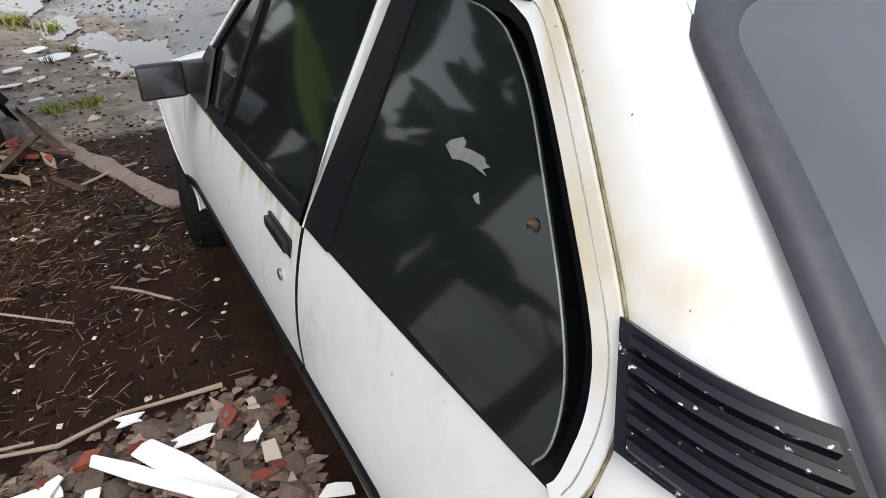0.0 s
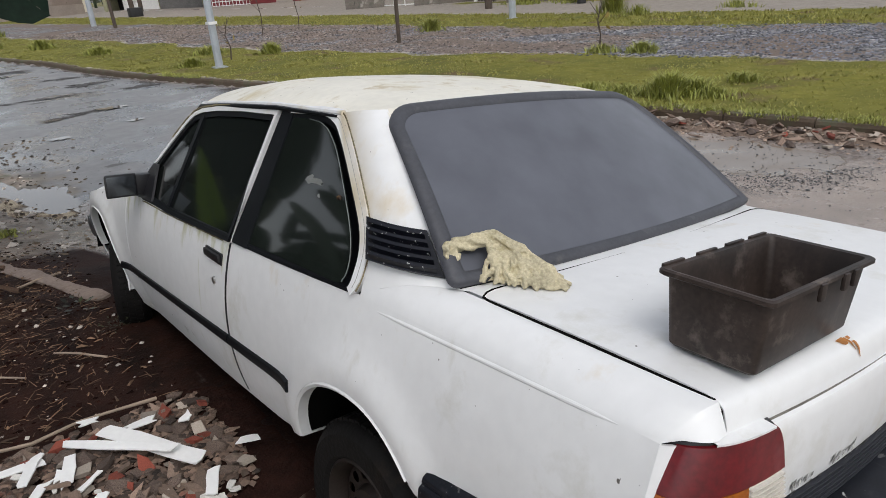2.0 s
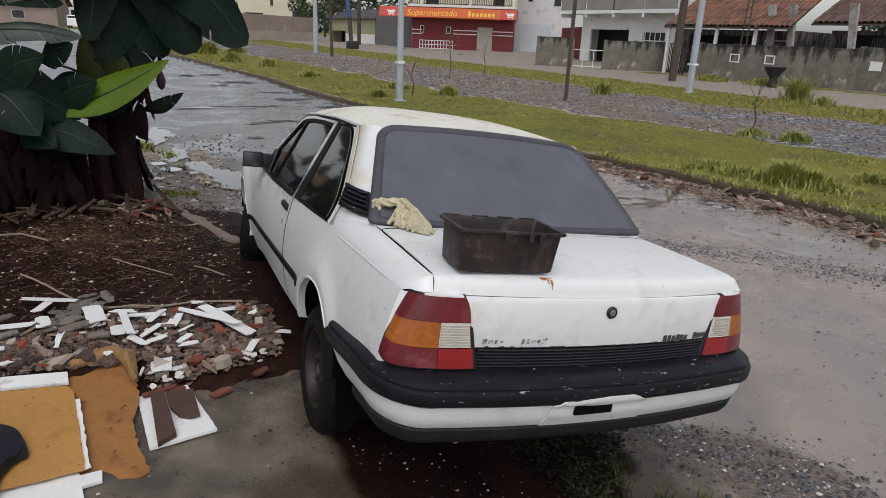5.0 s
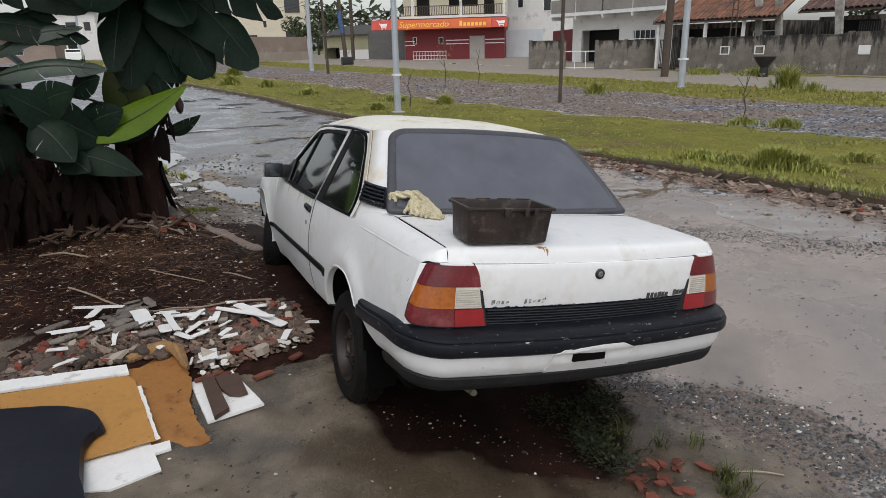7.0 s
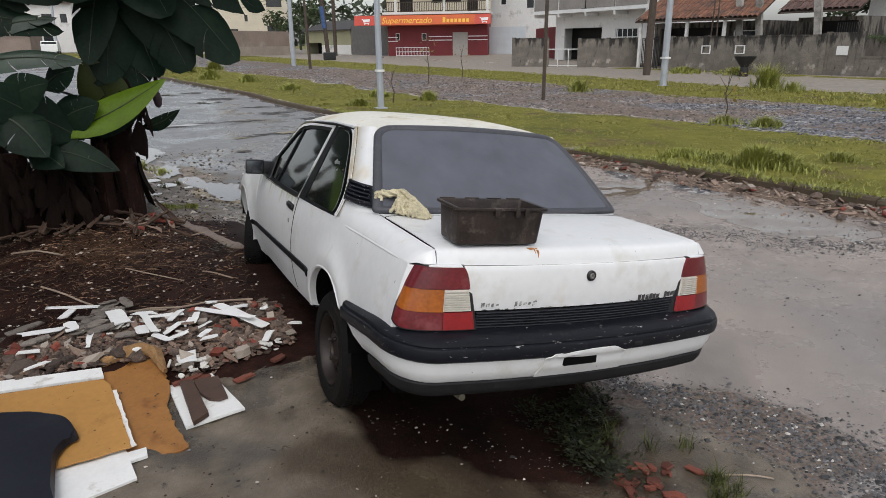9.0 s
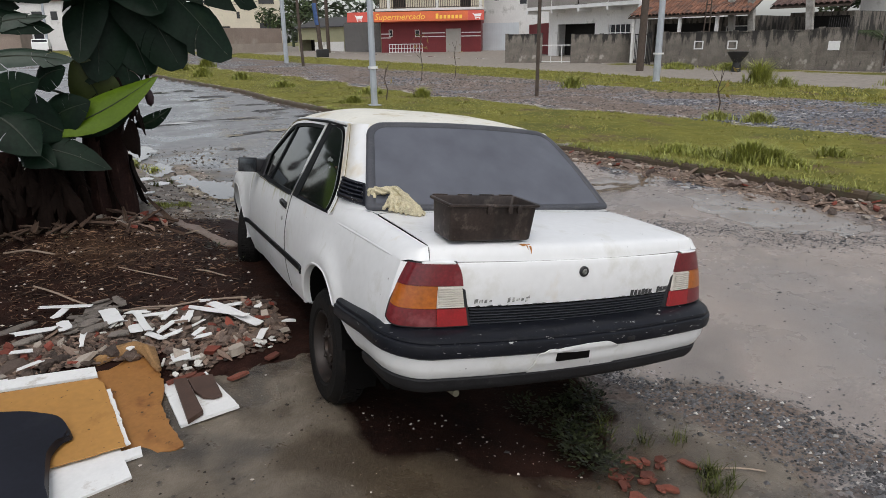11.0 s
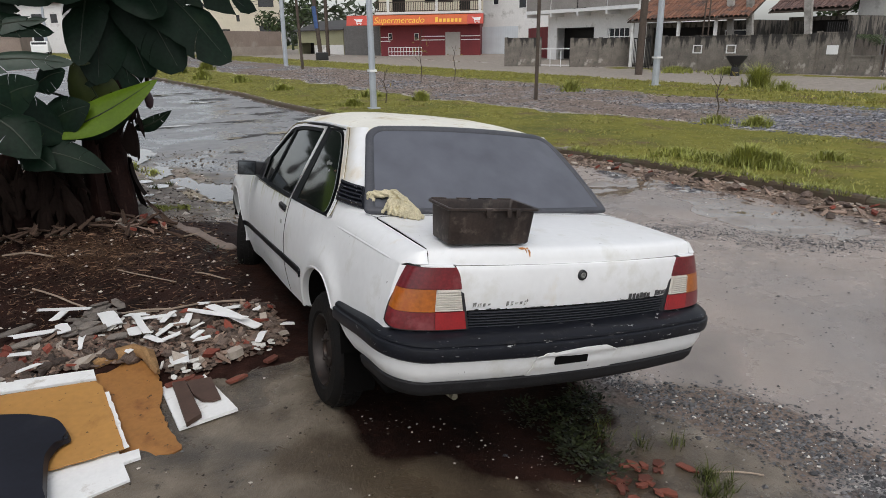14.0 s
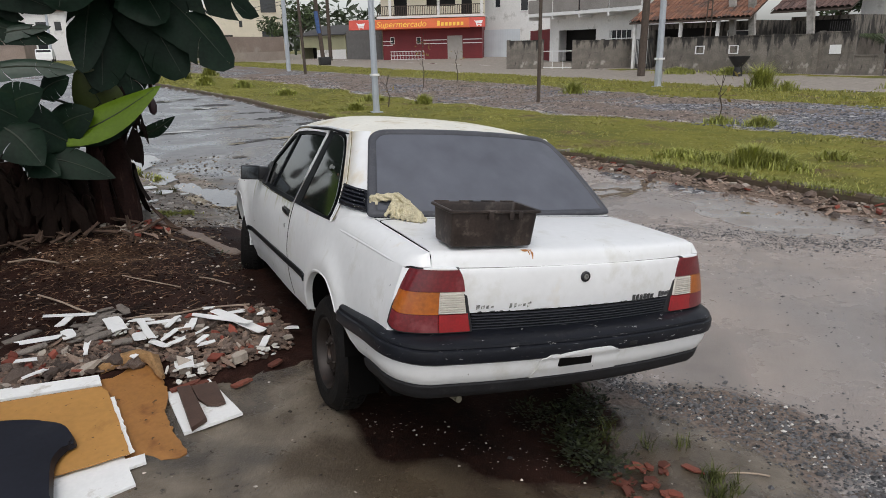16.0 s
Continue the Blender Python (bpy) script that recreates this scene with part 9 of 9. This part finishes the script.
scatter(tile_heap, 34, lambda r: (r.gauss(-1.58, 0.13), r.gauss(3.72, 0.16), 0.01 + 0.03 * r.random()), 0.055, 47, (0.6, 2.2, 0.5, 3.0), 0.2)
# broken white boards and pale chips on the verge past the soil
r = random.Random(64)
for x, y, ln, w, ang in ((-1.31, 6.59, 0.31, 0.20, 8), (-1.46, 7.06, 0.22, 0.17, 35), (-1.60, 6.11, 0.16, 0.10, 20), (-1.44, 5.79, 0.15, 0.07, 28), (-1.62, 5.66, 0.17, 0.10, 170), (-1.01, 6.66, 0.13, 0.06, 15), (-1.43, 5.05, 0.11, 0.04, 5), (-1.86, 6.2, 0.2, 0.13, 60), (-1.75, 5.2, 0.12, 0.09, 120)):
    bm = bmesh.new()
    prism(bm, [(-ln / 2, -w * 0.35, 0), (-ln * 0.1, -w / 2, 0), (ln * 0.42, -w * 0.42, 0), (ln / 2, w * 0.1, 0), (ln * 0.2, w / 2, 0), (-ln * 0.38, w * 0.44, 0)], (0, 0, 0.008))
    ob = part("broken_board", bm, WHITE_BOARD, smooth=False)
    ob.matrix_world = pose(x, y, ground_z(x, y) + 0.014, r.uniform(2, 6), r.uniform(-3, 3), ang)
    tagged(ob, "broken white board lying on the brown verge", "board", "broken boards on the verge")
# dry leaf sheaths and planks beside the banana stems
DRY_SHEATH = layer(mat("dry_leaf_sheath", (0.095, 0.056, 0.036), 0.85, var=0.5, scale=9, bump=0.6, bscale=40), (0.035, 0.018, 0.012), 14.0, 0.52, 0.1, (0.3, 2.0, 1), None, 0.9)
rl_ = random.Random(19)
for x, y, a, ln, w, tl in [(-1.5, 3.6, 50, 0.42, 0.07, 6), (-1.38, 3.95, 110, 0.60, 0.07, 14)] + [(rl_.uniform(-2.6, -1.25), rl_.uniform(3.15, 3.75), rl_.uniform(0, 180), rl_.uniform(0.14, 0.34), rl_.uniform(0.03, 0.075), rl_.uniform(0, 12)) for _ in range(26)]:
    bm = bmesh.new()
    grid(bm, [[(lerp(-ln / 2, ln / 2, t), s * w / 2 * (1 - 0.5 * t), 0.01 + 0.02 * s * s + 0.03 * rl_.random() * (t - 0.3)) for s in (-1, -0.4, 0.4, 1)] for t in steps(0, 1, 9)])
    ob = shell(part("leaf_sheath", bm, DRY_SHEATH), 0.006)
    ob.matrix_world = pose(x, y, ground_z(x, y) + 0.02 + 0.004 * tl, 0, -tl, a)
    tagged(ob, "dry brown banana leaf sheath on the soil", "leaf sheath", "leaf sheaths on the soil")


# ---- banana plants ----
BANANA = mat("banana_leaf_green", (0.008, 0.019, 0.011), 0.46, var=0.45, scale=3, spec=0.10, stain=(0.018, 0.032, 0.014), stain_at=0.56, stain_scale=2)
# paler leaf copy, with the glare of the glossy hanging leaves in its colour
BANANA_PALE = mat("pale_banana_leaf", (0.032, 0.054, 0.038), 0.4, spec=0.3, var=0.25, scale=3)
BANANA_YOUNG = mat("young_banana_leaf", (0.088, 0.15, 0.005), 0.5, spec=0.2, var=0.2, scale=4)
RIBM = mat("leaf_rib", (0.013, 0.022, 0.009), 0.5, var=0.2, scale=6)
STEM = layer(mat("banana_stem_sheath", (0.022, 0.0095, 0.0072), 0.8, spec=0.15, var=0.5, scale=4, bump=0.6, bscale=30), (0.075, 0.042, 0.030), 9.0, 0.57, 0.1, (1.5, 1.5, 0.15), None, 0.8)
DEADLEAF = mat("dead_banana_leaf", (0.011, 0.0066, 0.005), 0.9, spec=0.1, var=0.35, scale=5)


def banana_leaf(parent, base, tip, width, droop, seed, material, torn=0.3, fold=0.25, roll=0.0):
    """A blade on a bent midrib, its halves torn into strips along the veins."""
    r = random.Random(seed)
    base, tip = Vector(base), Vector(tip)
    d = tip - base
    L = d.length
    side = d.cross(Vector((0, 0, 1)))
    side = (side if side.length > 1e-3 else Vector((1, 0, 0))).normalized()
    if isinstance(roll, tuple):
        side = d.cross(Vector(roll)).normalized()
    else:
        side.rotate(Matrix.Rotation(roll, 3, d.normalized()))
    up = side.cross(d).normalized()
    if up.dot(Vector(roll) if isinstance(roll, tuple) else Vector((0, 0, 1))) < 0:
        up = -up
    mid = [base.lerp(tip, t) + Vector((0, 0, 1)) * droop * math.sin(math.pi * t) for t in steps(0, 1, 26)]
    bm = bmesh.new()
    for sg in (-1, 1):
        t0 = 0.0
        while t0 < 0.985:
            # one strip of the torn blade, from t0 to t1 along the midrib
            ln = r.uniform(0.05, 0.22) if r.random() < torn + 0.15 else r.uniform(0.2, 0.6)
            t1 = min(1.0, t0 + ln)
            t1 = 1.0 if t1 > 0.94 else t1
            n = max(2, int((t1 - t0) * 26))
            sag, reach, tm = r.uniform(1 - 0.6 * torn, 1 + 1.2 * torn), 1 - 0.5 * torn * r.random() ** 2, (t0 + t1) / 2
            slip = r.uniform(-0.02, 0.05) * torn
            rows = []
            for i in range(n + 1):
                t = lerp(t0, t1, i / n)
                w = width / 2 * reach * (max(0.0, math.sin(math.pi * min(1, t * 0.98 + 0.02) ** 0.88)) ** (0.85 if torn < 0.3 else 0.55)) * (1 - 0.03 * r.random())
                k0 = min(25, int(t * 26))
                c = mid[k0].lerp(mid[k0 + 1], t * 26 - k0)
                row = []
                for k in range(6):
                    s = k / 5
                    draw = d * ((tm - t) * 0.07 * s * torn + 0.07 * s * s + slip * s)
                    row.append(c + side * sg * w * s * (1 - 0.1 * s) + up * (w * fold * (s - 1.3 * s * s * sag) + 0.0012 * math.sin(i * 2.1 + k)) + Vector((0, 0, -0.5 * w * s * s * sag * torn)) + draw)
                rows.append(row)
            grid(bm, rows)
            t0 = t1
    lf = part("leaf", bm, material, parent, angle=70)
    bm = bmesh.new()
    tube(bm, [m_ - up * 0.004 for m_ in mid], [0.010 * (1 - 0.8 * i / 26) + 0.003 for i in range(27)], 6)
    part("midrib", bm, DEADLEAF if material is DEADLEAF else RIBM, lf)
    return lf


def banana_plant(label, x, y, stems, leaves, seed, dead=5):
    t = thing("banana_plant", label, "banana plant", "banana plants", at=Matrix.Translation((x, y, 0)))
    r = random.Random(seed)
    off = Vector((x, y, 0))
    for pts, r0, r1 in stems:
        bm = bmesh.new()
        P_ = [Vector(p) - off for p in pts]
        full = []
        for i in range(13):
            tt = i / 12 * (len(P_) - 1)
            k = min(int(tt), len(P_) - 2)
            full.append(P_[k].lerp(P_[k + 1], tt - k))
        tube(bm, full, [lerp(r0, r1, (i / 12) ** 0.7) * (1 + 0.05 * math.sin(i * 2.3 + seed)) for i in range(13)], 14)
        for v in bm.verts:
            a = math.atan2(v.co.y - P_[0].y, v.co.x - P_[0].x)
            v.co += Vector((math.cos(a), math.sin(a), 0)) * 0.010 * math.sin(5 * a + v.co.z * 2)
        part("stem", bm, STEM, t, "brown sheathed stem")
        # loose dry sheaths round the stem
        for k in range(3):
            a = r.uniform(0, 6.28)
            c = P_[0].lerp(P_[1], r.uniform(0.1, 0.6)) + Vector((math.cos(a), math.sin(a), 0)) * r0 * 0.95
            bm = bmesh.new()
            ln = r.uniform(0.3, 0.6)
            grid(bm, [[c + Vector((-math.sin(a) * s * 0.05 + math.cos(a) * 0.09 * q * q, math.cos(a) * s * 0.05 + math.sin(a) * 0.09 * q * q, ln * (0.5 - q))) for s in (-1, 0, 1)] for q in steps(0, 1, 6)])
            shell(part("dry_sheath", bm, DEADLEAF, t), 0.004)
    for n_, (b, tp, w, dr, m_, torn, fold, roll) in enumerate(leaves):
        banana_leaf(t, Vector(b) - off, Vector(tp) - off, w, dr, seed * 31 + n_, m_, torn, fold, roll)
    return t


G_, Y_, P2 = BANANA, BANANA_YOUNG, BANANA_PALE
# olive leaf copy, with light shining through put into its colour
BANANA_OLIVE = mat("olive_banana_leaf", (0.035, 0.048, 0.010), 0.45, var=0.3, scale=3)
F1, F2, F3 = (0.1, -0.85, 0.5), (-0.2, -0.9, 0.35), (0.15, -0.95, 0.2)
main = banana_plant("big banana plant with torn dark leaves and fruit", -1.72, 4.02,
    [(((-1.72, 3.98, 0.15), (-1.70, 4.10, 1.17), (-1.60, 4.10, 2.35)), 0.17, 0.10), (((-1.90, 3.85, 0.2), (-1.88, 3.92, 1.0), (-1.8, 3.95, 1.5)), 0.11, 0.07)],
    [((-1.53, 3.87, 2.72), (-0.64, 3.46, 1.90), 0.70, 0.16, G_, 0.55, 0.12, F1), ((-1.53, 3.87, 2.72), (-1.04, 3.59, 1.81), 0.62, 0.12, G_, 0.55, 0.12, F2), ((-1.51, 3.87, 2.67), (-0.38, 3.61, 2.32), 0.60, 0.18, G_, 0.55, 0.1, F1),
     ((-1.50, 3.88, 2.58), (-1.46, 3.80, 1.66), 0.62, 0.05, G_, 0.42, 0.15, F3), ((-1.58, 3.87, 2.67), (-1.82, 3.60, 1.88), 0.42, 0.1, G_, 0.42, 0.1, F2), ((-1.55, 3.88, 2.58), (-1.70, 3.70, 1.72), 0.55, 0.05, G_, 0.36, 0.1, F3),
     ((-1.55, 3.95, 2.6), (-1.15, 3.4, 2.25), 0.66, 0.22, G_, 0.42, 0.15, F1), ((-1.6, 3.95, 2.7), (-2.25, 3.35, 2.62), 0.62, 0.25, G_, 0.42, 0.1, F2), ((-1.6, 4.1, 2.6), (-1.0, 4.9, 2.6), 0.6, 0.3, G_, 0.36, 0.2, 0.0),
     # leaves rising overhead out of view, added to shade those below
     ((-1.6, 4.0, 2.6), (-1.7, 3.2, 3.2), 0.7, 0.25, G_, 0.36, 0.2, 0.0), ((-1.6, 4.0, 2.6), (-2.4, 4.4, 3.2), 0.6, 0.25, G_, 0.36, 0.2, 0.0), ((-1.6, 4.0, 2.6), (-0.7, 4.3, 3.3), 0.6, 0.3, G_, 0.36, 0.2, 0.0), ((-1.6, 4.0, 2.7), (-0.9, 3.2, 3.1), 0.7, 0.3, G_, 0.36, 0.2, 0.0),
     ((-1.64, 3.87, 1.22), (-1.85, 3.70, 1.87), 0.48, 0.02, BANANA_OLIVE, 0.1, 0.2, F2), ((-1.50, 3.97, 1.22), (-1.15, 3.88, 1.38), 0.17, -0.03, G_, 0.2, -0.3, F1), ((-2.01, 3.74, 1.19), (-1.46, 3.69, 1.46), 0.38, 0.05, G_, 0.1, 0.2, F1),
     ((-1.60, 4.0, 2.5), (-1.78, 3.75, 1.70), 0.5, 0.1, G_, 0.34, 0.1, F2), ((-1.55, 4.0, 2.5), (-1.30, 3.8, 1.75), 0.6, 0.1, G_, 0.36, 0.1, F1), ((-1.58, 4.1, 2.6), (-1.2, 4.2, 1.95), 0.6, 0.15, G_, 0.36, 0.1, F3), ((-1.60, 3.9, 2.75), (-1.2, 3.3, 2.5), 0.7, 0.2, G_, 0.34, 0.1, F1), ((-1.60, 3.9, 2.75), (-1.9, 3.3, 2.35), 0.7, 0.2, G_, 0.34, 0.1, F1)]
    # ring of eight more unseen crown leaves, added to shade the plant
    + [((-1.6, 4.0, 2.75), (-1.6 + 1.7 * math.cos(a), 4.0 + 1.7 * math.sin(a), 3.15 + 0.25 * math.sin(3 * a)), 0.75, 0.35, G_, 0.6, 0.15, 0.0) for a in (0.3, 1.2, 2.1, 3.0, 3.7, 4.4, 5.0, 5.7)]
    + [((-1.62 + 0.10 * math.cos(a), 4.0 + 0.10 * math.sin(a), 2.30 - 0.05 * k), (-1.64 + (0.20 + 0.03 * (k % 3)) * math.cos(a), 3.98 + 0.24 * math.sin(a), 1.05 + 0.13 * (k % 4)), 0.30, 0.05, DEADLEAF, 0.95, 0.5, (math.cos(a), math.sin(a), 0.1)) for k, a in enumerate((3.4, 3.9, 4.4, 4.9, 5.4, 5.9, 0.2))], 2)
# hanging fruit bunch
bunch = bmesh.new()
tube(bunch, [(0.30, -0.05, 2.35), (0.40, -0.05, 2.15), (0.42, -0.04, 1.75), (0.41, -0.04, 1.50)], [0.025, 0.022, 0.02, 0.015], 7)
part("fruit_stalk", bunch, STEM, main)
r = random.Random(12)
for tier in range(5):
    z = 2.10 - tier * 0.09
    bm = bmesh.new()
    for k in range(9):
        a = 6.283 * k / 9 + tier
        ro = 0.13 - tier * 0.010
        c = Vector((0.42, -0.04, z))
        o = Vector((math.cos(a), math.sin(a), 0))
        tube(bm, [c + o * 0.02, c + o * ro * 0.7 + Vector((0, 0, -0.02)), c + o * ro + Vector((0, 0, 0.03)), c + o * ro * 1.02 + Vector((0, 0, 0.075))], [0.012, 0.019, 0.018, 0.006], 6)
    part("fruit_bunch", bm, mat("green_bananas", (0.028, 0.042, 0.016), 0.5, var=0.3, scale=8), main)
bm = bmesh.new()
lathe(bm, [(0.0, -0.09), (0.03, -0.06), (0.042, 0.0), (0.03, 0.05), (0.012, 0.09)], 12, "z", pose(0.41, -0.04, 1.49))
part("flower_bud", bm, mat("dark_flower_bud", (0.035, 0.015, 0.02), 0.6), main)

banana_plant("young banana plant with one bright new leaf", -2.21, 3.64,
    [(((-2.21, 3.64, 0.15), (-2.10, 3.78, 1.0), (-2.06, 3.72, 1.35)), 0.12, 0.06), (((-2.05, 3.66, 0.2), (-2.02, 3.70, 0.9)), 0.09, 0.06)],
    [((-2.25, 3.52, 1.23), (-1.29, 3.50, 1.67), 0.36, -0.05, Y_, 0.02, 0.16, (0.0, -0.8, 0.6)), ((-2.48, 3.48, 1.16), (-1.76, 3.34, 0.95), 0.36, 0.07, G_, 0.1, 0.1, F1), ((-1.96, 3.54, 1.20), (-2.60, 3.22, 1.70), 0.50, 0.0, G_, 0.1, 0.15, F1),
     ((-2.25, 3.63, 1.27), (-1.82, 3.48, 1.50), 0.40, 0.04, G_, 0.1, 0.2, F1), ((-2.38, 3.39, 1.12), (-2.13, 3.20, 1.03), 0.30, 0.05, G_, 0.1, 0.2, F1), ((-2.50, 3.30, 1.46), (-2.22, 3.11, 1.15), 0.45, 0.06, G_, 0.2, 0.1, F1),
     ((-2.21, 3.66, 1.65), (-1.95, 3.49, 1.79), 0.30, 0.03, G_, 0.2, 0.1, F2), ((-2.2, 3.55, 0.95), (-2.0, 3.35, 0.45), 0.16, 0.1, DEADLEAF, 1.0, 0.4, F1), ((-2.2, 3.6, 1.1), (-2.35, 3.4, 0.35), 0.20, 0.1, DEADLEAF, 1.0, 0.5, F1), ((-2.1, 3.7, 1.1), (-1.95, 3.55, 0.5), 0.18, 0.1, DEADLEAF, 1.0, 0.5, F2)], 5)
banana_plant("banana plant with pale glossy hanging leaves", -2.75, 3.85,
    [(((-2.75, 3.80, 0.15), (-2.72, 4.0, 1.2), (-2.70, 4.0, 1.9)), 0.14, 0.08), (((-2.42, 4.1, 0.15), (-2.38, 4.22, 0.95)), 0.12, 0.07), (((-2.95, 3.7, 0.15), (-2.95, 3.8, 1.3)), 0.13, 0.08), (((-2.50, 3.62, 0.15), (-2.52, 3.72, 0.7), (-2.55, 3.75, 1.1)), 0.12, 0.09), (((-2.36, 3.75, 0.15), (-2.33, 3.85, 1.1)), 0.11, 0.08)],
    [((-2.95, 3.60, 2.30), (-2.04, 3.55, 2.12), 0.32, 0.03, G_, 0.34, 0.1, F1), ((-2.75, 3.65, 2.62), (-1.98, 3.50, 2.36), 0.36, 0.03, G_, 0.4, 0.1, F2), ((-2.75, 3.56, 1.98), (-2.05, 3.54, 2.20), 0.17, 0.06, P2, 0.5, 0.05, F1), ((-2.80, 3.56, 1.80), (-1.93, 3.52, 1.86), 0.24, 0.07, P2, 0.4, 0.08, F1), ((-2.7, 3.7, 2.2), (-2.10, 3.6, 2.40), 0.22, 0.05, G_, 0.7, 0.1, F2),
     ((-2.6, 3.5, 1.45), (-2.15, 3.3, 1.70), 0.42, 0.05, G_, 0.2, 0.1, F1), ((-2.7, 3.9, 1.8), (-2.9, 3.3, 1.5), 0.5, 0.15, G_, 0.3, 0.1, F1), ((-2.7, 3.95, 2.2), (-3.2, 3.6, 2.7), 0.55, 0.2, G_, 0.4, 0.1, 0.2),
     ((-2.89, 3.75, 1.57), (-2.82, 3.70, 0.85), 0.46, 0.04, G_, 0.2, 0.1, F1),
     ((-2.7, 3.6, 1.2), (-2.5, 3.4, 0.7), 0.16, 0.1, DEADLEAF, 1.0, 0.5, F1), ((-2.7, 3.6, 1.0), (-2.85, 3.4, 0.4), 0.16, 0.1, DEADLEAF, 1.0, 0.5, F1)]
    + [((-2.6 + 0.09 * k, 3.62, 1.1 - 0.04 * (k % 3)), (-2.68 + 0.10 * k, 3.40 + 0.03 * (k % 2), 0.42 + 0.09 * (k % 4)), 0.17, 0.08, DEADLEAF, 1.0, 0.5, F1) for k in range(-3, 6)], 7)
# made-up banana plants, mostly unseen, closing this side for window reflections and shade
for k, (x, y) in enumerate(((-3.9, 4.6), (-3.45, 5.4), (-3.6, 3.9), (-4.6, 3.2), (-5.2, 1.4), (-5.0, -0.6), (-4.4, 5.9), (-5.6, -2.6), (-6.2, 0.4))):
    low = k in (1, 2)
    h = 1.15 if low else 2.3 + 0.5 * math.sin(k * 2.1)
    lv = []
    for j in range(9):
        a = j * 2.4 + k
        rr_ = 1.3 + 0.3 * math.sin(j * 1.7)
        lv.append(((x, y, h + 0.1), (x + rr_ * math.cos(a), y + rr_ * math.sin(a), h + (0.2 if low else 0.9 if j % 3 else -0.5)), 0.6, 0.3, G_, 0.4, 0.15, 0.0))
    banana_plant("tall banana plant of the roadside grove", x, y, [(((x, y, 0.1), (x, y, h * 0.5), (x, y, h + 0.15)), 0.15, 0.09)], lv, 40 + k)
